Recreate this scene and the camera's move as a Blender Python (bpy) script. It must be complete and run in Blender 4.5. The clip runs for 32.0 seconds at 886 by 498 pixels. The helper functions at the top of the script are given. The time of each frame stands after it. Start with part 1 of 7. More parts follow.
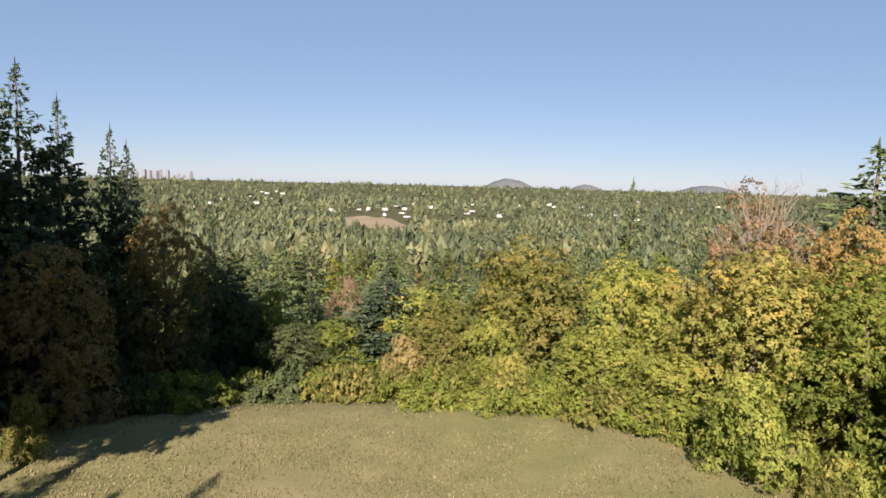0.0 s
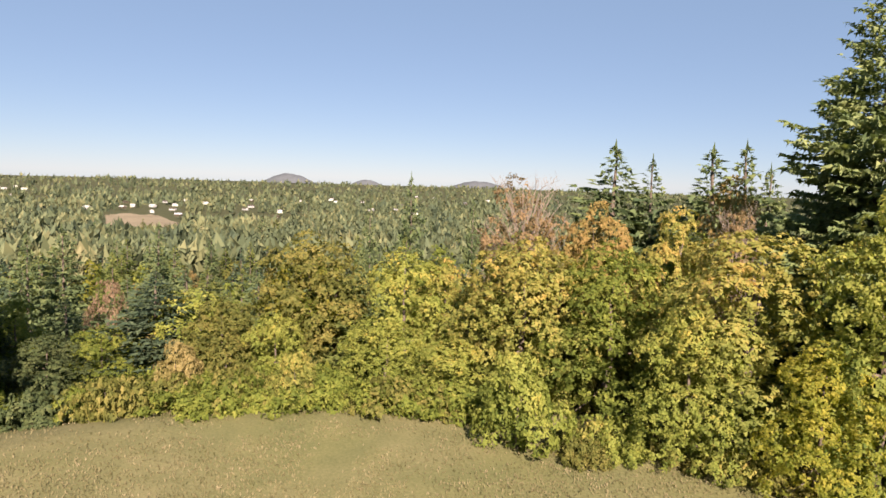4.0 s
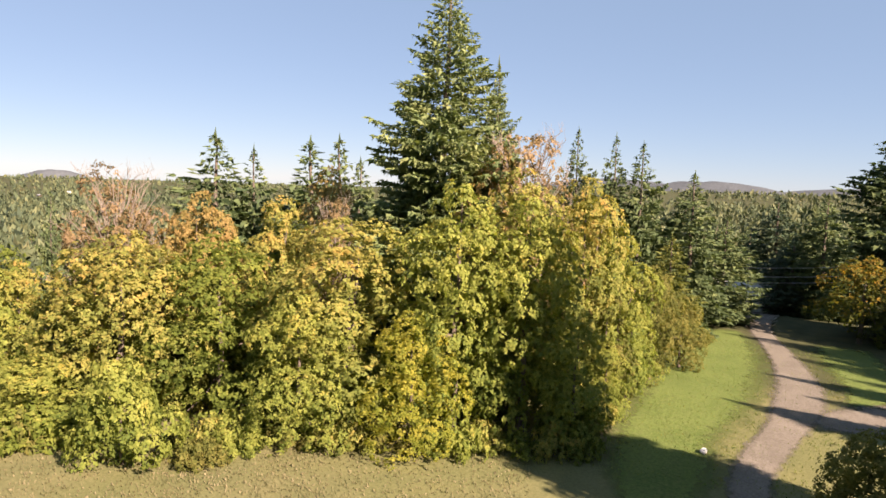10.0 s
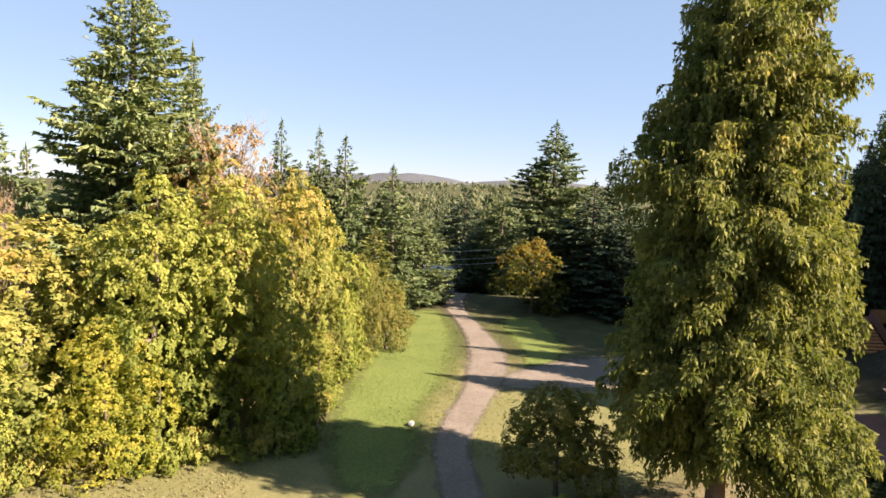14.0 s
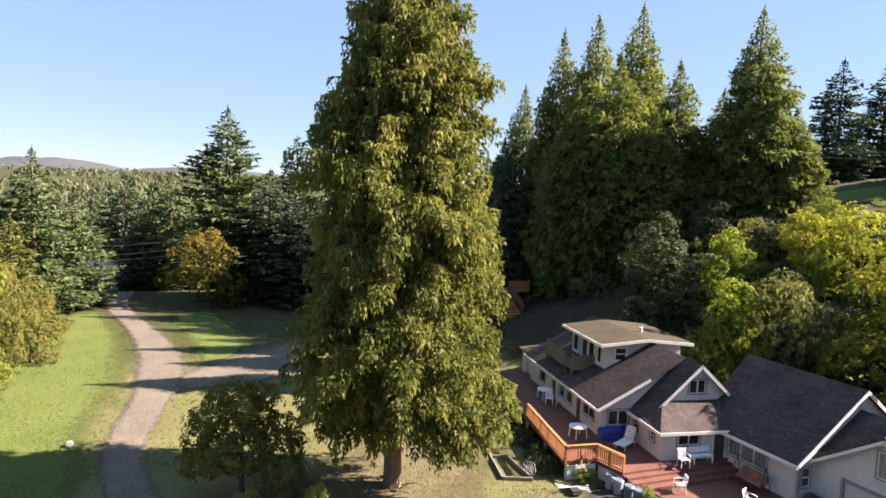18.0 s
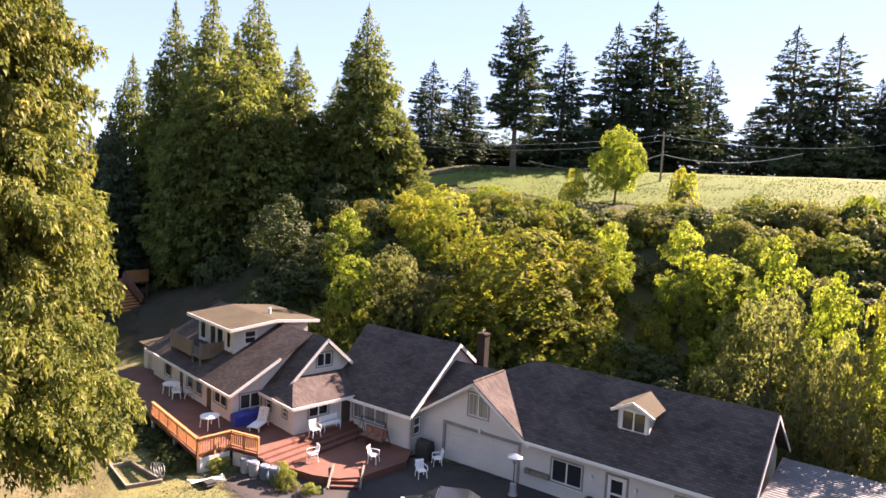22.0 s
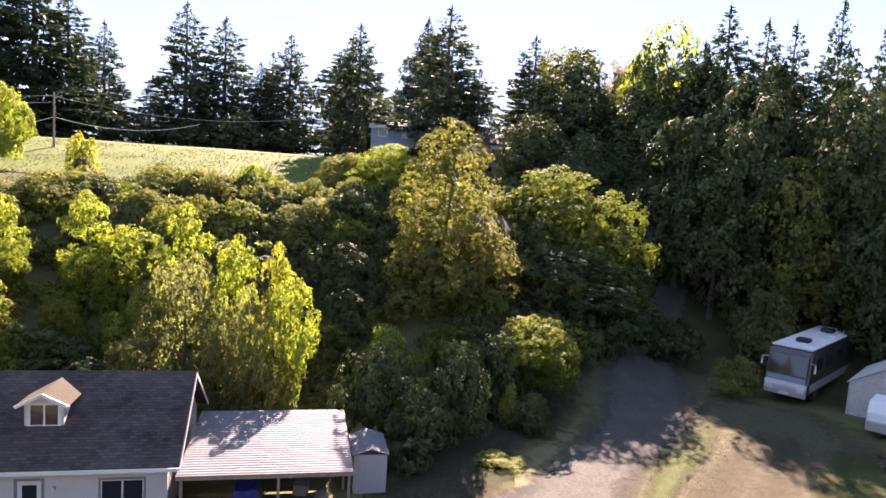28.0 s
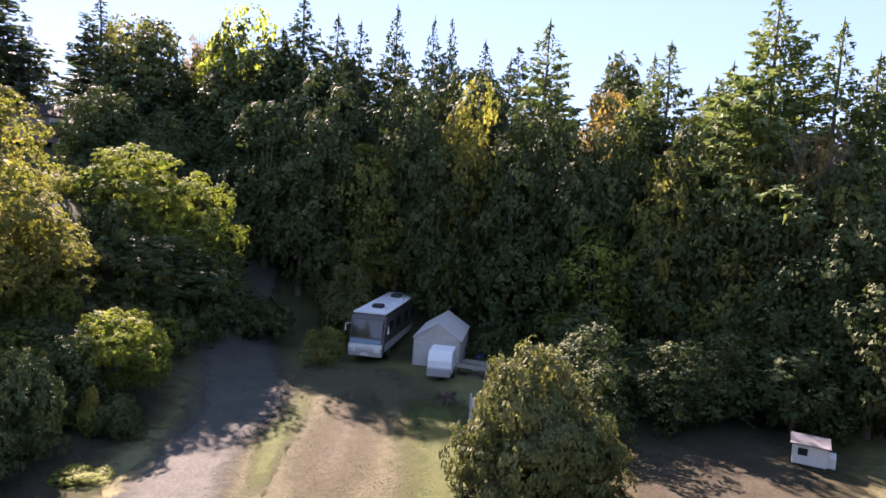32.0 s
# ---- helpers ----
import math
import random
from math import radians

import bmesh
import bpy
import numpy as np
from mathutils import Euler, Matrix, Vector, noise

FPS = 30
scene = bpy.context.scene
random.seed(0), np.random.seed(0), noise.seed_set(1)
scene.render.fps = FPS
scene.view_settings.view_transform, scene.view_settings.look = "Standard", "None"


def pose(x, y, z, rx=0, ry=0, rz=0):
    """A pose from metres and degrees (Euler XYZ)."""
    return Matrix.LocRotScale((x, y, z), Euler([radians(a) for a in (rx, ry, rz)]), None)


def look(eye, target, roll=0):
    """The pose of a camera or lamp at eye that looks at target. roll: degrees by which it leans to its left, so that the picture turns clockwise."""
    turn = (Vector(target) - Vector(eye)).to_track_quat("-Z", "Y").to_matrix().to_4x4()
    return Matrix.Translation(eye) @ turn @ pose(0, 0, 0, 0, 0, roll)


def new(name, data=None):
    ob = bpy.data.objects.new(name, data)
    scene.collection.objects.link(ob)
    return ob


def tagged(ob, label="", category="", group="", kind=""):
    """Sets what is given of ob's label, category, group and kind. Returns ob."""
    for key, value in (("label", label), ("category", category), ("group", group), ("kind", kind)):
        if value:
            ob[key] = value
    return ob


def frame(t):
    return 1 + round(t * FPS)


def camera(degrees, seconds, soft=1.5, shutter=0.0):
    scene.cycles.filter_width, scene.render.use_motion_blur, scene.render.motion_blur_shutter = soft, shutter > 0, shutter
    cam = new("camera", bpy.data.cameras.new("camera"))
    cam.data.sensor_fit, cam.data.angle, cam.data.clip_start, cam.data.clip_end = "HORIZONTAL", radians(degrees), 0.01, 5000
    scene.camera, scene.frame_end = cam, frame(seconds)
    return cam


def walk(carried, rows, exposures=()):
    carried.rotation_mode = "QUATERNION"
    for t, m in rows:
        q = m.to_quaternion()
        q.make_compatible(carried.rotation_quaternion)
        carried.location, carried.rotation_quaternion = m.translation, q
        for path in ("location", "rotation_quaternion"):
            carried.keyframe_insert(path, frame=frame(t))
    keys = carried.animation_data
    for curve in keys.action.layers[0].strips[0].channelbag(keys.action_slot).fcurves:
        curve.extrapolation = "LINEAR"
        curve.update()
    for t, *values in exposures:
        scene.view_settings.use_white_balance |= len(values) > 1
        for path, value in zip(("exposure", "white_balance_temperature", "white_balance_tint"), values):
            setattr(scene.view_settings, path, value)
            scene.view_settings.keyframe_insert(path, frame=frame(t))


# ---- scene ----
cam = camera(67.0, 32.0, soft=1.6)
PATH = [
    (0.0, pose(0, 0, 16, 84.06, -1.49, 0.00)),
    (0.5, pose(0, 0, 16, 83.98, -1.52, -1.49)),
    (1.0, pose(0, 0, 16, 84.03, -1.60, -4.26)),
    (1.5, pose(0, 0, 16, 84.02, -1.68, -6.48)),
    (2.0, pose(0, 0, 16, 84.03, -1.73, -8.96)),
    (2.5, pose(0, 0, 16, 84.05, -1.74, -11.08)),
    (3.0, pose(0, 0, 16, 84.12, -1.82, -13.70)),
    (3.5, pose(0, 0, 16, 84.15, -1.79, -16.05)),
    (5.5, pose(0, 0, 16, 84.23, -1.80, -26.85)),
    (6.0, pose(0, 0, 16, 84.26, -1.81, -29.69)),
    (6.5, pose(0, 0, 16, 84.26, -1.85, -32.20)),
    (7.0, pose(0, 0, 16, 84.23, -1.88, -34.50)),
    (7.5, pose(0, 0, 16, 84.27, -1.91, -37.25)),
    (8.0, pose(0, 0, 16, 84.30, -1.92, -39.97)),
    (8.5, pose(0, 0, 16, 84.29, -1.91, -42.89)),
    (9.0, pose(0, 0, 16, 84.56, -1.96, -45.57)),
    (9.5, pose(0, 0, 16, 84.41, -1.92, -48.32)),
    (10.0, pose(0, 0, 16, 84.39, -1.96, -51.45)),
    (10.5, pose(0, 0, 16, 84.44, -1.91, -54.23)),
    (11.0, pose(0, 0, 16, 84.39, -1.85, -56.69)),
    (11.5, pose(0, 0, 16, 84.49, -1.81, -59.60)),
    (12.0, pose(0, 0, 16, 84.55, -1.84, -62.87)),
    (12.5, pose(0, 0, 16, 84.57, -1.83, -66.42)),
    (13.0, pose(0, 0, 16, 84.54, -1.90, -69.67)),
    (13.5, pose(0, 0, 16, 84.51, -1.89, -72.74)),
    (14.0, pose(0, 0, 16, 84.51, -1.93, -76.18)),
    (14.5, pose(0, 0, 16, 84.44, -1.97, -79.41)),
    (16.5, pose(0, 0, 16, 84.37, -2.15, -92.30)),
    (17.0, pose(0, 0, 16, 84.45, -2.23, -96.27)),
    (17.5, pose(0, 0, 16, 84.51, -2.25, -99.71)),
    (18.0, pose(0, 0, 16, 84.55, -2.32, -103.35)),
    (18.5, pose(0, 0, 16, 84.59, -2.37, -107.04)),
    (19.0, pose(0, 0, 16, 84.63, -2.45, -111.13)),
    (19.5, pose(0, 0, 16, 84.70, -2.48, -114.59)),
    (20.0, pose(0, 0, 16, 84.62, -2.56, -118.53)),
    (20.5, pose(0, 0, 16, 84.59, -2.67, -122.78)),
    (21.0, pose(0, 0, 16, 84.58, -2.76, -127.09)),
    (21.5, pose(0, 0, 16, 84.57, -2.82, -130.86)),
    (22.0, pose(0, 0, 16, 84.51, -2.90, -134.72)),
    (22.5, pose(0, 0, 16, 84.47, -2.86, -139.03)),
    (23.0, pose(0, 0, 16, 84.46, -2.95, -143.45)),
    (23.5, pose(0, 0, 16, 84.36, -2.98, -147.30)),
    (24.0, pose(0, 0, 16, 84.36, -2.99, -151.01)),
    (24.5, pose(0, 0, 16, 84.34, -3.07, -154.85)),
    (25.0, pose(0, 0, 16, 84.30, -3.09, -158.65)),
    (25.5, pose(0, 0, 16, 84.26, -3.09, -162.62)),
    (27.5, pose(0, 0, 16, 84.57, -3.33, -178.12)),
    (28.0, pose(0, 0, 16, 84.61, -3.37, -182.61)),
    (28.5, pose(0, 0, 16, 84.67, -3.38, -186.37)),
    (29.0, pose(0, 0, 16, 84.74, -3.38, -190.64)),
    (29.5, pose(0, 0, 16, 84.90, -3.43, -195.18)),
    (30.0, pose(0, 0, 16, 85.06, -3.47, -199.65)),
    (30.5, pose(0, 0, 16, 85.16, -3.48, -203.61)),
    (31.0, pose(0, 0, 16, 85.23, -3.52, -207.93)),
    (31.5, pose(0, 0, 16, 85.21, -3.60, -212.60)),
    (32.0, pose(0, 0, 16, 85.21, -3.65, -216.87)),
]
walk(cam, PATH, exposures=((0.0, 1.55, 7100, 24), (6.0, 1.75, 7800, 26), (9.0, 1.83, 7900, 27), (13.0, 2.2, 8000, 27), (17.0, 2.28, 7200, 24), (19.0, 2.38, 7400, 28), (22.0, 2.77, 7900, 37), (25.0, 2.9, 7600, 40), (28.0, 2.9, 7500, 42), (32.0, 2.8, 7050, 40)))

# ---------------------------------------------------------------- light
SUN_BEARING, SUN_HEIGHT = 187.0, 32.5
world = bpy.data.worlds.new("sky")
scene.world = world
world.use_nodes = True
wn = world.node_tree
sky = wn.nodes.new("ShaderNodeTexSky")
sky.sky_type, sky.sun_disc = "NISHITA", False
sky.sun_elevation, sky.sun_rotation = radians(SUN_HEIGHT), radians(SUN_BEARING)
sky.altitude, sky.air_density, sky.dust_density, sky.ozone_density = 2600, 1.0, 0.4, 2.5
haze = wn.nodes.new("ShaderNodeMix")
haze.data_type = "RGBA"
haze.inputs[0].default_value = 0.62
haze.inputs[7].default_value = (1.9, 3.5, 5.5, 1.0)
wn.links.new(sky.outputs[0], haze.inputs[6])
wn.links.new(haze.outputs[2], wn.nodes["Background"].inputs[0])
wn.nodes["Background"].inputs[1].default_value = 0.043
sun = new("sun", bpy.data.lights.new("sun", "SUN"))
sun.data.energy, sun.data.angle, sun.data.color = 5.0, radians(0.55), (1.0, 0.93, 0.82)
sun.matrix_world = look((100 * math.sin(radians(SUN_BEARING)), 100 * math.cos(radians(SUN_BEARING)), 100 * math.tan(radians(SUN_HEIGHT))), (0, 0, 0))

# ---------------------------------------------------------------- land
def sstep(a, b, x):
    k = min(1.0, max(0.0, (x - a) / (b - a)))
    return k * k * (3 - 2 * k)


def bearing(x, y):
    """Degrees clockwise from +y."""
    return math.degrees(math.atan2(x, y)) % 360


def lerp_table(table, x):
    """Smooth interpolation in a short table of (x, value)."""
    for (a, u), (b, w) in zip(table, table[1:]):
        if x <= b:
            return u + (w - u) * sstep(a, b, x)
    return table[-1][1]


def ground(x, y):
    """Height of the land: level round the house, a hill to the south, a wide valley to the north."""
    d, a = math.hypot(x, y), bearing(x, y)
    north = lerp_table(((44, 0), (58, -2.5), (100, -20), (200, -27), (420, -36), (900, -48), (2000, -56), (4700, -30)), d)
    east = lerp_table(((90, 0), (130, -3), (260, -16), (700, -40), (1800, -30), (3200, 10), (4700, 25)), d)
    south = lerp_table(((47, 0), (70, 13.5), (110, 19.5), (180, 22), (600, 24), (4700, 30)), d)
    west = lerp_table(((66, 0), (85, 7), (120, 22), (200, 34), (600, 30), (4700, 25)), d)
    wn = 1 - sstep(42, 66, a) if a < 180 else sstep(295, 325, a)
    we = sstep(42, 66, a) * (1 - sstep(100, 138, a))
    ws = sstep(100, 138, a) * (1 - sstep(186, 204, a))
    ww = sstep(186, 204, a) * (1 - sstep(295, 325, a))
    z = wn * north + we * east + ws * south + ww * west
    return z + 0.25 * noise.noise((x * 0.06, y * 0.06, 3.0)) * sstep(38, 60, d) * (1 if d < 300 else 8)


# ---------------------------------------------------------------- materials
def material(name, rough=0.8, metal=0.0):
    m = bpy.data.materials.new(name)
    m.use_nodes = True
    b = m.node_tree.nodes["Principled BSDF"]
    b.inputs["Roughness"].default_value, b.inputs["Metallic"].default_value = rough, metal
    return m, m.node_tree, b


def ramp(nt, source, stops):
    r = nt.nodes.new("ShaderNodeValToRGB")
    while len(r.color_ramp.elements) < len(stops):
        r.color_ramp.elements.new(0.5)
    for e, (at, c) in zip(r.color_ramp.elements, stops):
        e.position, e.color = at, (*c, 1)
    nt.links.new(source, r.inputs[0])
    return r.outputs[0]


def coords(nt, scale=(1, 1, 1), kind="Object"):
    tc, mp = nt.nodes.new("ShaderNodeTexCoord"), nt.nodes.new("ShaderNodeMapping")
    mp.inputs["Scale"].default_value = scale
    nt.links.new(tc.outputs[kind], mp.inputs[0])
    return mp.outputs[0]


def noise_tex(nt, vec, scale, detail=5.0, rough=0.55):
    n = nt.nodes.new("ShaderNodeTexNoise")
    n.inputs["Scale"].default_value, n.inputs["Detail"].default_value, n.inputs["Roughness"].default_value = scale, detail, rough
    nt.links.new(vec, n.inputs["Vector"])
    return n.outputs[0]


def mix(nt, fac, a, b, blend="MIX"):
    m = nt.nodes.new("ShaderNodeMix")
    m.data_type, m.blend_type = "RGBA", blend
    for sock, val in ((m.inputs[0], fac), (m.inputs[6], a), (m.inputs[7], b)):
        if isinstance(val, (int, float)):
            sock.default_value = val
        elif isinstance(val, tuple):
            sock.default_value = (*val, 1)
        else:
            nt.links.new(val, sock)
    return m.outputs[2]


def bump(nt, b, height, strength=0.3, distance=0.02):
    n = nt.nodes.new("ShaderNodeBump")
    n.inputs["Strength"].default_value, n.inputs["Distance"].default_value = strength, distance
    nt.links.new(height, n.inputs["Height"])
    nt.links.new(n.outputs[0], b.inputs["Normal"])


def surface(name, c1, c2, rough=0.8, metal=0.0, scale=3.0, fine=40.0, relief=0.25, depth=0.01, random_tint=0.0):
    """Two-scale mottled surface."""
    m, nt, b = material(name, rough, metal)
    b.inputs["Specular IOR Level"].default_value = 0.1 if rough >= 0.9 else 0.5
    v = coords(nt)
    big, small = noise_tex(nt, v, scale), noise_tex(nt, v, fine)
    c = ramp(nt, big, ((0.3, c1), (0.7, c2)))
    c = mix(nt, 0.35, c, ramp(nt, small, ((0.3, tuple(k * 0.7 for k in c1)), (0.7, tuple(min(1, k * 1.2) for k in c2)))))
    if random_tint:
        info = nt.nodes.new("ShaderNodeObjectInfo")
        c = mix(nt, random_tint, c, ramp(nt, info.outputs["Random"], ((0.0, tuple(k * 0.6 for k in c1)), (1.0, tuple(min(1, k * 1.3) for k in c2)))))
    nt.links.new(c, b.inputs["Base Color"])
    bump(nt, b, small, relief, depth)
    return m


def earth(name, c1, c2, fleck, scale=0.5, fine=9.0, relief=0.7, depth=0.05, flecks=0.5):
    """Trodden ground: wide stains, hand-wide blotches of another growth, and fine grain."""
    m, nt, b = material(name, 0.95)
    b.inputs["Specular IOR Level"].default_value = 0.1
    v = coords(nt)
    big, mid, small = noise_tex(nt, v, scale, 4), noise_tex(nt, v, 1.7, 8, 0.75), noise_tex(nt, v, fine, 6, 0.7)
    c = ramp(nt, big, ((0.32, c1), (0.68, c2)))
    spots = ramp(nt, mid, ((0.46, (0, 0, 0)), (0.62, (flecks,) * 3)))
    c = mix(nt, spots, c, fleck)
    c = mix(nt, 0.5, c, ramp(nt, small, ((0.32, tuple(k * 0.45 for k in c1)), (0.68, tuple(k * 1.35 for k in c2)))))
    nt.links.new(c, b.inputs["Base Color"])
    bump(nt, b, small, relief, depth)
    return m


def foliage(name, stops, translucent=0.4, rough=0.7, turned=0.12, muted=0.05, patches=0.5):
    """Leaves: colour differs from patch to patch and tree to tree, crowns turn from the top, light comes through."""
    m, nt, b = material(name, rough)
    b.inputs["Specular IOR Level"].default_value = 0.12
    soft = []
    for at, c in stops:
        grey = 0.3 * c[0] + 0.6 * c[1] + 0.1 * c[2]
        soft.append((at, tuple((k * (1 - muted) + grey * muted) for k in c)))
    geo, info = nt.nodes.new("ShaderNodeNewGeometry"), nt.nodes.new("ShaderNodeObjectInfo")
    v = coords(nt)
    patch = noise_tex(nt, v, patches, 4.0, 0.65)
    high = nt.nodes.new("ShaderNodeSeparateXYZ")
    nt.links.new(coords(nt, kind="Generated"), high.inputs[0])

    def add(value, times, plus):
        n = nt.nodes.new("ShaderNodeMath")
        n.operation = "MULTIPLY_ADD"
        nt.links.new(value, n.inputs[0])
        n.inputs[1].default_value = times
        if isinstance(plus, float):
            n.inputs[2].default_value = plus
        else:
            nt.links.new(plus, n.inputs[2])
        return n.outputs[0]
    f = add(geo.outputs["Random Per Island"], 0.34, -0.50 - 0.5 * turned)
    f = add(patch, 1.55, f)
    f = add(high.outputs[2], turned, f)
    f = add(info.outputs["Random"], 0.12, f)
    c = ramp(nt, f, soft)
    nt.links.new(c, b.inputs["Base Color"])
    t, mx = nt.nodes.new("ShaderNodeBsdfTranslucent"), nt.nodes.new("ShaderNodeMixShader")
    bright = mix(nt, 1.0, c, (1.4, 1.5, 0.8), "MULTIPLY")
    nt.links.new(bright, t.inputs[0])
    mx.inputs[0].default_value = translucent
    nt.links.new(b.outputs[0], mx.inputs[1])
    nt.links.new(t.outputs[0], mx.inputs[2])
    nt.links.new(mx.outputs[0], nt.nodes["Material Output"].inputs[0])
    return m


LEAF = {
    "green": foliage("leaves_green", ((0.15, (0.059, 0.086, 0.015)), (0.5, (0.124, 0.157, 0.026)), (0.85, (0.232, 0.240, 0.045)))),
    "yellowgreen": foliage("leaves_yellow_green", ((0.12, (0.073, 0.115, 0.017)), (0.45, (0.177, 0.213, 0.029)), (0.8, (0.270, 0.277, 0.044)), (0.97, (0.385, 0.298, 0.042))), turned=0.4, muted=0.12),
    "yellow": foliage("leaves_yellow", ((0.12, (0.114, 0.156, 0.020)), (0.45, (0.228, 0.246, 0.038)), (0.85, (0.396, 0.342, 0.055))), 0.55),
    "gold": foliage("leaves_gold", ((0.12, (0.095, 0.124, 0.021)), (0.45, (0.193, 0.212, 0.036)), (0.8, (0.318, 0.262, 0.052)), (0.97, (0.392, 0.240, 0.048))), turned=0.4, muted=0.12),
    "darkgold": foliage("leaves_green_gold", ((0.15, (0.048, 0.078, 0.014)), (0.5, (0.132, 0.150, 0.024)), (0.85, (0.265, 0.228, 0.034))), 0.55),
    "orange": foliage("leaves_orange", ((0.12, (0.105, 0.108, 0.030)), (0.45, (0.215, 0.170, 0.054)), (0.85, (0.315, 0.205, 0.076))), turned=0.4),
    "brown": foliage("leaves_brown", ((0.12, (0.075, 0.075, 0.023)), (0.45, (0.172, 0.127, 0.046)), (0.85, (0.287, 0.184, 0.081)))),
    "olive": foliage("leaves_olive", ((0.15, (0.062, 0.075, 0.018)), (0.5, (0.131, 0.138, 0.033)), (0.85, (0.237, 0.200, 0.056)))),
    "lime": foliage("leaves_lime", ((0.15, (0.081, 0.121, 0.018)), (0.5, (0.172, 0.218, 0.032)), (0.85, (0.310, 0.333, 0.055))), 0.55),
    # dark green, deepened so the colour holds the shade of the woods
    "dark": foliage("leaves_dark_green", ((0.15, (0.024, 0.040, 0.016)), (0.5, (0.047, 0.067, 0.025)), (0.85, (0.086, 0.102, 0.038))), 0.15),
    "grey": foliage("leaves_grey_green", ((0.15, (0.057, 0.071, 0.030)), (0.5, (0.127, 0.138, 0.057)), (0.85, (0.230, 0.218, 0.092))), 0.55),
    "sage": foliage("leaves_sage", ((0.15, (0.048, 0.060, 0.024)), (0.5, (0.098, 0.110, 0.043)), (0.85, (0.175, 0.172, 0.072))), 0.2),
    "pink": foliage("leaves_pink_brown", ((0.12, (0.12, 0.085, 0.05)), (0.5, (0.20, 0.135, 0.085)), (0.85, (0.27, 0.19, 0.12)))),
    "peach": foliage("leaves_peach", ((0.12, (0.16, 0.145, 0.048)), (0.5, (0.26, 0.21, 0.08)), (0.85, (0.35, 0.27, 0.12)))),
    "mixed": foliage("leaves_mixed", ((0.12, (0.04, 0.055, 0.015)), (0.5, (0.10, 0.11, 0.02)), (0.78, (0.2, 0.13, 0.02)), (0.95, (0.42, 0.22, 0.015))), turned=0.4),
    "pale": foliage("leaves_pale_brown", ((0.12, (0.13, 0.10, 0.045)), (0.5, (0.22, 0.15, 0.075)), (0.85, (0.31, 0.21, 0.12)))),
    "twig": surface("bare_twigs", (0.13, 0.10, 0.08), (0.22, 0.18, 0.15), 0.85),
}
NEEDLE = {
    "green": foliage("needles_green", ((0.15, (0.038, 0.064, 0.029)), (0.5, (0.078, 0.112, 0.046)), (0.85, (0.150, 0.178, 0.066))), 0.2),
    # fir needles with sunlight put into bright and shade into dark
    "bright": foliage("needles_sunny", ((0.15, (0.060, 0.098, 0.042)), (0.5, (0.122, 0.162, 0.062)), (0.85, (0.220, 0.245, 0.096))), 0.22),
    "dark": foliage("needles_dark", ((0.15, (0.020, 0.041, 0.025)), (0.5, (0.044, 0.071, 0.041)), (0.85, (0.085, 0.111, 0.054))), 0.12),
    "grey": foliage("needles_grey", ((0.15, (0.031, 0.050, 0.034)), (0.5, (0.063, 0.087, 0.056)), (0.85, (0.112, 0.133, 0.077))), 0.15),
    "mid": foliage("needles_mid_green", ((0.15, (0.050, 0.074, 0.022)), (0.5, (0.105, 0.132, 0.036)), (0.85, (0.195, 0.205, 0.058))), 0.38),
    "olive": foliage("needles_olive", ((0.10, (0.036, 0.054, 0.014)), (0.45, (0.098, 0.118, 0.030)), (0.8, (0.200, 0.196, 0.050)), (0.98, (0.29, 0.215, 0.072))), 0.32),
}
BARK = surface("bark", (0.07, 0.055, 0.042), (0.17, 0.14, 0.115), 0.95, scale=2.0, fine=14.0, relief=0.8, depth=0.05)
BARK_RED = surface("red_bark", (0.14, 0.085, 0.06), (0.27, 0.2, 0.155), 0.95, scale=2.0, fine=10.0, relief=0.8, depth=0.05)


# ---------------------------------------------------------------- builders
def mesh_of(name, bm, mat):
    me = bpy.data.meshes.new(name)
    bm.to_mesh(me)
    bm.free()
    me.materials.append(mat)
    return me


def part(name, bm, mat, parent, label=""):
    ob = new(name, bm if isinstance(bm, bpy.types.Mesh) else mesh_of(name, bm, mat))
    ob.parent = parent
    return tagged(ob, label)


def thing(name, m, label, category, group="", kind=""):
    ob = new(name)
    ob.empty_display_size = 0.2
    ob.matrix_world = m
    return tagged(ob, label, category, group, kind)


def sprays(name, c, u, v, mat):
    """One mesh of three-cornered sprays: root edge u wide, pointed at the far end of v."""
    n = len(c)
    co = np.empty((n, 3, 3))
    co[:, 0], co[:, 1], co[:, 2] = c - v * 0.8 - u, c - v * 0.8 + u, c + v
    me = bpy.data.meshes.new(name)
    me.vertices.add(3 * n)
    me.vertices.foreach_set("co", co.ravel())
    me.loops.add(3 * n)
    me.loops.foreach_set("vertex_index", np.arange(3 * n))
    me.polygons.add(n)
    me.polygons.foreach_set("loop_start", np.arange(0, 3 * n, 3))
    me.update(calc_edges=True)
    me.materials.append(mat)
    return me


def cards(name, c, u, v, mat):
    """One mesh of small pointed leaves: centre c, half-axes u across and v along."""
    n = len(c)
    co = np.empty((n, 4, 3))
    co[:, 0], co[:, 1], co[:, 2], co[:, 3] = c - v, c + u + v * 0.15, c + v, c - u + v * 0.15
    me = bpy.data.meshes.new(name)
    me.vertices.add(4 * n)
    me.vertices.foreach_set("co", co.ravel())
    me.loops.add(4 * n)
    me.loops.foreach_set("vertex_index", np.arange(4 * n))
    me.polygons.add(n)
    me.polygons.foreach_set("loop_start", np.arange(0, 4 * n, 4))
    me.update(calc_edges=True)
    me.materials.append(mat)
    return me


def unit(a):
    return a / (np.linalg.norm(a, axis=1)[:, None] + 1e-9)


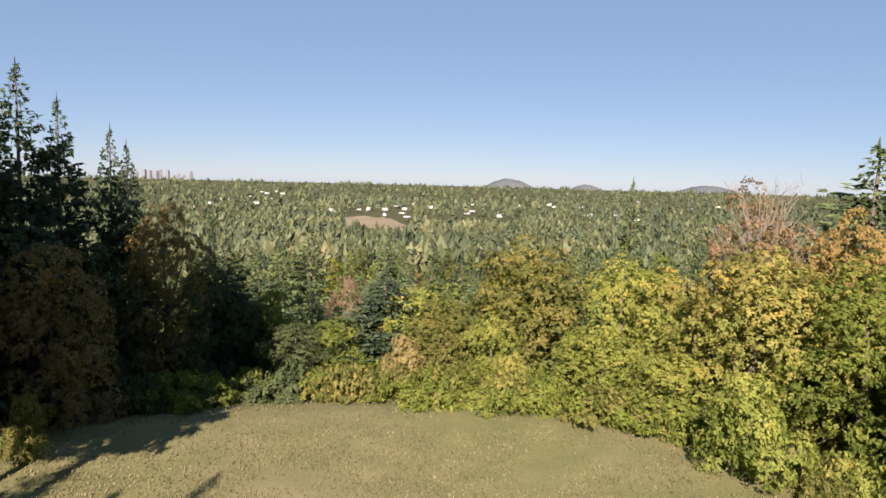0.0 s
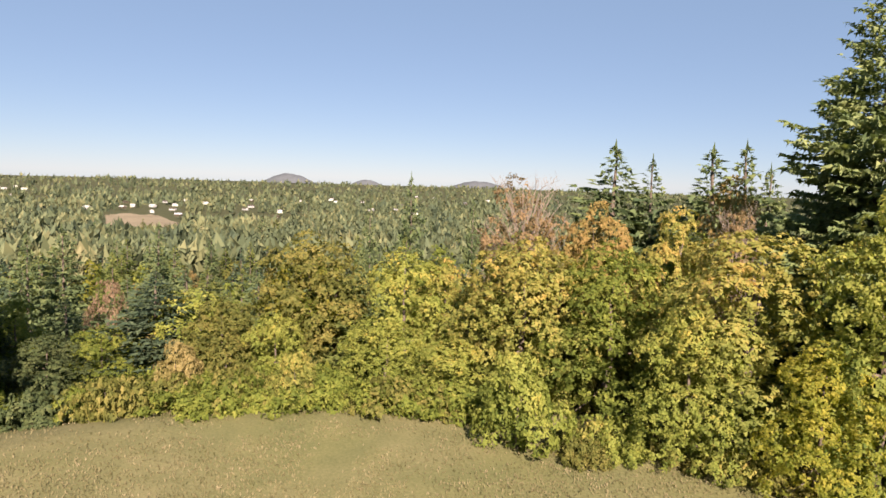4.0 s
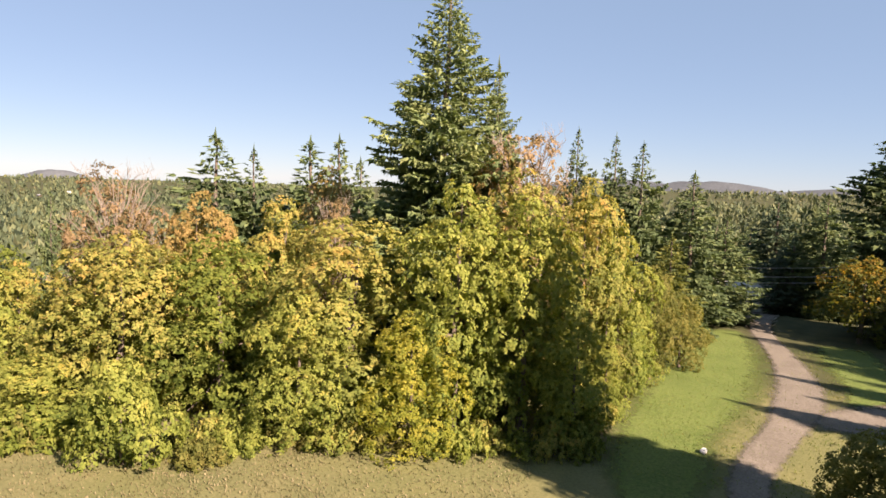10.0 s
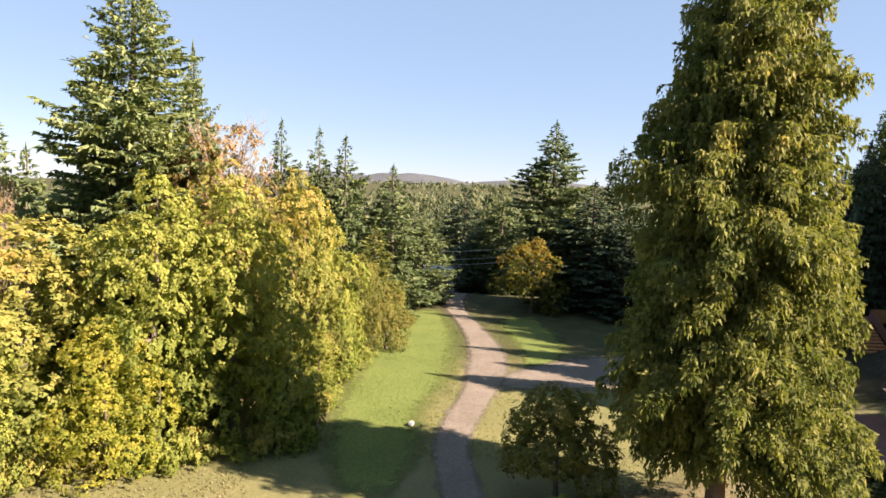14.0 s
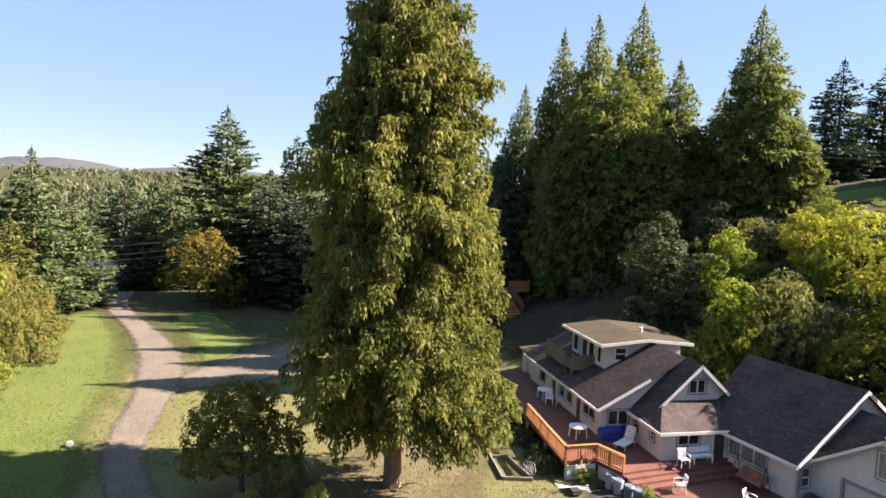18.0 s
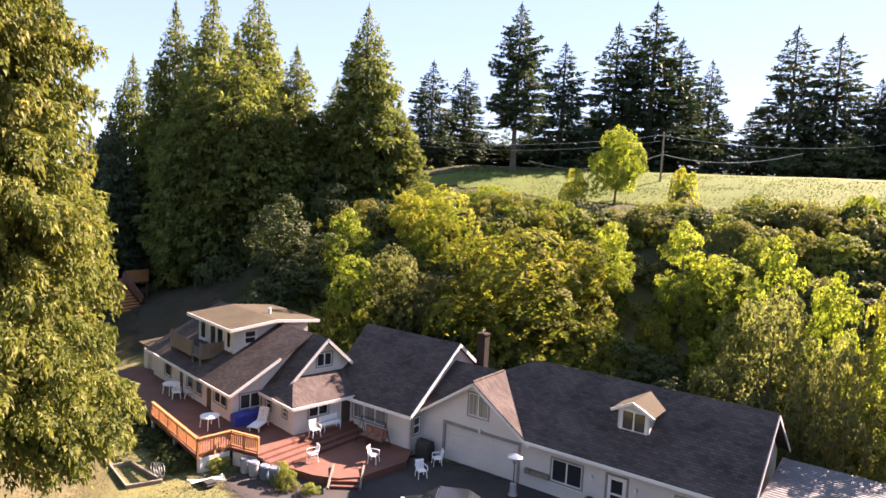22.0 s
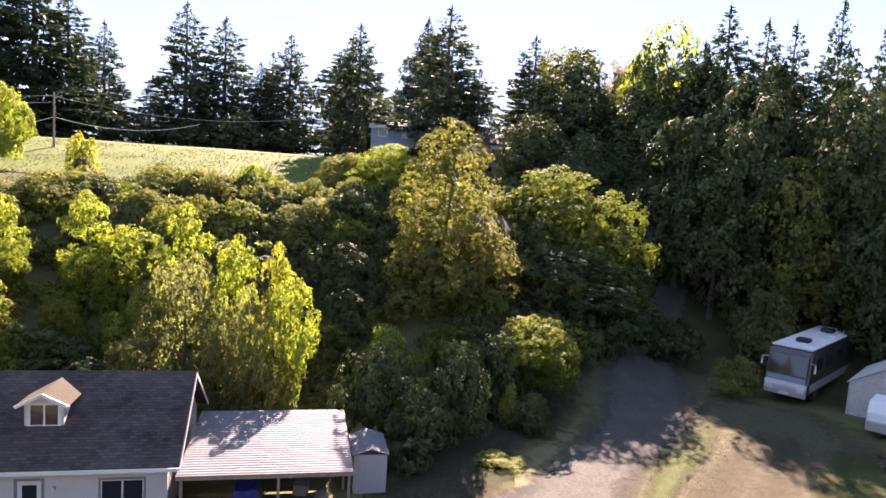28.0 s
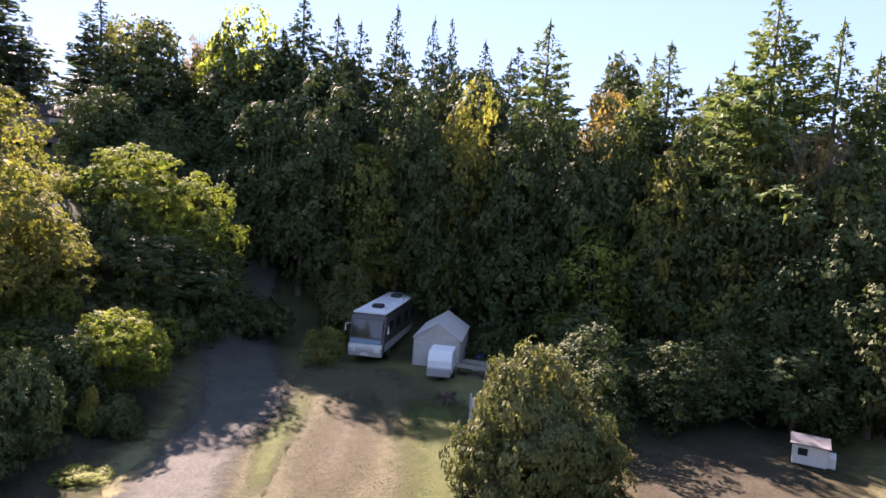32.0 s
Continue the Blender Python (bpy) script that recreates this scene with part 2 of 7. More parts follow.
def tube(bm, points, radii, sides=7):
    """A bent tapering tube."""
    rings = []
    for i, (p, r) in enumerate(zip(points, radii)):
        p = Vector(p)
        d = (Vector(points[min(i + 1, len(points) - 1)]) - Vector(points[max(i - 1, 0)])).normalized()
        a = d.orthogonal().normalized()
        b = d.cross(a)
        rings.append([bm.verts.new(p + r * (math.cos(k * math.tau / sides) * a + math.sin(k * math.tau / sides) * b)) for k in range(sides)])
    for r0, r1 in zip(rings, rings[1:]):
        a0 = r0[0].co
        off = min(range(sides), key=lambda s: (r1[s].co - a0).length)
        for k in range(sides):
            bm.faces.new((r0[k], r0[(k + 1) % sides], r1[(k + 1 + off) % sides], r1[(k + off) % sides]))
    bm.faces.new(rings[-1])
    bm.faces.new(rings[0][::-1])


def box(bm, x0, x1, y0, y1, z0, z1, m=None):
    vs = [bm.verts.new((x, y, z)) for z in (z0, z1) for y in (y0, y1) for x in (x0, x1)]
    for f in ((0, 2, 3, 1), (4, 5, 7, 6), (0, 1, 5, 4), (2, 6, 7, 3), (0, 4, 6, 2), (1, 3, 7, 5)):
        bm.faces.new([vs[i] for i in f])
    if m is not None:
        for q in vs:
            q.co = m @ q.co
    return vs


def prism(bm, poly, a, b, axis="x"):
    """A closed polygon swept from a to b along an axis; poly gives the two other coordinates."""
    def at(q, s):
        return {"x": (s, q[0], q[1]), "y": (q[0], s, q[1]), "z": (q[0], q[1], s)}[axis]
    lo, hi = [bm.verts.new(at(q, a)) for q in poly], [bm.verts.new(at(q, b)) for q in poly]
    n = len(poly)
    bm.faces.new(lo[::-1])
    bm.faces.new(hi)
    for i in range(n):
        bm.faces.new((lo[i], lo[(i + 1) % n], hi[(i + 1) % n], hi[i]))
    bmesh.ops.recalc_face_normals(bm, faces=bm.faces)


def slab(bm, quad, thick):
    """A plate of the given thickness under four (or three) corner points."""
    q = [Vector(p) for p in quad]
    n = (q[1] - q[0]).cross(q[2] - q[0]).normalized()
    if n.z < 0:
        q.reverse()
        n = -n
    top, low = [bm.verts.new(p) for p in q], [bm.verts.new(p - n * thick) for p in q]
    k = len(q)
    bm.faces.new(top)
    bm.faces.new(low[::-1])
    for i in range(k):
        bm.faces.new((top[i], low[i], low[(i + 1) % k], top[(i + 1) % k]))


# ---------------------------------------------------------------- trees
def trunk_mesh(rng, h, r, lean=0.02, bare=False):
    bm = bmesh.new()
    pts, rad = [], []
    for i in range(7):
        k = i / 6
        pts.append((rng.uniform(-1, 1) * lean * h * k, rng.uniform(-1, 1) * lean * h * k, -0.6 + k * (h + 0.6)))
        rad.append(r * (1.25 if i == 0 else 1) * (1 - 0.88 * k))
    tube(bm, pts, rad, 9)
    return bm, pts


def leafy(seed, h, r, low, lobes, leaves, size, key, spread=0.86, lobe=0.34, droop=0.0, lift=0.3, bunch=9, wide=2.6):
    """Meshes of a broad-leaved tree: trunk, limbs and a lobed crown of leaves held in flat bunches."""
    rng = np.random.default_rng(seed)
    bm, pts = trunk_mesh(rng, h * 0.8, 0.016 * h + 0.02 * r)
    trunk = mesh_of("trunk", bm, BARK)
    cs, rs = [], []
    for i in range(lobes):
        f = rng.uniform(0.02, 1.0) ** 0.92
        prof = r * math.sqrt(max(0.02, 1 - f ** 2.3)) * (0.78 + 0.22 * min(1, f / 0.15))
        t = i * 2.399 + rng.normal() * 0.5
        k = prof * spread * rng.uniform(0.55, 1.15)
        cs.append((k * math.cos(t), k * math.sin(t), h * (low + (1 - low) * (0.06 + 0.86 * f))))
        rs.append(lobe * r * rng.uniform(0.6, 1.3) * (1.1 - 0.3 * f))
    core = 0.42 * r
    for f in (0.2, 0.45, 0.7):
        cs.append((0, 0, h * (low + (1 - low) * f)))
        rs.append(core * (1.1 - 0.4 * f))
    cs, rs = np.array(cs), np.array(rs)
    limbs = []
    for c in cs[: 3 if leaves > 3000 else 0]:
        limb = bmesh.new()
        s = pts[2 + int(rng.integers(0, 3))]
        q = [s, (c[0] * 0.5 + s[0] * 0.5, c[1] * 0.5 + s[1] * 0.5, c[2] * 0.62 + s[2] * 0.38 - 0.02 * h), tuple(c)]
        tube(limb, q, (0.007 * h + 0.02, 0.005 * h + 0.012, 0.012), 5)
        limbs.append(mesh_of("limb", limb, BARK))
    want = leaves // bunch
    pick = rng.choice(len(cs), want * 6, p=rs ** 2 / (rs ** 2).sum())
    d = unit(rng.normal(size=(want * 6, 3)) + np.array((0, 0, lift)))
    shell = rng.uniform(0.78, 1.04, (want * 6, 1)) + 0.14 * np.sin(d[:, :1] * 7 + pick[:, None]) * np.sin(d[:, 1:2] * 6 + 2 * pick[:, None])
    shell = np.where(rng.random((want * 6, 1)) < 0.07, shell * 1.2, shell)
    p = cs[pick] + d * shell * rs[pick][:, None] * np.array((1, 1, 0.85))
    keep = np.ones(len(p), bool)
    for c, k in zip(cs, rs):
        keep &= np.linalg.norm(p - c, axis=1) > 0.76 * k
    keep &= p[:, 2] > 0.1
    p, d = p[keep][:want], d[keep][:want]
    out = unit(d + 0.5 * unit(p * np.array((1, 1, 0.25))) + rng.normal(size=p.shape) * 0.28 + np.array((0, 0, 0.25)))
    a1 = unit(np.cross(out, rng.normal(size=p.shape)))
    a2 = np.cross(out, a1)
    n = len(p) * bunch
    p, out, a1, a2 = (np.repeat(q, bunch, axis=0) for q in (p, out, a1, a2))
    ang, rad = rng.uniform(0, math.tau, (n, 1)), np.sqrt(rng.random((n, 1))) * wide * size * rng.uniform(0.7, 1.2, (n, 1))
    away = a1 * np.cos(ang) + a2 * np.sin(ang)
    p = p + away * rad + out * (rng.normal(size=(n, 1)) * 0.45 * size - 0.16 * rad)
    nor = unit(out + away * 0.3 + rng.normal(size=(n, 3)) * 0.32)
    v = away + rng.normal(size=(n, 3)) * 0.7
    v = unit(v - nor * (v * nor).sum(1)[:, None])
    u = np.cross(nor, v)
    v[:, 2] -= droop
    s = size * rng.uniform(0.6, 1.3, (n, 1))
    return trunk, limbs, sprays("crown", p, u * s * 0.8, v * s, LEAF[key])


def needled(seed, h, r, low, branches, per, key, droop=0.25, hang=0.0, bark=None, steep=2.6, size=0.33, ragged=0.3, tiers=22, tip=0.12, curtain=0.0):
    """Meshes of a conifer: trunk and boughs of flat needle sprays, uneven all round, thinning to a pointed tip."""
    rng = np.random.default_rng(seed)
    bm, pts = trunk_mesh(rng, h * 0.97, 0.011 * h + 0.06, 0.004)
    trunk = mesh_of("trunk", bm, bark or BARK)
    k = ((np.arange(branches) + rng.random(branches)) / branches) ** 1.12
    az = rng.uniform(0, math.tau, branches)
    cone = (1 - k ** steep) * np.minimum(1.0, 0.66 + 2.0 * k)
    w = rng.uniform(0, math.tau, 6)
    lump = 1 + ragged * (0.5 * np.sin(2 * az + 9 * k + w[0]) + 0.5 * np.sin(3 * az - 15 * k + w[1]) + 0.6 * np.sin(az + 23 * k + w[2]) + 0.5 * np.sin(tiers * math.tau * k + 2 * np.sin(az + w[3])))
    reach = r * cone * lump * rng.uniform(0.72, 1.12, branches) + 0.012 * r
    z0 = h * (low + (0.985 - low) * k)
    rise = 0.5 * k - droop * (1 - k) + rng.uniform(-0.14, 0.14, branches)
    count = np.maximum(3, (per * (reach / r) ** 1.25).astype(int))
    i = np.repeat(np.arange(branches), count)
    n = len(i)
    ax = np.stack((np.cos(az), np.sin(az), np.zeros(branches)), 1)[i]
    side = np.stack((-ax[:, 1], ax[:, 0], ax[:, 2]), 1)
    up = np.array((0, 0, 1.0))
    s = 0.12 + 0.88 * rng.random(n) ** 0.62
    lat = rng.uniform(-1, 1, n)
    span = reach[i] * 0.34 * (1.08 - s) + size * 0.55
    z = z0[i] + reach[i] * (rise[i] * s - 0.14 * s ** 2 + tip * s ** 5) - 0.3 * np.abs(lat) * span + rng.normal(size=n) * 0.12 * size
    c = ax * (reach[i] * s)[:, None] + side * (lat * span)[:, None] + up * z[:, None]
    v = ax * 0.85 + side * (lat * 1.1)[:, None] + up * (0.35 * k[i] - 0.2)[:, None] + rng.normal(size=(n, 3)) * 0.25
    down = rng.random(n) < hang
    v[down] = ax[down] * 0.28 + side[down] * (lat[down] * 0.3)[:, None] - up + rng.normal(size=(down.sum(), 3)) * 0.16
    v = unit(v)
    across = np.where(down[:, None], side + rng.normal(size=(n, 3)) * 0.6, np.cross(v, up))
    tilt = rng.normal(size=n) * 0.9
    across = unit(across)
    u = across * np.cos(tilt)[:, None] + np.cross(across, v) * np.sin(tilt)[:, None]
    big = (size * rng.uniform(0.6, 1.3, n) * (0.45 + 0.55 * np.minimum(1, cone[i] * 1.6)))[:, None]
    big = np.where(down[:, None], big * 1.25, big)
    c = c + v * big * 0.4
    c[down, 2] -= curtain * rng.random(down.sum()) ** 1.5
    t = rng.uniform(0, math.tau, 10)
    lead = np.stack((0 * t, 0 * t, h * (0.995 - 0.004 * np.arange(10))), 1)
    lv = np.stack((0.03 * np.cos(t), 0.03 * np.sin(t), 0 * t + 0.018 * h), 1)
    lu = np.stack((np.sin(t), -np.cos(t), 0 * t), 1) * 0.0035 * h
    return trunk, [], sprays("crown", np.vstack((c, lead)), np.vstack((u * big * 0.5, lu)), np.vstack((v * big * 0.85, lv)), NEEDLE[key])


def twiggy(seed, h, r, key):
    """A tree losing its leaves: trunk, limbs, a haze of fine upright twigs and thin foliage."""
    rng = np.random.default_rng(seed)
    trunk, limbs, crown = leafy(seed, h, r, 0.2, 40, 9500, 0.11, key, 0.9, 0.24)
    bm = bmesh.new()
    for i in range(110):
        t, f = i * 2.399, rng.uniform(0.5, 0.93)
        k = r * math.sqrt(max(0.05, 1 - f ** 2.6)) * rng.uniform(0.3, 0.95)
        p = Vector((k * math.cos(t), k * math.sin(t), h * f))
        q = p + Vector((0.6 * math.cos(t) + rng.normal() * 0.4, 0.6 * math.sin(t) + rng.normal() * 0.4, rng.uniform(0.3, 0.8)))
        tube(bm, [p * 0.6 + Vector((0, 0, p.z * 0.28)), p, q], (0.035, 0.022, 0.006), 3)
        for n in range(4):
            m = p.lerp(q, rng.uniform(0.1, 0.9))
            tube(bm, [m, m + Vector((rng.normal() * 0.3, rng.normal() * 0.3, rng.uniform(0.3, 0.7)))], (0.013, 0.004), 3)
    return trunk, limbs + [mesh_of("branchwork", bm, LEAF["twig"])], crown


WORDS = {"green": "green", "yellowgreen": "yellow-green", "yellow": "bright yellow", "gold": "golden autumn", "darkgold": "green and gold", "orange": "orange-brown autumn",
         "brown": "brown autumn", "olive": "olive green", "dark": "dark green", "grey": "grey-green", "sage": "dull sage-green", "pink": "pinkish brown", "peach": "pale peach", "pale": "pale brown", "lime": "lime green", "mid": "soft green", "mixed": "green and orange",
         "bright": "sunlit blue-green"}
MODELS = {}
turn_rng = random.Random(5)


def plant(kind, x, y, h, r, key, model, name, label, category):
    """Stands a tree, taken from a small stock of models, on the land."""
    make, h0, r0, count = model
    seed = turn_rng.randrange(count)
    if (kind, key, seed) not in MODELS:
        MODELS[(kind, key, seed)] = make(seed * 17 + len(kind) * 3, key)
    trunk, limbs, crown = MODELS[(kind, key, seed)]
    scale = Matrix.Diagonal((r / r0, r / r0, h / h0, 1))
    ob = thing(name, pose(x, y, ground(x, y), 0, 0, turn_rng.uniform(0, 360)) @ scale, label, category)
    part("trunk", trunk, None, ob)
    for me in limbs:
        part(me.name.split(".")[0], me, None, ob)
    part("crown", crown, None, ob)
    return ob


STOCK = {
    "maple": (lambda s, k: leafy(s, 14, 5, 0.0, 60, 21000, 0.125, k, bunch=11), 14.0, 5.2, 3),
    "tall_maple": (lambda s, k: leafy(s + 5, 16, 4.4, 0.0, 74, 21000, 0.125, k, 0.9, 0.34, bunch=11), 16.0, 4.7, 3),
    "wood": (lambda s, k: leafy(s, 14, 5, 0.02, 46, 5400, 0.21, k, bunch=8, wide=3.0), 14.0, 5.2, 3),
    "round": (lambda s, k: leafy(s, 7, 3.5, 0.2, 50, 20000, 0.09, k, 0.82, 0.27), 7.0, 3.5, 2),
    "bush": (lambda s, k: leafy(s, 5, 3, 0.0, 34, 8000, 0.11, k, 0.85, 0.32), 5.0, 3.1, 3),
    "bramble": (lambda s, k: leafy(s, 3, 4, 0.0, 34, 1500, 0.22, k, 0.95, 0.24, 0.3, 0.6), 3.2, 4.1, 3),
    "birch": (lambda s, k: leafy(s, 12, 3, 0.03, 56, 12000, 0.11, k, 0.86, 0.26, 0.4, bunch=6), 12.0, 3.1, 2),
    "willow": (lambda s, k: leafy(s, 9, 5, 0.0, 70, 17000, 0.11, k, 0.9, 0.22, 0.5, bunch=6), 9.2, 5.2, 2),
    "bare": (lambda s, k: twiggy(s, 14, 4.5, k), 14.0, 4.7, 2),
    "fir": (lambda s, k: needled(s, 25, 3.9, 0.03, 420, 30, k, 0.28, 0.22, steep=2.1, size=0.37, ragged=0.26), 25, 2.75, 4),
    "bigfir": (lambda s, k: needled(s, 34, 6.3, 0.03, 1300, 120, k, 0.2, 0.22, steep=1.5, size=0.25, ragged=0.3, tiers=24), 34, 5.4, 2),
    "pine": (lambda s, k: needled(s, 25, 3.6, 0.27, 420, 46, k, 0.16, 0.2, steep=2.0, size=0.3, ragged=0.34, tiers=13), 25, 3.0, 2),
    "cedar": (lambda s, k: needled(s, 34, 5.4, 0.03, 1100, 44, k, 0.3, 0.6, BARK_RED, 2.0, 0.32, 0.16, 0, 0.0, 0.7), 34, 4.9, 3),
    "bigcedar": (lambda s, k: needled(s, 36, 6.0, 0.15, 1400, 320, k, 0.4, 0.75, BARK_RED, 2.0, 0.145, 0.15, 0, 0.0, 0.9), 36, 5.9, 1),
    "farfir": (lambda s, k: needled(s, 22, 3.6, 0.02, 150, 9, k, 0.28, 0.1, size=0.75, ragged=0.2), 22, 3.2, 4),
    "farleaf": (lambda s, k: leafy(s, 14, 5, 0.0, 34, 1000, 0.46, k, bunch=6), 14.0, 5.2, 4),
}


def maple(x, y, h, r, key): return plant("maple", x, y, h, r, key, STOCK["maple"], "broadleaf_tree", f"{WORDS[key]} broadleaf maple tree with full leafy crown", "tree")
def tall_maple(x, y, h, r, key): return plant("tall_maple", x, y, h, r, key, STOCK["tall_maple"], "broadleaf_tree", f"tall {WORDS[key]} broadleaf maple with leaves to the ground", "tree")
def wood(x, y, h, r, key): return plant("wood", x, y, h, r, key, STOCK["wood"], "woodland_tree", f"{WORDS[key]} woodland tree in a dense stand", "tree")
def farleaf(x, y, h, r, key): return plant("farleaf", x, y, h, r, key, STOCK["farleaf"], "valley_tree", f"{WORDS[key]} broadleaf tree in the valley woods", "tree")
def farfir(x, y, h, r, key): return plant("farfir", x, y, h, r, key, STOCK["farfir"], "valley_fir", f"{WORDS[key]} pointed fir in the valley woods", "conifer")
def bramble(x, y, h, r, key): return plant("bramble", x, y, h, r, key, STOCK["bramble"], "bramble_thicket", f"low tangled {WORDS[key]} bramble thicket on the ground", "bramble")
def hedge(x, y, h, r, key): return plant("bramble", x, y, h, r, key, STOCK["bramble"], "hedge_shrub", f"tangled {WORDS[key]} shrub of the hedge along the meadow", "hedge")
def round(x, y, h, r, key): return plant("round", x, y, h, r, key, STOCK["round"], "round_tree", f"small round-headed {WORDS[key]} tree on the grass", "tree")
def bush(x, y, h, r, key): return plant("bush", x, y, h, r, key, STOCK["bush"], "shrub", f"dense {WORDS[key]} leafy shrub reaching the ground", "shrub")
def birch(x, y, h, r, key): return plant("birch", x, y, h, r, key, STOCK["birch"], "slender_tree", f"slender {WORDS[key]} tree with loose narrow crown", "tree")
def willow(x, y, h, r, key): return plant("willow", x, y, h, r, key, STOCK["willow"], "willow_tree", f"{WORDS[key]} willow with soft drooping foliage", "tree")
def bare(x, y, h, r, key): return plant("bare", x, y, h, r, key, STOCK["bare"], "thinning_tree", f"autumn tree with thin {WORDS[key]} leaves and bare twigs", "tree")
def fir(x, y, h, r, key): return plant("fir", x, y, h, r, key, STOCK["fir"], "fir_tree", f"tall pointed {WORDS[key]} fir tree with layered branches", "conifer")
def pine(x, y, h, r, key): return plant("pine", x, y, h, r, key, STOCK["pine"], "tall_fir_tree", f"{WORDS[key]} fir with high crown and bare lower trunk", "conifer")
def bigfir(x, y, h, r, key): return plant("bigfir", x, y, h, r, key, STOCK["bigfir"], "great_fir_tree", f"great {WORDS[key]} fir rising over the maples", "conifer")
def bigcedar(x, y, h, r, key): return plant("bigcedar", x, y, h, r, key, STOCK["bigcedar"], "great_cedar_tree", f"great {WORDS[key]} cedar with hanging sprays and bare brown trunk foot", "conifer")
def cedar(x, y, h, r, key): return plant("cedar", x, y, h, r, key, STOCK["cedar"], "cedar_tree", f"{WORDS[key]} cedar with drooping sprays and brown trunk", "conifer")


# ---------------------------------------------------------------- ground sheet
def ground_mesh():
    """Rings round the camera's foot, close together near it and wide apart far off."""
    radii = [0, 4, 8] + [12 + 2.0 * i for i in range(55)] + [125 + 6 * 1.13 ** i * (i + 1) for i in range(26)]
    radii = [q for q in radii if q < 4700] + [4800]
    n = 300
    co, fa = [(0, 0, ground(0, 0.01))], []
    for d in radii[1:]:
        for k in range(n):
            a = k * math.tau / n
            x, y = d * math.sin(a), d * math.cos(a)
            co.append((x, y, ground(x, y)))
    for k in range(n):
        fa.append((0, 1 + (k + 1) % n, 1 + k))
    for i in range(len(radii) - 2):
        for k in range(n):
            a, b = 1 + i * n + k, 1 + i * n + (k + 1) % n
            fa.append((a, b, b + n, a + n))
    me = bpy.data.meshes.new("ground")
    me.from_pydata(co, [], fa)
    me.shade_smooth()
    return me


def ground_material():
    m, nt, b = material("meadow_grass", 0.95)
    b.inputs["Specular IOR Level"].default_value = 0.1
    v = coords(nt)
    big, mid, fine = noise_tex(nt, v, 0.035, 4), noise_tex(nt, v, 0.35, 6), noise_tex(nt, v, 5.0, 8, 0.7)
    dry = ramp(nt, mid, ((0.3, (0.106, 0.106, 0.047)), (0.55, (0.154, 0.145, 0.072)), (0.75, (0.218, 0.186, 0.106))))
    grn = ramp(nt, mid, ((0.3, (0.080, 0.100, 0.034)), (0.7, (0.148, 0.148, 0.056))))
    c = mix(nt, ramp(nt, big, ((0.42, (0, 0, 0)), (0.58, (1, 1, 1)))), dry, grn)
    c = mix(nt, 0.45, c, ramp(nt, fine, ((0.3, (0.06, 0.058, 0.028)), (0.7, (0.216, 0.196, 0.102)))))
    ln = nt.nodes.new("ShaderNodeVectorMath")
    ln.operation = "LENGTH"
    nt.links.new(v, ln.inputs[0])
    away = nt.nodes.new("ShaderNodeMapRange")
    away.inputs["From Min"].default_value, away.inputs["From Max"].default_value = 56, 66
    nt.links.new(ln.outputs["Value"], away.inputs["Value"])
    floor = ramp(nt, mid, ((0.3, (0.035, 0.042, 0.02)), (0.7, (0.075, 0.075, 0.035))))
    c = mix(nt, away.outputs[0], c, floor)
    nt.links.new(c, b.inputs["Base Color"])
    bump(nt, b, fine, 0.6, 0.08)
    return m


land = new("ground", ground_mesh())
land.data.materials.append(ground_material())
tagged(land, "rough dry grass land falling to a wide valley", "ground", kind="structure")


# ---------------------------------------------------------------- house materials
def shingle_material(name, c1, c2, course=0.14):
    m, nt, b = material(name, 0.95)
    b.inputs["Specular IOR Level"].default_value = 0.2
    v = coords(nt)
    br = nt.nodes.new("ShaderNodeTexBrick")
    br.inputs["Scale"].default_value = 1.0
    br.inputs["Brick Width"].default_value, br.inputs["Row Height"].default_value, br.inputs["Mortar Size"].default_value = 0.33, course, 0.012
    br.inputs["Color1"].default_value, br.inputs["Color2"].default_value, br.inputs["Mortar"].default_value = (*c1, 1), (*c2, 1), (*(k * 0.5 for k in c1), 1)
    nt.links.new(v, br.inputs["Vector"])
    big = noise_tex(nt, v, 0.6, 4)
    c = mix(nt, 0.35, br.outputs[0], ramp(nt, big, ((0.3, tuple(k * 0.7 for k in c1)), (0.7, tuple(k * 1.35 for k in c2)))))
    nt.links.new(c, b.inputs["Base Color"])
    bump(nt, b, br.outputs[1], 0.6, 0.01)
    return m


WHITE = surface("white_painted_siding", (0.50, 0.485, 0.465), (0.60, 0.58, 0.56), 0.6, scale=0.8, fine=18)
TRIM = surface("white_trim", (0.60, 0.595, 0.58), (0.70, 0.69, 0.675), 0.5, scale=2, fine=30)
TAUPE = surface("taupe_trim", (0.2, 0.18, 0.175), (0.27, 0.245, 0.24), 0.6)
SHINGLE = shingle_material("dark_shingles", (0.040, 0.031, 0.031), (0.092, 0.073, 0.068))
TAN_ROOF = surface("tan_flat_roofing", (0.048, 0.042, 0.03), (0.075, 0.065, 0.047), 0.95, scale=0.7, fine=12)
TAN_PANEL = surface("weathered_tan_boards", (0.11, 0.09, 0.072), (0.18, 0.148, 0.115), 0.85, scale=2)
METAL_SHEET = surface("galvanised_sheet", (0.085, 0.085, 0.092), (0.135, 0.135, 0.145), 0.7, 0.0, scale=0.8, fine=9, relief=0.1)
GREY_METAL = surface("grey_painted_metal", (0.34, 0.34, 0.36), (0.44, 0.44, 0.46), 0.5, 0.2)
BLACK = surface("black_rubber", (0.015, 0.015, 0.016), (0.03, 0.03, 0.03), 0.7)
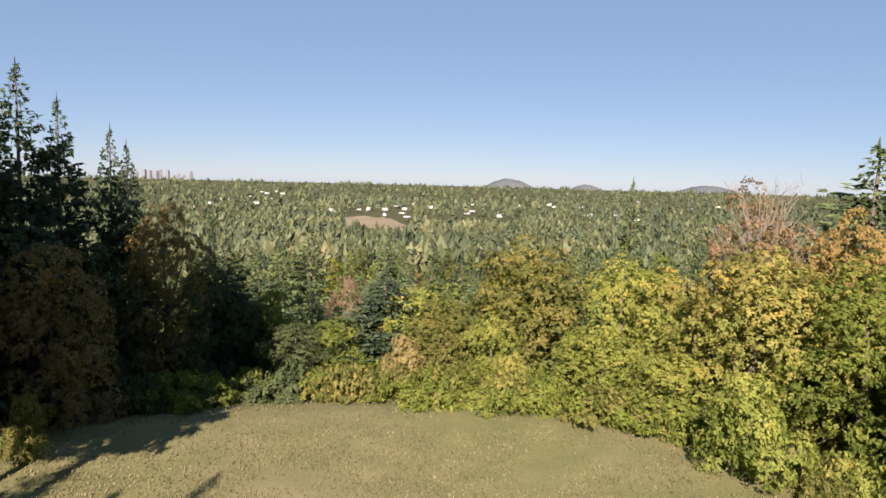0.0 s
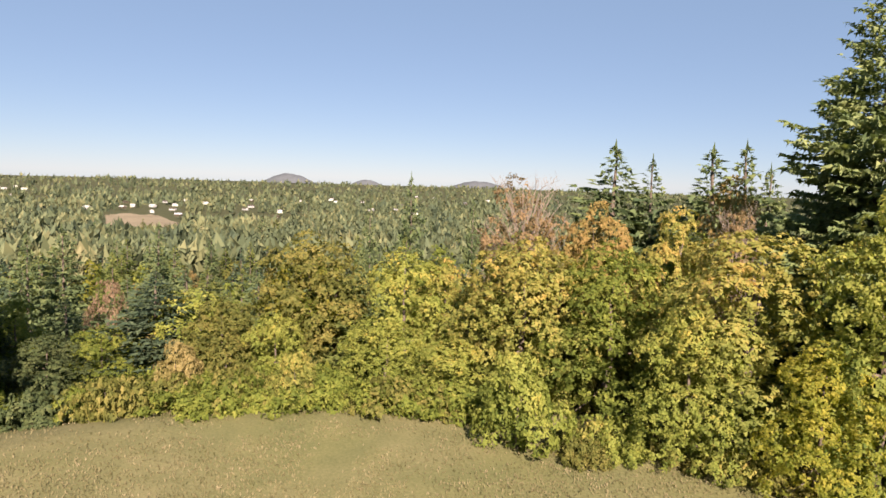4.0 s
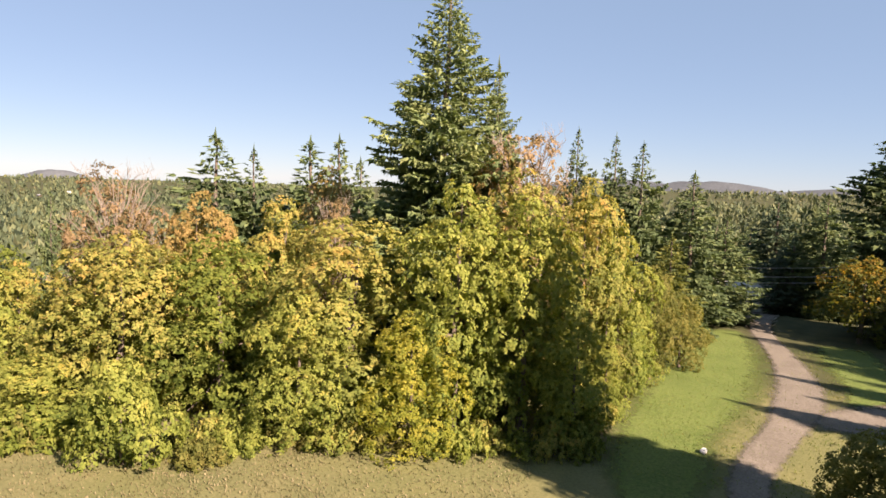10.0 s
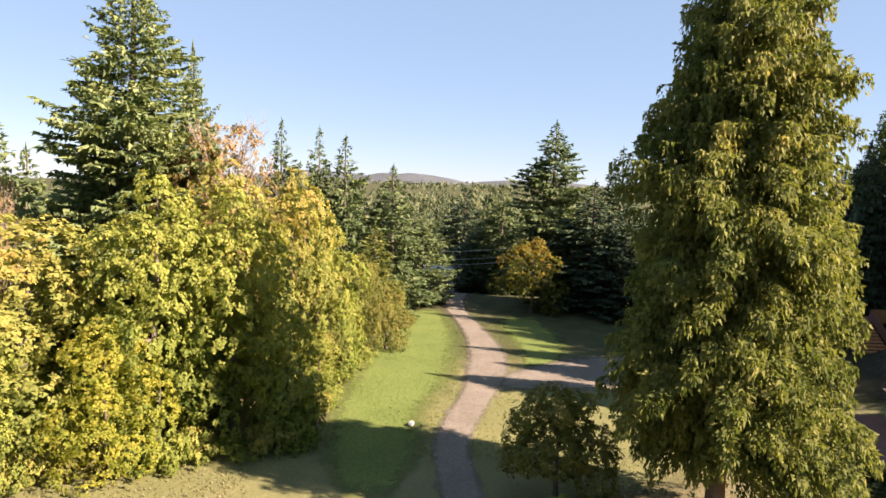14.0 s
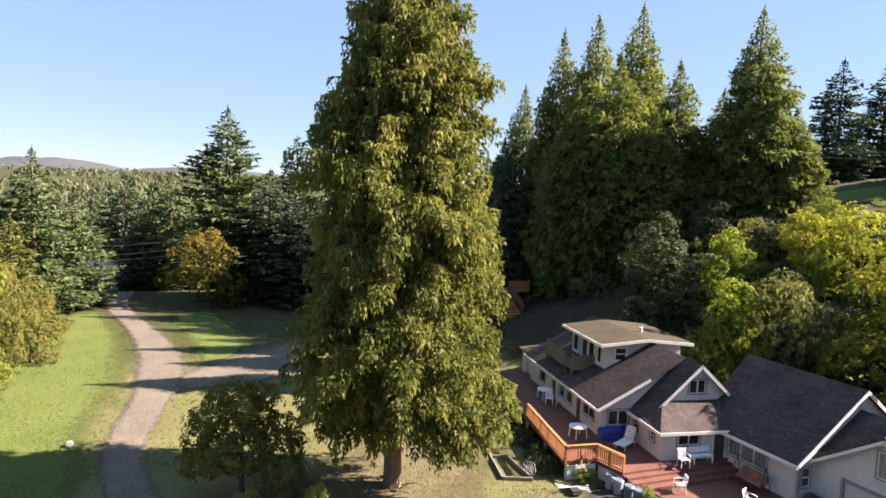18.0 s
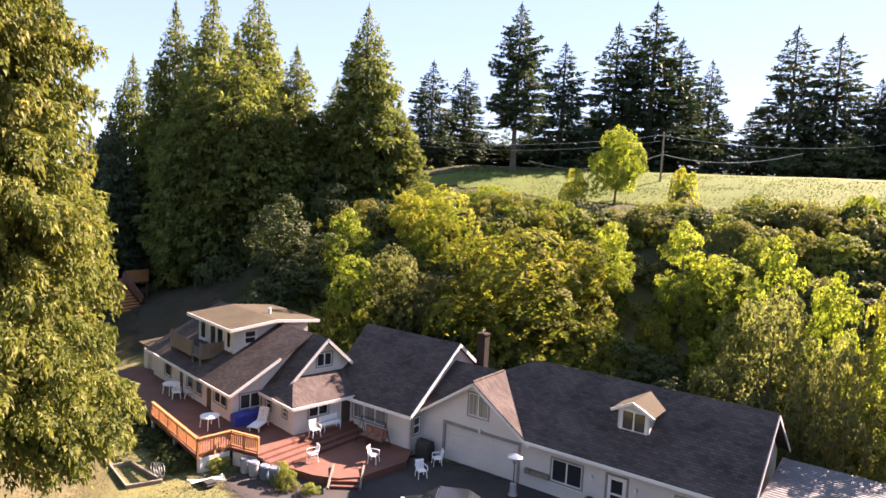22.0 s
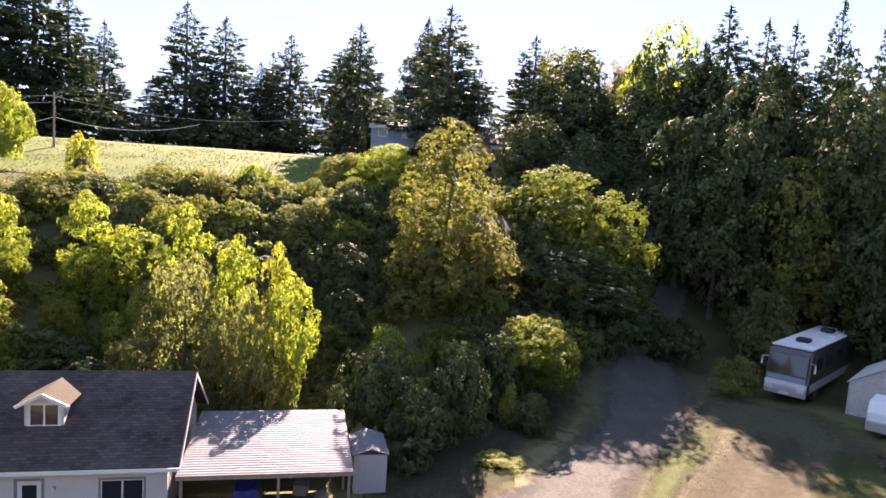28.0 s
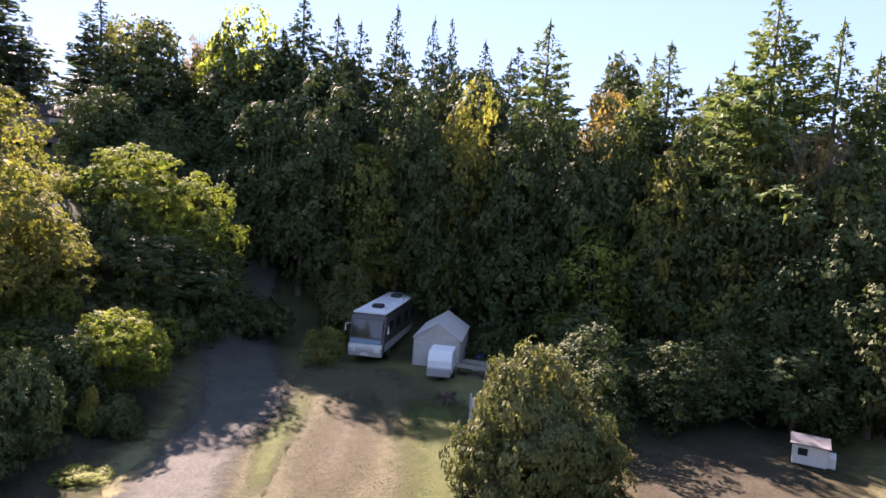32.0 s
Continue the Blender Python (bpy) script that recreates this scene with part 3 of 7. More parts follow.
DARK_IRON = surface("dark_iron", (0.03, 0.03, 0.032), (0.06, 0.06, 0.06), 0.5, 0.6)
WOOD_DARK = surface("dark_wood_door", (0.06, 0.04, 0.03), (0.1, 0.07, 0.05), 0.5)
WOOD_GREY = surface("weathered_timber", (0.17, 0.145, 0.12), (0.28, 0.245, 0.21), 0.9, scale=4)
BRICK_CHIMNEY = surface("brown_brick", (0.022, 0.017, 0.016), (0.042, 0.032, 0.029), 0.9, scale=5, fine=30)
PLASTIC_WHITE = surface("white_plastic", (0.76, 0.77, 0.78), (0.84, 0.85, 0.86), 0.35, scale=3, relief=0.05)
BLUE_TARP = surface("blue_tarpaulin", (0.015, 0.03, 0.2), (0.03, 0.055, 0.32), 0.45, scale=3, fine=12, relief=0.5, depth=0.03)
BLUE_GREY = surface("blue_grey_plastic", (0.08, 0.11, 0.16), (0.14, 0.18, 0.23), 0.5)
CHROME = surface("bright_steel", (0.6, 0.6, 0.6), (0.7, 0.7, 0.7), 0.25, 0.95, relief=0.05)
RAIL_WOOD = surface("orange_stained_rail", (0.36, 0.145, 0.055), (0.5, 0.22, 0.09), 0.6, scale=3, fine=25)


def glass_material():
    m, nt, b = material("window_glass", 0.04)
    b.inputs["Base Color"].default_value = (0.02, 0.024, 0.028, 1)
    b.inputs["Specular IOR Level"].default_value = 0.8
    return m


GLASS = glass_material()


def deck_material():
    m, nt, b = material("red_stained_decking", 0.7)
    v = coords(nt)
    br = nt.nodes.new("ShaderNodeTexBrick")
    br.offset, br.inputs["Scale"].default_value = 0.5, 1.0
    br.inputs["Brick Width"].default_value, br.inputs["Row Height"].default_value, br.inputs["Mortar Size"].default_value = 3.6, 0.145, 0.006
    br.inputs["Color1"].default_value, br.inputs["Color2"].default_value, br.inputs["Mortar"].default_value = (0.115, 0.038, 0.026, 1), (0.16, 0.056, 0.036, 1), (0.05, 0.02, 0.015, 1)
    nt.links.new(v, br.inputs["Vector"])
    worn = ramp(nt, noise_tex(nt, v, 0.7, 6), ((0.35, (0.10, 0.038, 0.027)), (0.7, (0.19, 0.08, 0.056))))
    nt.links.new(mix(nt, 0.4, br.outputs[0], worn), b.inputs["Base Color"])
    bump(nt, b, br.outputs[1], 0.5, 0.008)
    return m


DECK = deck_material()
HOME = Matrix(((-0.9879, 0.155, 0, 26.4), (-0.155, -0.9879, 0, -27.35), (0, 0, 1, 0), (0, 0, 0, 1)))
OLD = HOME @ pose(-7.05, -5.35, 0, 0, 0, -10)
SIDE = pose(0, 0, 0, 0, 0, 90)


def sub(name, bm, mat, parent, m=None, label=""):
    if m is not None:
        bmesh.ops.transform(bm, matrix=m, verts=bm.verts)
    return part(name, bm, mat, parent, label)


def wall_panel(bm, x0, x1, z0, z1, thick, holes=(), y=0.0):
    """A wall along x whose face lies at y, with openings (x0, x1, z0, z1) right through it."""
    xs = sorted({x0, x1, *(q for a in holes for q in a[:2])})
    zs = sorted({z0, z1, *(q for a in holes for q in a[2:])})
    for a, b in zip(xs, xs[1:]):
        for c, d in zip(zs, zs[1:]):
            if not any(q[0] <= a and b <= q[1] and q[2] <= c and d <= q[3] for q in holes):
                box(bm, a, b, y, y + thick, c, d)
    bmesh.ops.remove_doubles(bm, verts=bm.verts, dist=0.0005)


def window(parent, m, x0, x1, z0, z1, panes=2, curtain=False, bars=False, trim=None):
    """A window in the plane y = 0 of m: casing, sash bars and single panes, with a sill."""
    bm = bmesh.new()
    w = 0.09
    for a in ((x0 - w, x0, z0 - w, z1 + w), (x1, x1 + w, z0 - w, z1 + w), (x0, x1, z1, z1 + w), (x0, x1, z0 - w, z0)):
        box(bm, a[0], a[1], -0.045, 0.06, a[2], a[3])
    frame_ob = sub("window", bm, trim or TAUPE, parent, m)
    bm = bmesh.new()
    s = 0.05
    for a in ((x0, x0 + s, z0, z1), (x1 - s, x1, z0, z1), (x0 + s, x1 - s, z1 - s, z1), (x0 + s, x1 - s, z0, z0 + s)):
        box(bm, a[0], a[1], -0.02, 0.05, a[2], a[3])
    step = (x1 - x0) / panes
    for k in range(1, panes):
        box(bm, x0 + k * step - 0.035, x0 + k * step + 0.035, -0.025, 0.05, z0 + s, z1 - s)
    if bars:
        box(bm, x0 + s, x1 - s, -0.02, 0.045, (z0 + z1) / 2 - 0.03, (z0 + z1) / 2 + 0.03)
    sub("sash", bm, TRIM, frame_ob, m)
    bm = bmesh.new()
    box(bm, x0 - w - 0.03, x1 + w + 0.03, -0.09, -0.02, z0 - w - 0.04, z0 - w)
    sub("sill", bm, TRIM, frame_ob, m)
    for k in range(panes):
        bm = bmesh.new()
        box(bm, x0 + k * step + 0.035, x0 + (k + 1) * step - 0.035, 0.015, 0.03, z0 + s, z1 - s)
        sub("pane", bm, GLASS if not curtain else CURTAIN_GLASS, frame_ob, m)
    return frame_ob


def curtain_glass():
    m, nt, b = material("curtained_glass", 0.08)
    v = coords(nt, (9, 9, 0.2))
    c = ramp(nt, noise_tex(nt, v, 1.0, 3), ((0.35, (0.10, 0.12, 0.13)), (0.65, (0.26, 0.28, 0.29))))
    nt.links.new(c, b.inputs["Base Color"])
    b.inputs["Specular IOR Level"].default_value = 0.8
    return m


CURTAIN_GLASS = curtain_glass()


def board(bm, a, b, wide, thick):
    """A straight board from a to b, upright, its face turned to -y or as the line runs."""
    a, b = Vector(a), Vector(b)
    d = (b - a).normalized()
    n = Vector((0, 0, 1)).cross(d)
    n = n.normalized() if n.length > 0.01 else Vector((1, 0, 0))
    up = d.cross(n).normalized()
    if up.z < 0:
        up = -up
    q = []
    for p in (a, b):
        for i, j in ((-1, -1), (1, -1), (1, 0), (-1, 0)):
            q.append(bm.verts.new(p + n * i * thick / 2 + up * (wide * j)))
    for f in ((0, 1, 2, 3), (7, 6, 5, 4), (0, 4, 5, 1), (1, 5, 6, 2), (2, 6, 7, 3), (3, 7, 4, 0)):
        bm.faces.new([q[i] for i in f])


# ---------------------------------------------------------------- house
house = thing("house", HOME, "white rambling house with dark shingle roofs beside a red deck", "house")
# garage wing
bm = bmesh.new()
wall_panel(bm, -1.6, 16.2, -0.5, 2.62, 0.18, ((0.0, 4.9, -0.5, 2.15), (6.95, 8.65, 0.85, 2.05), (10.0, 11.0, -0.5, 2.1), (13.4, 15.2, 0.85, 2.05)))
sub("front_wall", bm, WHITE, house)
bm = bmesh.new()
for poly in (((-1.6, 2.62), (1.55, 2.62), (1.55, 4.66)), ((1.55, 2.62), (2.85, 2.62), (2.85, 3.05), (1.55, 3.05)), ((1.55, 4.35), (2.85, 4.35), (2.85, 4.40), (2.0, 4.98), (1.55, 4.66)), ((2.85, 2.62), (5.45, 2.62), (2.85, 4.40))):
    prism(bm, poly, 0.0, 0.18, "y")
sub("gable_wall", bm, WHITE, house)
bm = bmesh.new()
prism(bm, ((0.18, -0.5), (8.3, -0.5), (8.3, 2.7), (4.15, 5.6), (0.18, 2.85)), 16.02, 16.2, "x")
sub("end_wall", bm, WHITE, house)
bm = bmesh.new()
box(bm, -1.6, 16.02, 8.12, 8.3, -0.5, 2.62)
sub("back_wall", bm, WHITE, house)
bm = bmesh.new()
slab(bm, ((5.52, -0.45, 2.72), (16.75, -0.45, 2.72), (16.75, 4.15, 5.85), (3.6, 4.15, 5.85), (2.0, 3.08, 5.125)), 0.14)
slab(bm, ((3.6, 8.75, 2.72), (16.75, 8.75, 2.72), (16.75, 4.152, 5.85), (3.6, 4.152, 5.85)), 0.14)
slab(bm, ((3.597, 4.153, 5.848), (1.95, 3.083, 5.12), (1.95, 5.6, 4.6)), 0.1)
roof = sub("roof", bm, SHINGLE, house)
bm = bmesh.new()
slab(bm, ((-1.95, -0.42, 2.5), (2.0, -0.42, 5.12), (2.0, 3.25, 5.12), (-1.95, 3.25, 2.5)), 0.12)
slab(bm, ((5.75, -0.42, 2.56), (2.003, -0.42, 5.12), (2.003, 3.25, 5.12), (5.75, 3.25, 2.56)), 0.12)
sub("gable_roof", bm, SHINGLE, house)
bm = bmesh.new()
slab(bm, ((-1.72, -0.35, 2.78), (-1.53, -0.35, 2.78), (1.88, 3.0, 5.04), (-1.72, 3.0, 5.04)), 0.12)
slab(bm, ((-1.72, 6.4, 2.78), (2.6, 6.4, 2.78), (2.6, 3.003, 5.04), (-1.72, 3.003, 5.04)), 0.12)
sub("link_roof", bm, SHINGLE, house)
for a, b in (((-2.0, -0.46, 2.48), (2.0, -0.46, 5.13)), ((5.8, -0.46, 2.53), (2.0, -0.46, 5.13))):
    bm = bmesh.new()
    board(bm, Vector(a) - Vector((0, 0, 0.07)), Vector(b) - Vector((0, 0, 0.07)), 0.15, 0.04)
    sub("rake_board", bm, TRIM, house)
bm = bmesh.new()
board(bm, (5.55, -0.49, 2.71), (16.78, -0.49, 2.71), 0.17, 0.05)
sub("eave_board", bm, TRIM, house)
for a, b in (((16.78, -0.45, 2.7), (16.78, 4.15, 5.83)), ((16.78, 8.75, 2.7), (16.78, 4.15, 5.83))):
    bm = bmesh.new()
    board(bm, Vector(a) - Vector((0, 0, 0.07)), Vector(b) - Vector((0, 0, 0.07)), 0.15, 0.04)
    sub("rake_board", bm, TRIM, house)
bm = bmesh.new()
tube(bm, [(2.0, -0.42, 5.14), (2.0, 2.9, 5.14)], (0.07, 0.07), 6)
sub("ridge_cap", bm, SHINGLE, house)
# garage door of four sections
bm = bmesh.new()
for a in ((-0.16, 0.0, -0.5, 2.33), (4.9, 5.06, -0.5, 2.33), (0.0, 4.9, 2.15, 2.33)):
    box(bm, a[0], a[1], -0.035, 0.1, a[2], a[3])
gd = sub("garage_door", bm, TAUPE, house, label="white sectional garage door with taupe casing")
for k in range(4):
    bm = bmesh.new()
    box(bm, 0.005, 4.895, 0.07, 0.11, -0.02 + k * 0.5425 + 0.006, -0.02 + (k + 1) * 0.5425 - 0.006)
    sub("door_section", bm, WHITE, gd)
bm = bmesh.new()
box(bm, 0.002, 4.898, 0.112, 0.14, -0.4, 2.148)
sub("door_backing", bm, WHITE, gd)
for x0, x1, z0, z1 in ((6.95, 8.65, 0.85, 2.05), (13.4, 15.2, 0.85, 2.05), (1.55, 2.85, 3.05, 4.35)):
    window(house, None, x0, x1, z0, z1, 2, curtain=(z0 > 3))
# entrance door with glazed upper and lower light
bm = bmesh.new()
for a in ((9.9, 10.0, -0.3, 2.2), (11.0, 11.1, -0.3, 2.2), (10.0, 11.0, 2.1, 2.2)):
    box(bm, a[0], a[1], -0.04, 0.1, a[2], a[3])
ed = sub("entrance_door", bm, TAUPE, house, label="white glazed storm door")
bm = bmesh.new()
for a in ((10.02, 10.2, -0.1, 2.08), (10.8, 10.98, -0.1, 2.08), (10.2, 10.8, 1.9, 2.08), (10.2, 10.8, 1.12, 1.22), (10.2, 10.8, -0.1, 0.55)):
    box(bm, a[0], a[1], 0.0, 0.05, a[2], a[3])
sub("door_leaf", bm, TRIM, ed)
for z0, z1 in ((1.22, 1.9), (0.55, 1.12)):
    bm = bmesh.new()
    box(bm, 10.2, 10.8, 0.02, 0.03, z0, z1)
    sub("pane", bm, GLASS, ed)
bm = bmesh.new()
tube(bm, [(10.9, -0.06, 0.98), (10.9, -0.06, 1.12)], (0.02, 0.02), 6)
sub("door_handle", bm, CHROME, ed)
# dormer
bm = bmesh.new()
wall_panel(bm, 9.75, 11.4, 3.85, 5.15, 0.12, ((9.95, 11.2, 4.02, 5.05),), 1.5)
prism(bm, ((9.75, 5.15), (11.4, 5.15), (10.575, 5.55)), 1.5, 1.62, "y")
for x in (9.75, 11.3):
    prism(bm, ((1.62, 4.0), (1.62, 5.15), (3.4, 5.15)), x, x + 0.1, "x")
dormer = sub("dormer", bm, WHITE, house)
bm = bmesh.new()
slab(bm, ((9.45, 1.2, 5.05), (10.575, 1.2, 5.62), (10.575, 3.9, 5.62), (9.45, 3.9, 5.05)), 0.08)
slab(bm, ((11.7, 1.2, 5.05), (10.577, 1.2, 5.62), (10.577, 3.9, 5.62), (11.7, 3.9, 5.05)), 0.08)
sub("dormer_roof", bm, TAN_ROOF, dormer)
for a, b in (((9.43, 1.17, 5.06), (10.575, 1.17, 5.64)), ((11.72, 1.17, 5.06), (10.575, 1.17, 5.64))):
    bm = bmesh.new()
    board(bm, a, b, 0.14, 0.04)
    sub("rake_board", bm, TRIM, dormer)
window(house, pose(0, 1.5, 0), 9.95, 11.2, 4.02, 5.05, 2, trim=TRIM)
# chimney of brick
bm = bmesh.new()
box(bm, -0.9, -0.35, 4.36, 4.9, 3.0, 6.6)
box(bm, -0.95, -0.3, 4.31, 4.95, 6.6, 6.7)
chim = sub("chimney", bm, BRICK_CHIMNEY, house)
bm = bmesh.new()
tube(bm, [(-0.62, 4.62, 6.68), (-0.62, 4.62, 6.95)], (0.12, 0.1), 8)
sub("chimney_pot", bm, CHROME, chim)
# middle part
bm = bmesh.new()
wall_panel(bm, -6.75, -1.6, -0.5, 2.8, 0.15, ((-6.25, -3.55, 1.3, 2.42),), -1.2)
sub("front_wall", bm, WHITE, house)
bm = bmesh.new()
for poly in (((-1.2, -0.5), (-1.0, -0.5), (-1.0, 3.0), (-1.2, 2.86)), ((-1.0, -0.5), (-0.4, -0.5), (-0.4, 1.25), (-1.0, 1.25)), ((-1.0, 2.3), (-0.4, 2.3), (-0.4, 3.45), (-1.0, 3.0)), ((-0.4, -0.5), (7.2, -0.5), (7.2, 2.86), (3.0, 5.98), (-0.4, 3.45))):
    prism(bm, poly, -1.75, -1.6, "x")
sub("end_wall", bm, WHITE, house)
bm = bmesh.new()
box(bm, -9.0, -1.75, 7.05, 7.2, -0.5, 2.8)
sub("back_wall", bm, WHITE, house)
bm = bmesh.new()
slab(bm, ((-8.4, -1.72, 2.66), (-1.28, -1.72, 2.66), (-1.28, 3.0, 6.15), (-9.2, 3.0, 6.15)), 0.14)
slab(bm, ((-9.2, 7.7, 2.66), (-1.28, 7.7, 2.66), (-1.28, 3.003, 6.15), (-9.2, 3.003, 6.15)), 0.14)
sub("roof", bm, SHINGLE, house)
for a, b in (((-1.26, -1.74, 2.66), (-1.26, 3.0, 6.16)), ((-1.26, 7.72, 2.66), (-1.26, 3.0, 6.16)), ((-6.3, -1.76, 2.64), (-1.25, -1.76, 2.64))):
    bm = bmesh.new()
    board(bm, a, b, 0.19, 0.05)
    sub("rake_board", bm, TRIM, house)
window(house, pose(0, -1.2, 0), -6.25, -3.55, 1.3, 2.42, 3, curtain=True)
window(house, pose(-1.6, 0, 0) @ SIDE, -1.0, -0.4, 1.25, 2.3, 1, bars=True)

# ---------------------------------------------------------------- older wing of the house
TO_HOME = pose(-7.05, -5.35, 0, 0, 0, -10)
SIDE_OLD = TO_HOME @ SIDE
bm = bmesh.new()
left_holes = ((-6.3, -4.7, 1.7, 2.62), (-7.5, -6.65, 0.9, 2.68), (-9.1, -8.2, 1.55, 2.62), (-10.4, -9.6, 1.55, 2.62), (-11.8, -11.0, 0.9, 2.66), (-14.2, -13.2, 1.55, 2.62))
wall_panel(bm, -16.4, -3.8, -0.5, 2.95, 0.15, left_holes, -1.9)
sub("side_wall", bm, WHITE, house, TO_HOME)
bm = bmesh.new()
for poly in (((-1.75, -0.5), (-1.45, -0.5), (-1.45, 3.2), (-1.75, 3.04)), ((-1.45, -0.5), (-0.1, -0.5), (-0.1, 1.75), (-1.45, 1.75)), ((-1.45, 2.68), (-0.1, 2.68), (-0.1, 3.92), (-1.45, 3.2)), ((-0.1, -0.5), (3.4, -0.5), (3.4, 5.7), (-0.1, 3.92))):
    prism(bm, poly, -3.95, -3.8, "x")
sub("end_wall", bm, WHITE, house, TO_HOME)
bm = bmesh.new()
wall_panel(bm, -3.8, 0.0, -0.5, 2.85, 0.15, ((-3.2, -2.65, 1.75, 2.55), (-1.25, -0.75, 1.8, 2.45)), 0.0)
sub("side_wall", bm, WHITE, house, TO_HOME)
bm = bmesh.new()
wall_panel(bm, 0.15, 4.6, -0.5, 2.85, 0.15, ((1.0, 2.35, 1.85, 2.6), (3.25, 4.1, 0.9, 2.7)), 0.0)
sub("front_wall", bm, WHITE, house, SIDE_OLD)
bm = bmesh.new()
for poly in (((0.45, 2.7), (2.85, 2.7), (2.85, 5.3), (0.45, 3.1)), ((2.85, 2.7), (3.95, 2.7), (3.95, 4.15), (2.85, 4.15)), ((2.85, 5.0), (3.95, 5.0), (3.95, 5.3), (3.4, 5.8), (2.85, 5.3)), ((3.95, 2.7), (6.35, 2.7), (6.35, 3.1), (3.95, 5.3))):
    prism(bm, poly, -2.25, -2.1, "x")
sub("gable_wall", bm, WHITE, house, TO_HOME)
window(house, SIDE_OLD @ pose(0, 2.1, 0), 2.85, 3.95, 4.15, 5.0, 2)
window(house, SIDE_OLD, 1.0, 2.35, 1.85, 2.6, 2)
window(house, SIDE_OLD @ pose(0, 3.8, 0), -1.45, -0.1, 1.75, 2.68, 2)
for a in left_holes:
    if a[2] > 1.2:
        window(house, TO_HOME @ pose(0, -1.9, 0), *a, panes=2 if a[1] - a[0] > 1.2 else 1)
for a in ((-3.2, -2.65, 1.75, 2.55), (-1.25, -0.75, 1.8, 2.45)):
    window(house, TO_HOME, *a, panes=1, bars=True)
for a, m in ((left_holes[1], TO_HOME @ pose(0, -1.9, 0)), (left_holes[4], TO_HOME @ pose(0, -1.9, 0)), ((3.25, 4.1, 0.9, 2.7), SIDE_OLD)):
    bm = bmesh.new()
    for q in ((a[0], a[0] + 0.07, a[2], a[3]), (a[1] - 0.07, a[1], a[2], a[3]), (a[0] + 0.07, a[1] - 0.07, a[3] - 0.07, a[3])):
        box(bm, q[0], q[1], -0.03, 0.1, q[2], q[3])
    dr = sub("door", bm, TRIM, house, m, "dark wooden door in a white frame")
    bm = bmesh.new()
    box(bm, a[0] + 0.07, a[1] - 0.07, 0.03, 0.08, a[2], a[3] - 0.07)
    for zz in (0.25, 1.0):
        box(bm, a[0] + 0.17, a[1] - 0.17, 0.02, 0.03, a[2] + zz, a[2] + zz + 0.6)
    sub("door_leaf", bm, WOOD_DARK, dr, m)
# roofs of the older wing
bm = bmesh.new()
slab(bm, ((-16.8, -2.35, 2.9), (-3.4, -2.35, 2.9), (-3.4, 3.4, 5.98), (-16.8, 3.4, 5.98)), 0.14)
slab(bm, ((-16.8, 6.9, 2.8), (-1.75, 6.9, 2.8), (-1.75, 3.403, 5.98), (-16.8, 3.403, 5.98)), 0.14)
sub("roof", bm, SHINGLE, house, TO_HOME)
bm = bmesh.new()
slab(bm, ((-3.95, 0.0, 2.78), (-1.75, 0.0, 2.78), (-1.75, 3.4, 5.98), (-3.95, 3.4, 5.98)), 0.12)
sub("gable_roof", bm, SHINGLE, house, TO_HOME)
bm = bmesh.new()
slab(bm, ((-2.1, 1.15, 3.75), (0.45, -0.4, 2.8), (0.45, 5.6, 2.8), (-2.1, 5.6, 3.75)), 0.1)
slab(bm, ((-2.1, 1.15, 3.75), (0.45, -0.4, 2.8), (-3.4, -0.4, 2.8), (-3.4, 0.3, 3.15)), 0.1)
sub("skirt_roof", bm, SHINGLE, house, TO_HOME)
for a, b in (((-16.8, -2.38, 2.9), (-3.37, -2.38, 2.9)), ((-3.37, -2.38, 2.9), (-3.37, 1.0, 4.72)), ((-1.72, 0.0, 2.8), (-1.72, 3.4, 6.0)), ((-1.72, 6.9, 2.8), (-1.72, 3.4, 6.0)), ((0.48, -0.42, 2.8), (0.48, 4.6, 2.8)), ((-3.4, -0.43, 2.8), (0.48, -0.43, 2.8))):
    bm = bmesh.new()
    board(bm, a, b, 0.18, 0.05)
    sub("rake_board", bm, TRIM, house, TO_HOME)
# upper room with a low tan roof
bm = bmesh.new()
up_holes = ((-12.7, -11.9, 4.3, 5.6), (-11.2, -10.3, 4.0, 5.6), (-10.1, -9.2, 4.0, 5.6), (-8.7, -8.1, 4.4, 5.6))
wall_panel(bm, -13.0, -7.6, 3.6, 5.95, 0.14, up_holes, 0.0)
sub("upper_wall", bm, WHITE, house, TO_HOME)
bm = bmesh.new()
wall_panel(bm, 0.14, 5.6, 3.6, 5.95, 0.14, ((0.75, 1.55, 4.75, 5.6),), 7.6)
sub("upper_wall", bm, WHITE, house, SIDE_OLD)
bm = bmesh.new()
box(bm, -13.0, -7.74, 5.46, 5.6, 3.6, 5.95)
box(bm, -13.0, -12.86, 0.14, 5.46, 3.6, 5.95)
sub("upper_wall", bm, WHITE, house, TO_HOME)
for a in up_holes:
    window(house, TO_HOME, *a, panes=1, trim=TRIM)
window(house, SIDE_OLD @ pose(0, 7.6, 0), 0.75, 1.55, 4.75, 5.6, 1, bars=True, trim=TRIM)
bm = bmesh.new()
slab(bm, ((-13.6, -0.6, 5.98), (-7.0, -0.6, 5.98), (-7.0, 2.8, 6.3), (-13.6, 2.8, 6.3)), 0.16)
slab(bm, ((-13.6, 6.2, 5.98), (-7.0, 6.2, 5.98), (-7.0, 2.803, 6.3), (-13.6, 2.803, 6.3)), 0.16)
upper_roof = sub("upper_roof", bm, TAN_ROOF, house, TO_HOME)
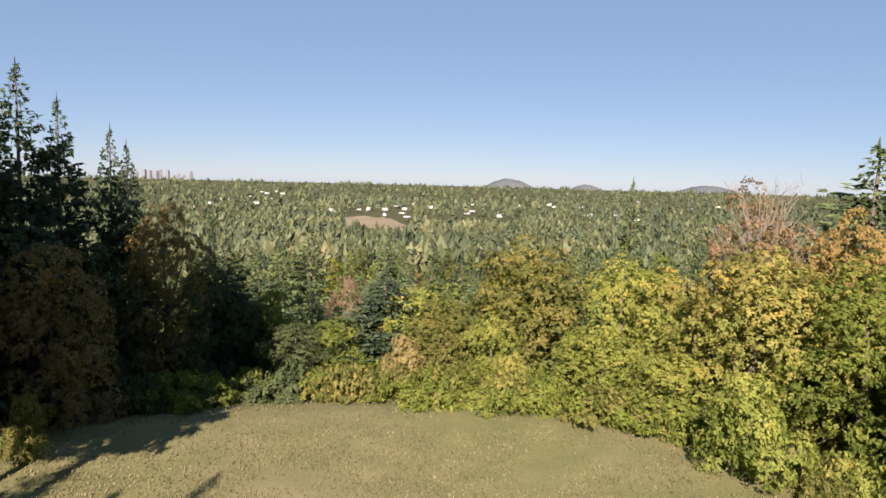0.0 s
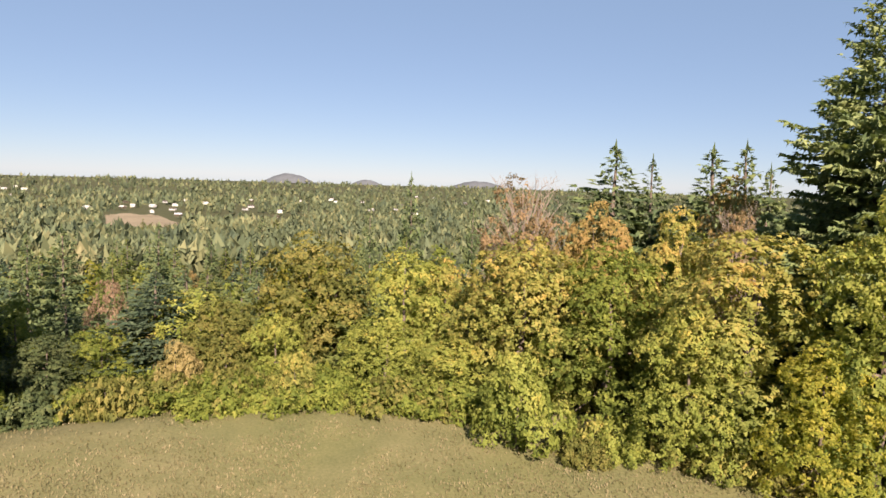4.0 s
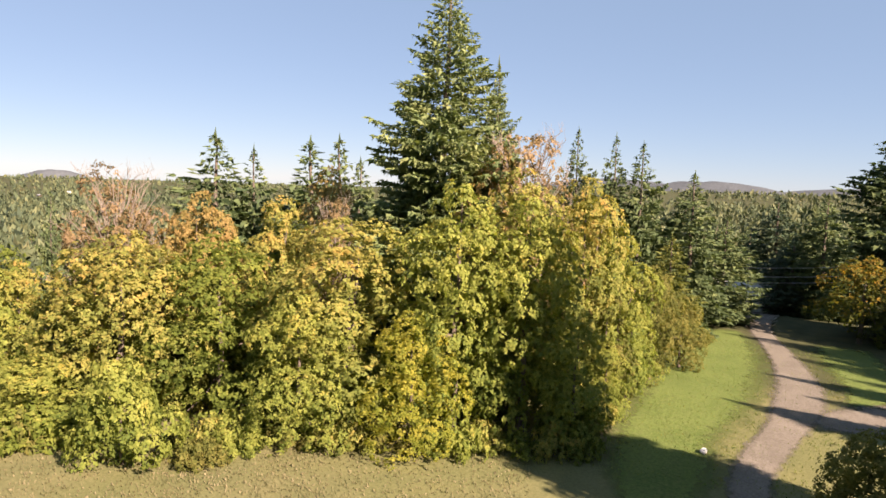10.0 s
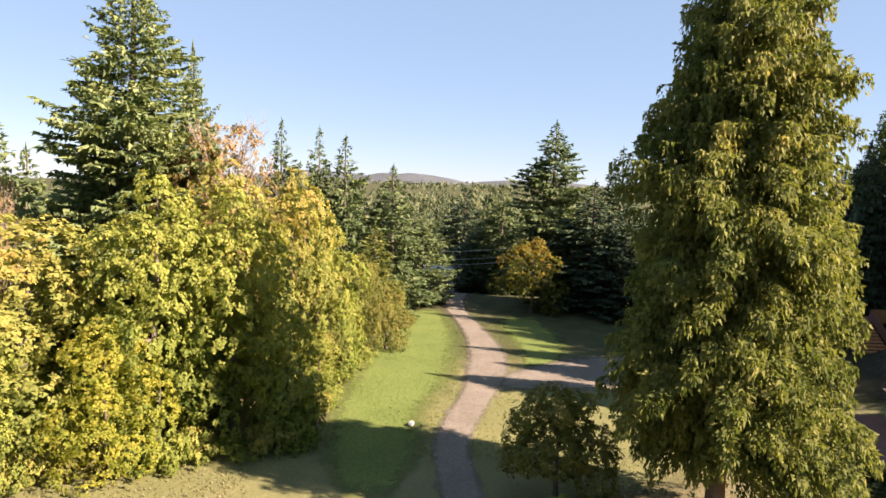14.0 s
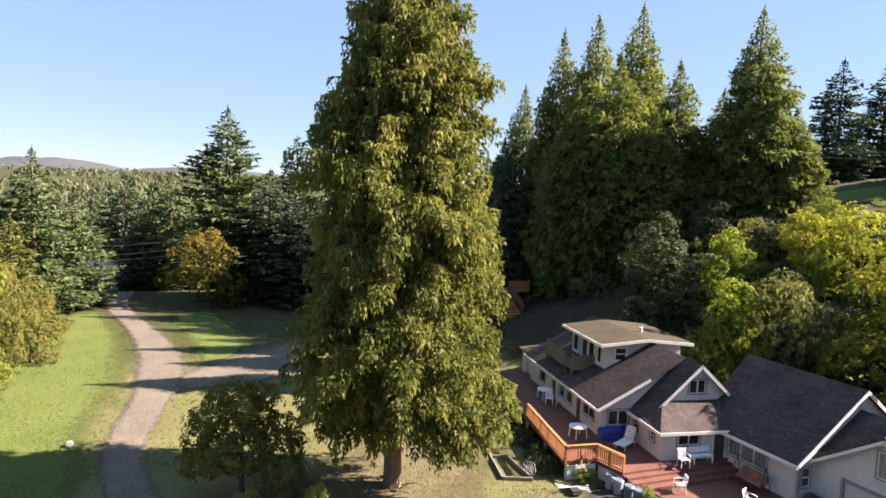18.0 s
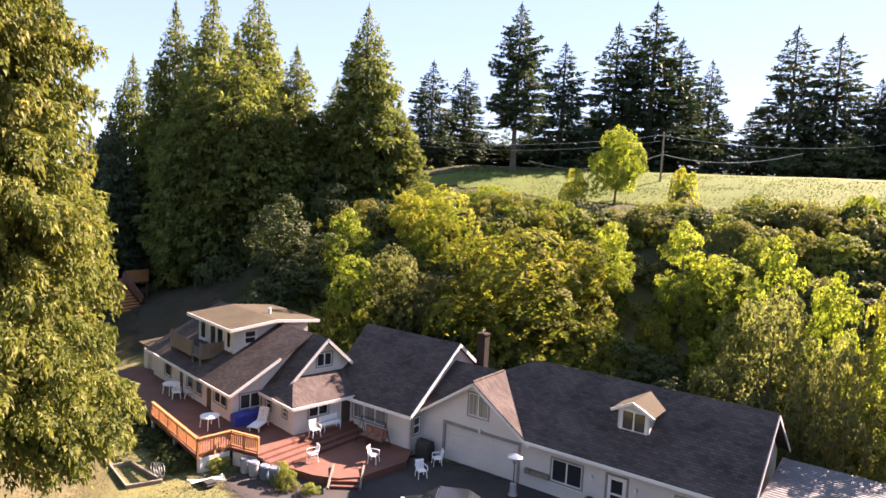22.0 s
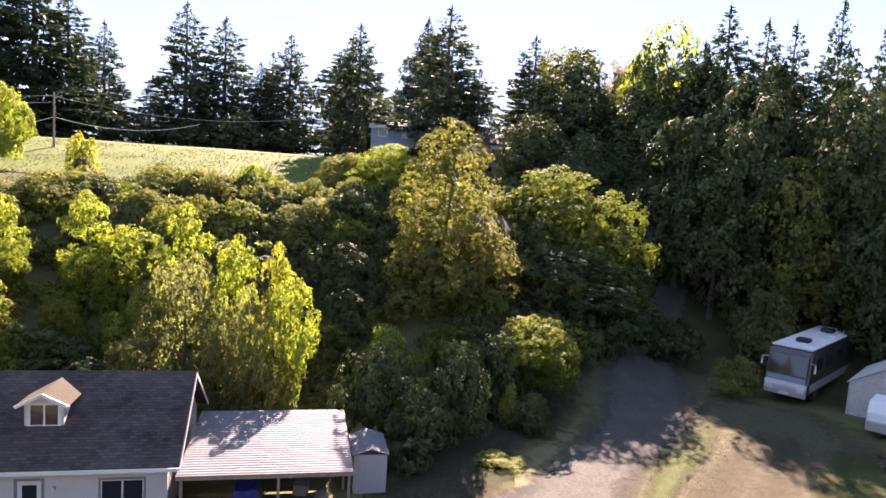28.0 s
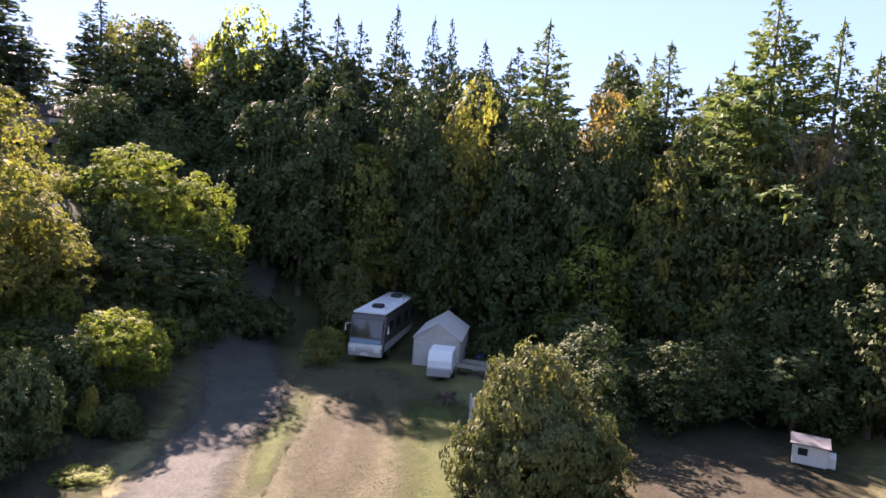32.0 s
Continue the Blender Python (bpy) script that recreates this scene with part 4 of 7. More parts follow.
for a, b in (((-13.6, -0.63, 5.99), (-6.97, -0.63, 5.99)), ((-6.97, -0.6, 5.99), (-6.97, 2.8, 6.31)), ((-6.97, 6.2, 5.99), (-6.97, 2.8, 6.31))):
    bm = bmesh.new()
    board(bm, a, b, 0.2, 0.05)
    sub("fascia", bm, TRIM, upper_roof, TO_HOME)
bm = bmesh.new()
tube(bm, [(-9.5, 3.6, 6.2), (-9.5, 3.6, 6.6)], (0.12, 0.12), 8)
sub("vent_pipe", bm, TRIM, upper_roof, TO_HOME)
# balcony in front of the upper room
bm = bmesh.new()
box(bm, -13.8, -9.0, -1.7, -0.01, 3.75, 3.85)
bal = sub("balcony", bm, TAN_PANEL, house, TO_HOME)
for k in range(12):
    bm = bmesh.new()
    box(bm, -13.8 + k * 0.3, -13.8 + k * 0.3 + 0.285, -1.74, -1.7, 3.7, 4.75)
    sub("balcony_board", bm, TAN_PANEL, bal, TO_HOME)
for k in range(5):
    bm = bmesh.new()
    box(bm, -9.02, -8.98, -1.66 + k * 0.33, -1.66 + k * 0.33 + 0.3, 3.7, 4.75)
    sub("balcony_board", bm, TAN_PANEL, bal, TO_HOME)
for x in (-13.75, -10.2, -9.05):
    bm = bmesh.new()
    box(bm, x - 0.05, x + 0.05, -1.7, -1.6, 3.2, 4.85)
    sub("balcony_post", bm, TAN_PANEL, bal, TO_HOME)

# ---------------------------------------------------------------- lean-to shed at the far end
lean = thing("lean_to_shed", OLD @ pose(-19.2, -1.6, 0), "small white shed with a light sloping roof", "shed")
bm = bmesh.new()
wall_panel(bm, 0, 2.4, -0.4, 2.7, 0.1, ((0.9, 1.7, 0.9, 2.5),), 0)
box(bm, 0, 0.1, 0.1, 2.4, -0.4, 2.8)
box(bm, 2.3, 2.4, 0.1, 2.4, -0.4, 2.8)
box(bm, 0.1, 2.3, 2.3, 2.4, -0.4, 2.8)
part("wall", bm, WHITE, lean)
bm = bmesh.new()
slab(bm, ((-0.25, -0.3, 2.8), (2.65, -0.3, 2.8), (2.65, 2.7, 3.05), (-0.25, 2.7, 3.05)), 0.1)
part("roof", bm, TAN_ROOF, lean)
bm = bmesh.new()
box(bm, 0.92, 1.68, 0.03, 0.08, 0.9, 2.48)
part("door", bm, GREY_METAL, lean)

# ---------------------------------------------------------------- carport
port = thing("carport", HOME @ pose(16.75, 0, 0), "open carport with corrugated metal roof against the house", "carport")
bm = bmesh.new()
prof = []
for k in range(30):
    y0 = -1.1 + 7.7 * k / 30
    z0 = 2.62 + 0.24 * k / 30
    prof += [(y0, z0), (y0 + 0.09, z0 + 0.045), (y0 + 0.17, z0 + 0.045), (y0 + 0.22, z0)]
prof += [(6.6, 2.86)]
low = [(y, z - 0.03) for y, z in prof[::-1]]
prism(bm, prof + low, 0.0, 7.75, "x")
part("metal_roof", bm, METAL_SHEET, port)
bm = bmesh.new()
box(bm, -0.02, 7.77, -1.16, -1.1, 2.4, 2.62)
part("front_beam", bm, WOOD_GREY, port)
bm = bmesh.new()
box(bm, 7.69, 7.78, -1.1, 6.6, 2.42, 2.6)
part("side_beam", bm, WOOD_GREY, port)
for x, y in ((0.2, -1.0), (4.4, -1.0), (7.6, -1.0), (7.6, 2.6), (7.6, 6.4), (0.2, 6.4), (4.0, 6.4)):
    bm = bmesh.new()
    box(bm, x - 0.06, x + 0.06, y - 0.06, y + 0.06, -0.4, 2.56)
    part("post", bm, WOOD_GREY, port)
bm = bmesh.new()
box(bm, 0.1, 7.7, 6.46, 6.54, -0.4, 2.6)
part("back_wall", bm, WOOD_GREY, port)

shed = thing("metal_shed", HOME @ pose(24.8, 2.0, 0), "small grey metal garden shed beside the carport", "shed")
bm = bmesh.new()
box(bm, 0, 1.7, 0, 2.8, -0.3, 2.05)
part("wall", bm, GREY_METAL, shed)
bm = bmesh.new()
slab(bm, ((-0.1, -0.1, 2.08), (0.85, -0.1, 2.4), (0.85, 2.9, 2.4), (-0.1, 2.9, 2.08)), 0.05)
slab(bm, ((1.8, -0.1, 2.08), (0.852, -0.1, 2.4), (0.852, 2.9, 2.4), (1.8, 2.9, 2.08)), 0.05)
part("roof", bm, METAL_SHEET, shed)
bm = bmesh.new()
box(bm, 0.3, 1.4, -0.03, 0.0, -0.1, 1.9)
part("door", bm, GREY_METAL, shed)

# ---------------------------------------------------------------- deck
deck = thing("deck", HOME, "red-stained timber deck on two levels with orange railing", "deck")


def platform(name, poly, z, thick):
    bm = bmesh.new()
    prism(bm, poly, z - thick, z, "z")
    return part(name, bm, DECK, deck)


platform("upper_deck", ((-26.0, -4.2), (-26.0, -6.4), (-15.6, -9.2), (-8.5, -10.75), (-8.2, -8.85), (-6.35, -8.45), (-6.2, -1.2), (-7.0, -1.2), (-7.6, -5.0), (-11.0, -4.2), (-11.4, -6.3), (-22.5, -3.2)), 1.0, 0.2)
for k in range(3):
    e = 0.42 * (k + 1)
    platform("deck_step", ((-6.35 + e - 0.42, -8.45 + 0.1 * k), (-6.35 + e, -8.42 + 0.1 * k), (-6.2 + e, -1.21), (-6.2 + e - 0.42, -1.21)), 1.0 - 0.14 * (k + 1), 0.16)
platform("lower_deck", ((-4.95, -7.6), (-3.2, -7.35), (-1.95, -6.75), (-1.2, -5.8), (-0.72, -2.6), (-1.45, -1.22), (-4.94, -1.22)), 0.44, 0.14)
for k in range(3):
    c = pose(-1.75, -6.35, 0, 0, 0, 38)
    bm = bmesh.new()
    box(bm, -0.75, 0.75, -0.30 * (k + 1), -0.3 * k, 0.44 - 0.15 * (k + 1) - 0.05, 0.44 - 0.15 * (k + 1) + 0.06, c)
    part("stair_tread", bm, DECK, deck)
for x in (-0.82, 0.82):
    bm = bmesh.new()
    board(bm, c @ Vector((x, 1.2, 0.62)), c @ Vector((x, -1.1, 0.35)), 0.12, 0.1)
    part("stair_rail", bm, TAN_PANEL, deck)
for pts in (((-4.95, -7.6), (-3.2, -7.35)), ((-3.2, -7.35), (-1.95, -6.75)), ((-1.95, -6.75), (-1.2, -5.8)), ((-1.2, -5.8), (-0.72, -2.6))):
    bm = bmesh.new()
    board(bm, (*pts[0], 0.31), (*pts[1], 0.31), 0.5, 0.04)
    part("skirt_board", bm, DECK, deck)
rail_line = ((-15.6, -9.15), (-8.5, -10.7), (-8.22, -8.8), (-6.4, -8.4))
for a, b in zip(rail_line, rail_line[1:]):
    a, b = Vector((*a, 0)), Vector((*b, 0))
    run = (b - a).length
    for z, wd, th in ((1.95, 0.05, 0.16), (1.83, 0.09, 0.05), (1.14, 0.09, 0.05)):
        bm = bmesh.new()
        board(bm, a + Vector((0, 0, z)), b + Vector((0, 0, z)), wd, th)
        part("rail", bm, RAIL_WOOD, deck)
    for k in range(int(run / 1.8) + 2):
        p = a + (b - a) * min(1, k / (int(run / 1.8) + 1))
        bm = bmesh.new()
        box(bm, p.x - 0.05, p.x + 0.05, p.y - 0.05, p.y + 0.05, 0.75, 1.9)
        part("rail_post", bm, RAIL_WOOD, deck)
    count = int(run / 0.14)
    bm = bmesh.new()
    box(bm, -0.02, 0.02, -0.02, 0.02, 1.08, 1.8)
    me = mesh_of("baluster", bm, RAIL_WOOD)
    for k in range(1, count):
        ob = part("baluster", me, None, deck)
        ob.location = a + (b - a) * k / count
for a, b in (((-8.45, -10.6), (-8.2, -8.9)), ((-8.1, -8.75), (-6.5, -8.4))):
    bm = bmesh.new()
    board(bm, (*a, 0.82), (*b, 0.82), 1.1, 0.05)
    part("white_panel", bm, TRIM, deck, "white panel screening under the deck")
for x, y in ((-26, -6.3), (-22.5, -7.2), (-19, -8.2), (-15.6, -9.1), (-12, -9.9), (-8.6, -10.6)):
    bm = bmesh.new()
    box(bm, x - 0.07, x + 0.07, y - 0.02, y + 0.12, -0.5, 0.82)
    part("deck_post", bm, TRIM, deck)


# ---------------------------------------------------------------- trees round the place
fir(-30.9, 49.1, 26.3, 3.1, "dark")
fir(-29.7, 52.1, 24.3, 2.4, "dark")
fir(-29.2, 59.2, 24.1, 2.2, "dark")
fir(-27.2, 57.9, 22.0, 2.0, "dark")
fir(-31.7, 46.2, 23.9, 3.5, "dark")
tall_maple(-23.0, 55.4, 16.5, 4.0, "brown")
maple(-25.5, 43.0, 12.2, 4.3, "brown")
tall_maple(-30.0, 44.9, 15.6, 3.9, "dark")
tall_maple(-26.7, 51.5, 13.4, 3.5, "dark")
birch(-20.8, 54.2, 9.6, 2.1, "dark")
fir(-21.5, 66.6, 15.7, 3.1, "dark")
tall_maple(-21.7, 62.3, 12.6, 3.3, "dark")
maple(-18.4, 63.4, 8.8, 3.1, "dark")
bush(-22.6, 35.6, 3.6, 1.2, "olive")
tall_maple(-16.3, 63.9, 9.6, 2.8, "green")
maple(-12.9, 58.6, 5.7, 3.4, "dark")
maple(-9.3, 61.3, 6.0, 3.5, "green")
wood(-12.2, 84.1, 19.0, 3.2, "pink")
fir(-21.2, 107.9, 28.2, 4.1, "green")
fir(-24.3, 102.1, 27.5, 3.4, "green")
fir(-3.8, 89.9, 21.8, 3.4, "green")
fir(-9.3, 119.6, 28.2, 3.5, "green")
bush(0.6, 55.0, 5.4, 3.3, "olive")
bush(-3.0, 51.9, 5.1, 2.0, "peach")
bush(17.1, 35.6, 6.0, 2.9, "yellowgreen")
maple(30.5, 31.8, 13.6, 6.0, "gold")
maple(25.6, 31.0, 9.2, 3.3, "yellowgreen")
maple(29.7, 25.6, 8.2, 3.2, "yellow")
tall_maple(33.4, 25.2, 16.6, 4.2, "yellowgreen")
tall_maple(39.9, 24.8, 17.5, 4.4, "gold")
bare(44.3, 27.2, 21.2, 5.6, "pale")
tall_maple(43.1, 29.0, 19.7, 4.0, "orange")
maple(26.2, 40.2, 12.2, 5.3, "green")
maple(21.3, 44.1, 12.8, 5.2, "gold")
bare(24.2, 50.5, 19.4, 5.2, "pale")
tall_maple(29.7, 48.6, 17.7, 4.1, "orange")
tall_maple(35.8, 45.6, 17.4, 4.4, "gold")
tall_maple(42.0, 47.0, 20.7, 3.6, "orange")
bare(35.0, 38.4, 16.7, 2.6, "pale")
fir(43.3, 67.3, 32.9, 6.6, "green")
fir(46.7, 64.9, 31.4, 4.2, "green")
fir(54.3, 64.1, 35.3, 7.2, "green")
fir(58.3, 63.3, 36.9, 5.6, "green")
fir(60.2, 61.4, 33.9, 4.6, "green")
maple(14.9, 54.0, 12.5, 4.7, "yellowgreen")
tall_maple(19.0, 54.8, 12.0, 3.8, "gold")
maple(8.1, 61.5, 14.4, 5.4, "olive")
fir(24.0, 84.7, 33.4, 2.7, "green")
fir(28.9, 74.6, 26.0, 1.7, "green")
fir(18.0, 82.1, 27.6, 2.0, "green")
maple(15.5, 43.3, 5.1, 3.3, "yellowgreen")
maple(12.1, 48.5, 6.4, 3.5, "yellowgreen")
maple(0.3, 56.0, 8.4, 3.8, "olive")
maple(4.3, 53.8, 7.3, 2.8, "yellowgreen")
bush(5.1, 46.7, 3.9, 1.8, "gold")
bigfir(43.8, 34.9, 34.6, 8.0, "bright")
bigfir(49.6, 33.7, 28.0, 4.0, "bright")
# the stand between meadow and lane
tall_maple(36.6, 22.0, 15.9, 3.8, "yellowgreen")
tall_maple(36.6, 18.3, 9.0, 2.3, "yellowgreen")
tall_maple(44.8, 22.2, 17.4, 3.8, "gold")
tall_maple(47.8, 20.6, 12.8, 3.1, "yellowgreen")
maple(54.3, 20.4, 10.0, 2.7, "olive")
maple(50.0, 20.4, 7.1, 2.5, "yellowgreen")
maple(60.8, 20.1, 6.7, 2.4, "olive")
birch(45.6, 20.5, 9.9, 2.1, "olive")
maple(42.9, 19.1, 5.4, 1.6, "yellowgreen")
fir(78.0, 25.4, 18.3, 3.3, "green")
fir(84.8, 23.4, 13.1, 3.1, "green")
fir(67.9, 24.0, 11.7, 2.4, "olive")
fir(72.9, 32.9, 22.4, 2.4, "green")
fir(74.1, 30.1, 21.6, 2.8, "green")
fir(74.6, 38.6, 24.2, 2.4, "green")
# trees beyond the lane
fir(123.3, 26.0, 18.8, 4.7, "dark")
fir(106.8, 16.2, 17.8, 3.7, "green")
pine(97.7, 7.6, 26.0, 4.9, "green")
fir(92.0, 1.7, 17.2, 4.8, "dark")
fir(108.0, -2.0, 24.1, 4.2, "dark")
wood(85.5, 8.8, 10.2, 4.6, "mixed")
fir(91.9, 4.2, 11.6, 4.4, "dark")
fir(88.0, -2.5, 13.5, 4.1, "dark")
fir(108.1, 20.2, 11.5, 3.7, "dark")
fir(95.3, 30.2, 10.6, 3.4, "green")
fir(86.5, 31.4, 11.2, 3.9, "green")
wood(74.6, 29.0, 6.3, 3.0, "olive")
round(34.0, 1.8, 5.8, 3.1, "olive")
bigcedar(33.8, -5.9, 33.0, 5.5, "olive")
bush(29.9, -1.7, 2.2, 1.0, "yellowgreen")
bush(31.0, 1.3, 1.6, 1.0, "yellowgreen")
cedar(79.2, -33.5, 31.7, 4.9, "mid")
cedar(72.1, -34.6, 31.1, 5.2, "mid")
cedar(76.0, -42.3, 31.1, 5.8, "mid")
cedar(66.5, -34.7, 25.0, 5.3, "mid")
cedar(69.2, -31.3, 22.9, 4.7, "mid")
cedar(67.7, -42.6, 22.0, 4.7, "mid")
cedar(64.5, -38.2, 17.0, 4.4, "mid")
cedar(84.6, -30.7, 26.9, 4.5, "mid")
cedar(79.7, -26.6, 20.6, 4.0, "dark")
cedar(60.8, -47.3, 24.0, 5.1, "mid")
cedar(65.1, -46.5, 16.9, 4.2, "mid")
cedar(58.3, -50.3, 12.7, 3.2, "mid")
cedar(88.0, -26.9, 18.6, 4.4, "dark")
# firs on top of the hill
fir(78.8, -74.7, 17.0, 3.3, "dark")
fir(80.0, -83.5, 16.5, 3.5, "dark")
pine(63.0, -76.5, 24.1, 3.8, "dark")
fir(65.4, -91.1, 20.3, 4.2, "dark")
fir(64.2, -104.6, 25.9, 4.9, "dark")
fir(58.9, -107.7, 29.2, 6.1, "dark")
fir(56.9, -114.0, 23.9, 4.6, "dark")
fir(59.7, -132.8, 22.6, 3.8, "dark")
fir(59.2, -154.2, 13.0, 4.6, "grey")
fir(49.6, -148.7, 30.5, 5.9, "grey")
fir(42.8, -153.8, 28.8, 5.8, "grey")
fir(36.6, -161.1, 20.5, 4.2, "grey")
fir(34.5, -164.4, 23.7, 4.0, "grey")
fir(29.6, -159.7, 27.2, 5.3, "grey")
fir(15.6, -161.6, 28.2, 7.2, "grey")
fir(10.3, -170.5, 18.8, 4.6, "grey")
fir(5.2, -173.5, 18.5, 4.7, "grey")
cedar(-1.8, -156.8, 32.8, 8.2, "grey")
fir(-7.8, -162.2, 23.2, 5.3, "grey")
fir(92.2, -91.6, 5.9, 6.9, "dark")
fir(84.6, -95.2, 4.9, 7.7, "dark")
fir(83.1, -106.6, 6.7, 6.9, "dark")
fir(78.5, -119.5, 10.6, 8.5, "dark")
fir(95.5, -80.4, 8.4, 5.6, "dark")
# broadleaf trees on the slope behind the house
round(42.1, -70.4, 8.8, 3.5, "lime")
bush(45.0, -66.2, 4.2, 1.6, "yellow")
bush(34.6, -72.1, 5.0, 1.6, "yellow")
bush(33.7, -70.3, 2.5, 1.7, "dark")
bush(10.3, -79.3, 2.7, 1.7, "olive")
birch(46.1, -41.4, 6.7, 2.1, "yellow")
maple(43.1, -43.1, 7.1, 3.1, "yellow")
maple(32.0, -41.0, 11.3, 6.2, "darkgold")
maple(36.7, -41.0, 8.2, 3.6, "darkgold")
maple(29.7, -45.1, 9.1, 3.2, "darkgold")
willow(41.5, -36.1, 7.5, 3.7, "grey")
birch(46.5, -34.6, 8.9, 2.4, "lime")
maple(42.1, -32.2, 8.3, 2.4, "lime")
birch(29.2, -49.0, 8.5, 2.1, "lime")
birch(23.8, -50.7, 9.8, 2.3, "lime")
maple(20.9, -51.9, 7.0, 2.9, "lime")
birch(22.6, -53.4, 5.3, 2.0, "yellow")
willow(14.2, -43.2, 10.9, 4.5, "grey")
birch(16.6, -50.3, 11.7, 2.4, "lime")
birch(11.8, -46.5, 12.4, 1.9, "lime")
birch(8.8, -45.2, 11.9, 1.6, "yellow")
birch(7.2, -42.4, 10.5, 1.9, "lime")
willow(9.6, -41.9, 9.0, 2.8, "grey")
willow(10.9, -40.6, 6.9, 2.2, "grey")
maple(7.3, -79.7, 4.7, 4.4, "green")
maple(2.9, -75.9, 5.9, 5.0, "lime")
# trees beside the track and the carport
tall_maple(-3.4, -57.9, 15.8, 4.7, "olive")
maple(-1.8, -56.0, 9.0, 3.9, "olive")
maple(-6.2, -56.7, 7.4, 3.8, "olive")
maple(2.6, -74.0, 6.7, 4.1, "lime")
bush(7.6, -77.6, 5.0, 3.0, "olive")
maple(-14.6, -68.5, 8.7, 5.1, "green")
maple(-19.4, -64.1, 12.2, 4.7, "green")
maple(-14.7, -60.2, 5.1, 5.9, "dark")
maple(-20.9, -62.6, 6.7, 4.0, "dark")
round(-9.6, -48.0, 6.6, 3.7, "green")
bush(1.6, -47.5, 5.6, 2.3, "lime")
bush(-1.3, -44.5, 2.8, 2.9, "green")
bush(-3.4, -43.4, 1.4, 2.2, "green")
bush(-5.6, -51.7, 2.5, 3.1, "dark")
bush(-7.4, -43.9, 2.9, 0.8, "gold")
bush(-5.8, -37.6, 0.6, 1.4, "yellowgreen")
# dark shrubs added and heightened to shade the ground before them
for x, y, h, r in ((-1.0, -37.5, 4.2, 2.4), (-3.0, -41.0, 6.2, 2.6), (1.2, -40.6, 6.4, 2.8), (-6.4, -46.4, 6.0, 2.6), (-8.6, -43.0, 2.6, 1.6)):
    bush(x, y, h, r, "dark")
bush(-28.0, -53.7, 3.4, 2.1, "olive")
bush(-34.3, -61.0, 7.0, 3.3, "grey")
# the wood west of the hill
fir(9.6, -111.6, 22.0, 4.3, "grey")
fir(-4.7, -107.9, 24.9, 5.7, "grey")
fir(-10.1, -111.5, 16.1, 3.4, "grey")
fir(-19.8, -116.3, 22.7, 5.0, "dark")
wood(-24.3, -109.3, 21.2, 7.5, "olive")
wood(-36.5, -97.4, 25.4, 7.4, "lime")
wood(-33.3, -102.7, 18.2, 5.7, "olive")
bare(-32.4, -107.2, 19.0, 3.3, "pale")
fir(-25.9, -96.6, 16.0, 4.3, "dark")
wood(-31.9, -92.7, 18.7, 6.9, "dark")
fir(-38.2, -90.2, 25.8, 4.4, "dark")
wood(-24.3, -88.7, 12.0, 6.8, "dark")
wood(-31.7, -84.2, 16.1, 6.8, "dark")
wood(-17.1, -100.6, 9.2, 6.9, "dark")
wood(-38.8, -85.6, 23.6, 6.9, "dark")
fir(-40.7, -89.1, 30.6, 5.1, "dark")
fir(-44.1, -85.3, 29.1, 4.1, "dark")
fir(-45.9, -82.0, 29.2, 3.6, "dark")
fir(-49.0, -77.9, 32.1, 3.1, "dark")
fir(-54.3, -76.7, 30.6, 2.4, "dark")
fir(-55.7, -74.5, 31.0, 2.4, "dark")
fir(-58.7, -70.8, 28.2, 3.3, "dark")
fir(-61.4, -68.5, 25.9, 3.1, "dark")
fir(-59.3, -59.5, 30.6, 4.5, "green")
wood(-62.7, -52.8, 23.3, 5.0, "brown")
wood(-66.5, -51.3, 22.7, 4.4, "olive")
fir(-65.2, -46.3, 28.7, 4.4, "green")
fir(-65.9, -48.9, 27.0, 2.9, "green")
fir(-70.6, -41.8, 26.0, 3.5, "green")
fir(-71.0, -44.9, 23.4, 3.4, "green")
pine(-61.9, -32.7, 36.0, 5.2, "bright")
fir(-64.2, -27.9, 32.9, 4.4, "green")
fir(-65.3, -25.1, 29.9, 4.2, "green")
bare(-60.2, -27.1, 24.1, 5.1, "brown")
wood(-61.2, -24.8, 21.9, 5.2, "olive")
wood(-59.8, -32.4, 22.1, 4.4, "olive")
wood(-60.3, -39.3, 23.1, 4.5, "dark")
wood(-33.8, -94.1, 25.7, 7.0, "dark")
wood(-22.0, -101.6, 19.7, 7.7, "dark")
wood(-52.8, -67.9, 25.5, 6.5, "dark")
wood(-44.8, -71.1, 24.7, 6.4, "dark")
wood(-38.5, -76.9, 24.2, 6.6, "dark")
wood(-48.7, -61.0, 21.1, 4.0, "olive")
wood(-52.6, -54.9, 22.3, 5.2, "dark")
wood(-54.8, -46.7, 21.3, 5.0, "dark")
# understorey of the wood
# mostly the dark leaf tone, which carries the shade under the wood
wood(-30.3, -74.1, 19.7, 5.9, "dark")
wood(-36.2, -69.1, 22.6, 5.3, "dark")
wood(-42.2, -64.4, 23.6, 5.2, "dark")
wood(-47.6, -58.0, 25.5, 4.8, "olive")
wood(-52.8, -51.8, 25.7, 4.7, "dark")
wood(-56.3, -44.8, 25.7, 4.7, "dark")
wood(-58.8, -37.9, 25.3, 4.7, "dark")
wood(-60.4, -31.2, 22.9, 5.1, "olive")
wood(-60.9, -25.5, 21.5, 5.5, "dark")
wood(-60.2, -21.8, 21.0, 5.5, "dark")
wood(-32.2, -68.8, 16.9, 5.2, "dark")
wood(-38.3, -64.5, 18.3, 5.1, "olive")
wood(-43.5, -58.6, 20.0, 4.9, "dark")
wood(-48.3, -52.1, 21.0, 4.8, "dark")
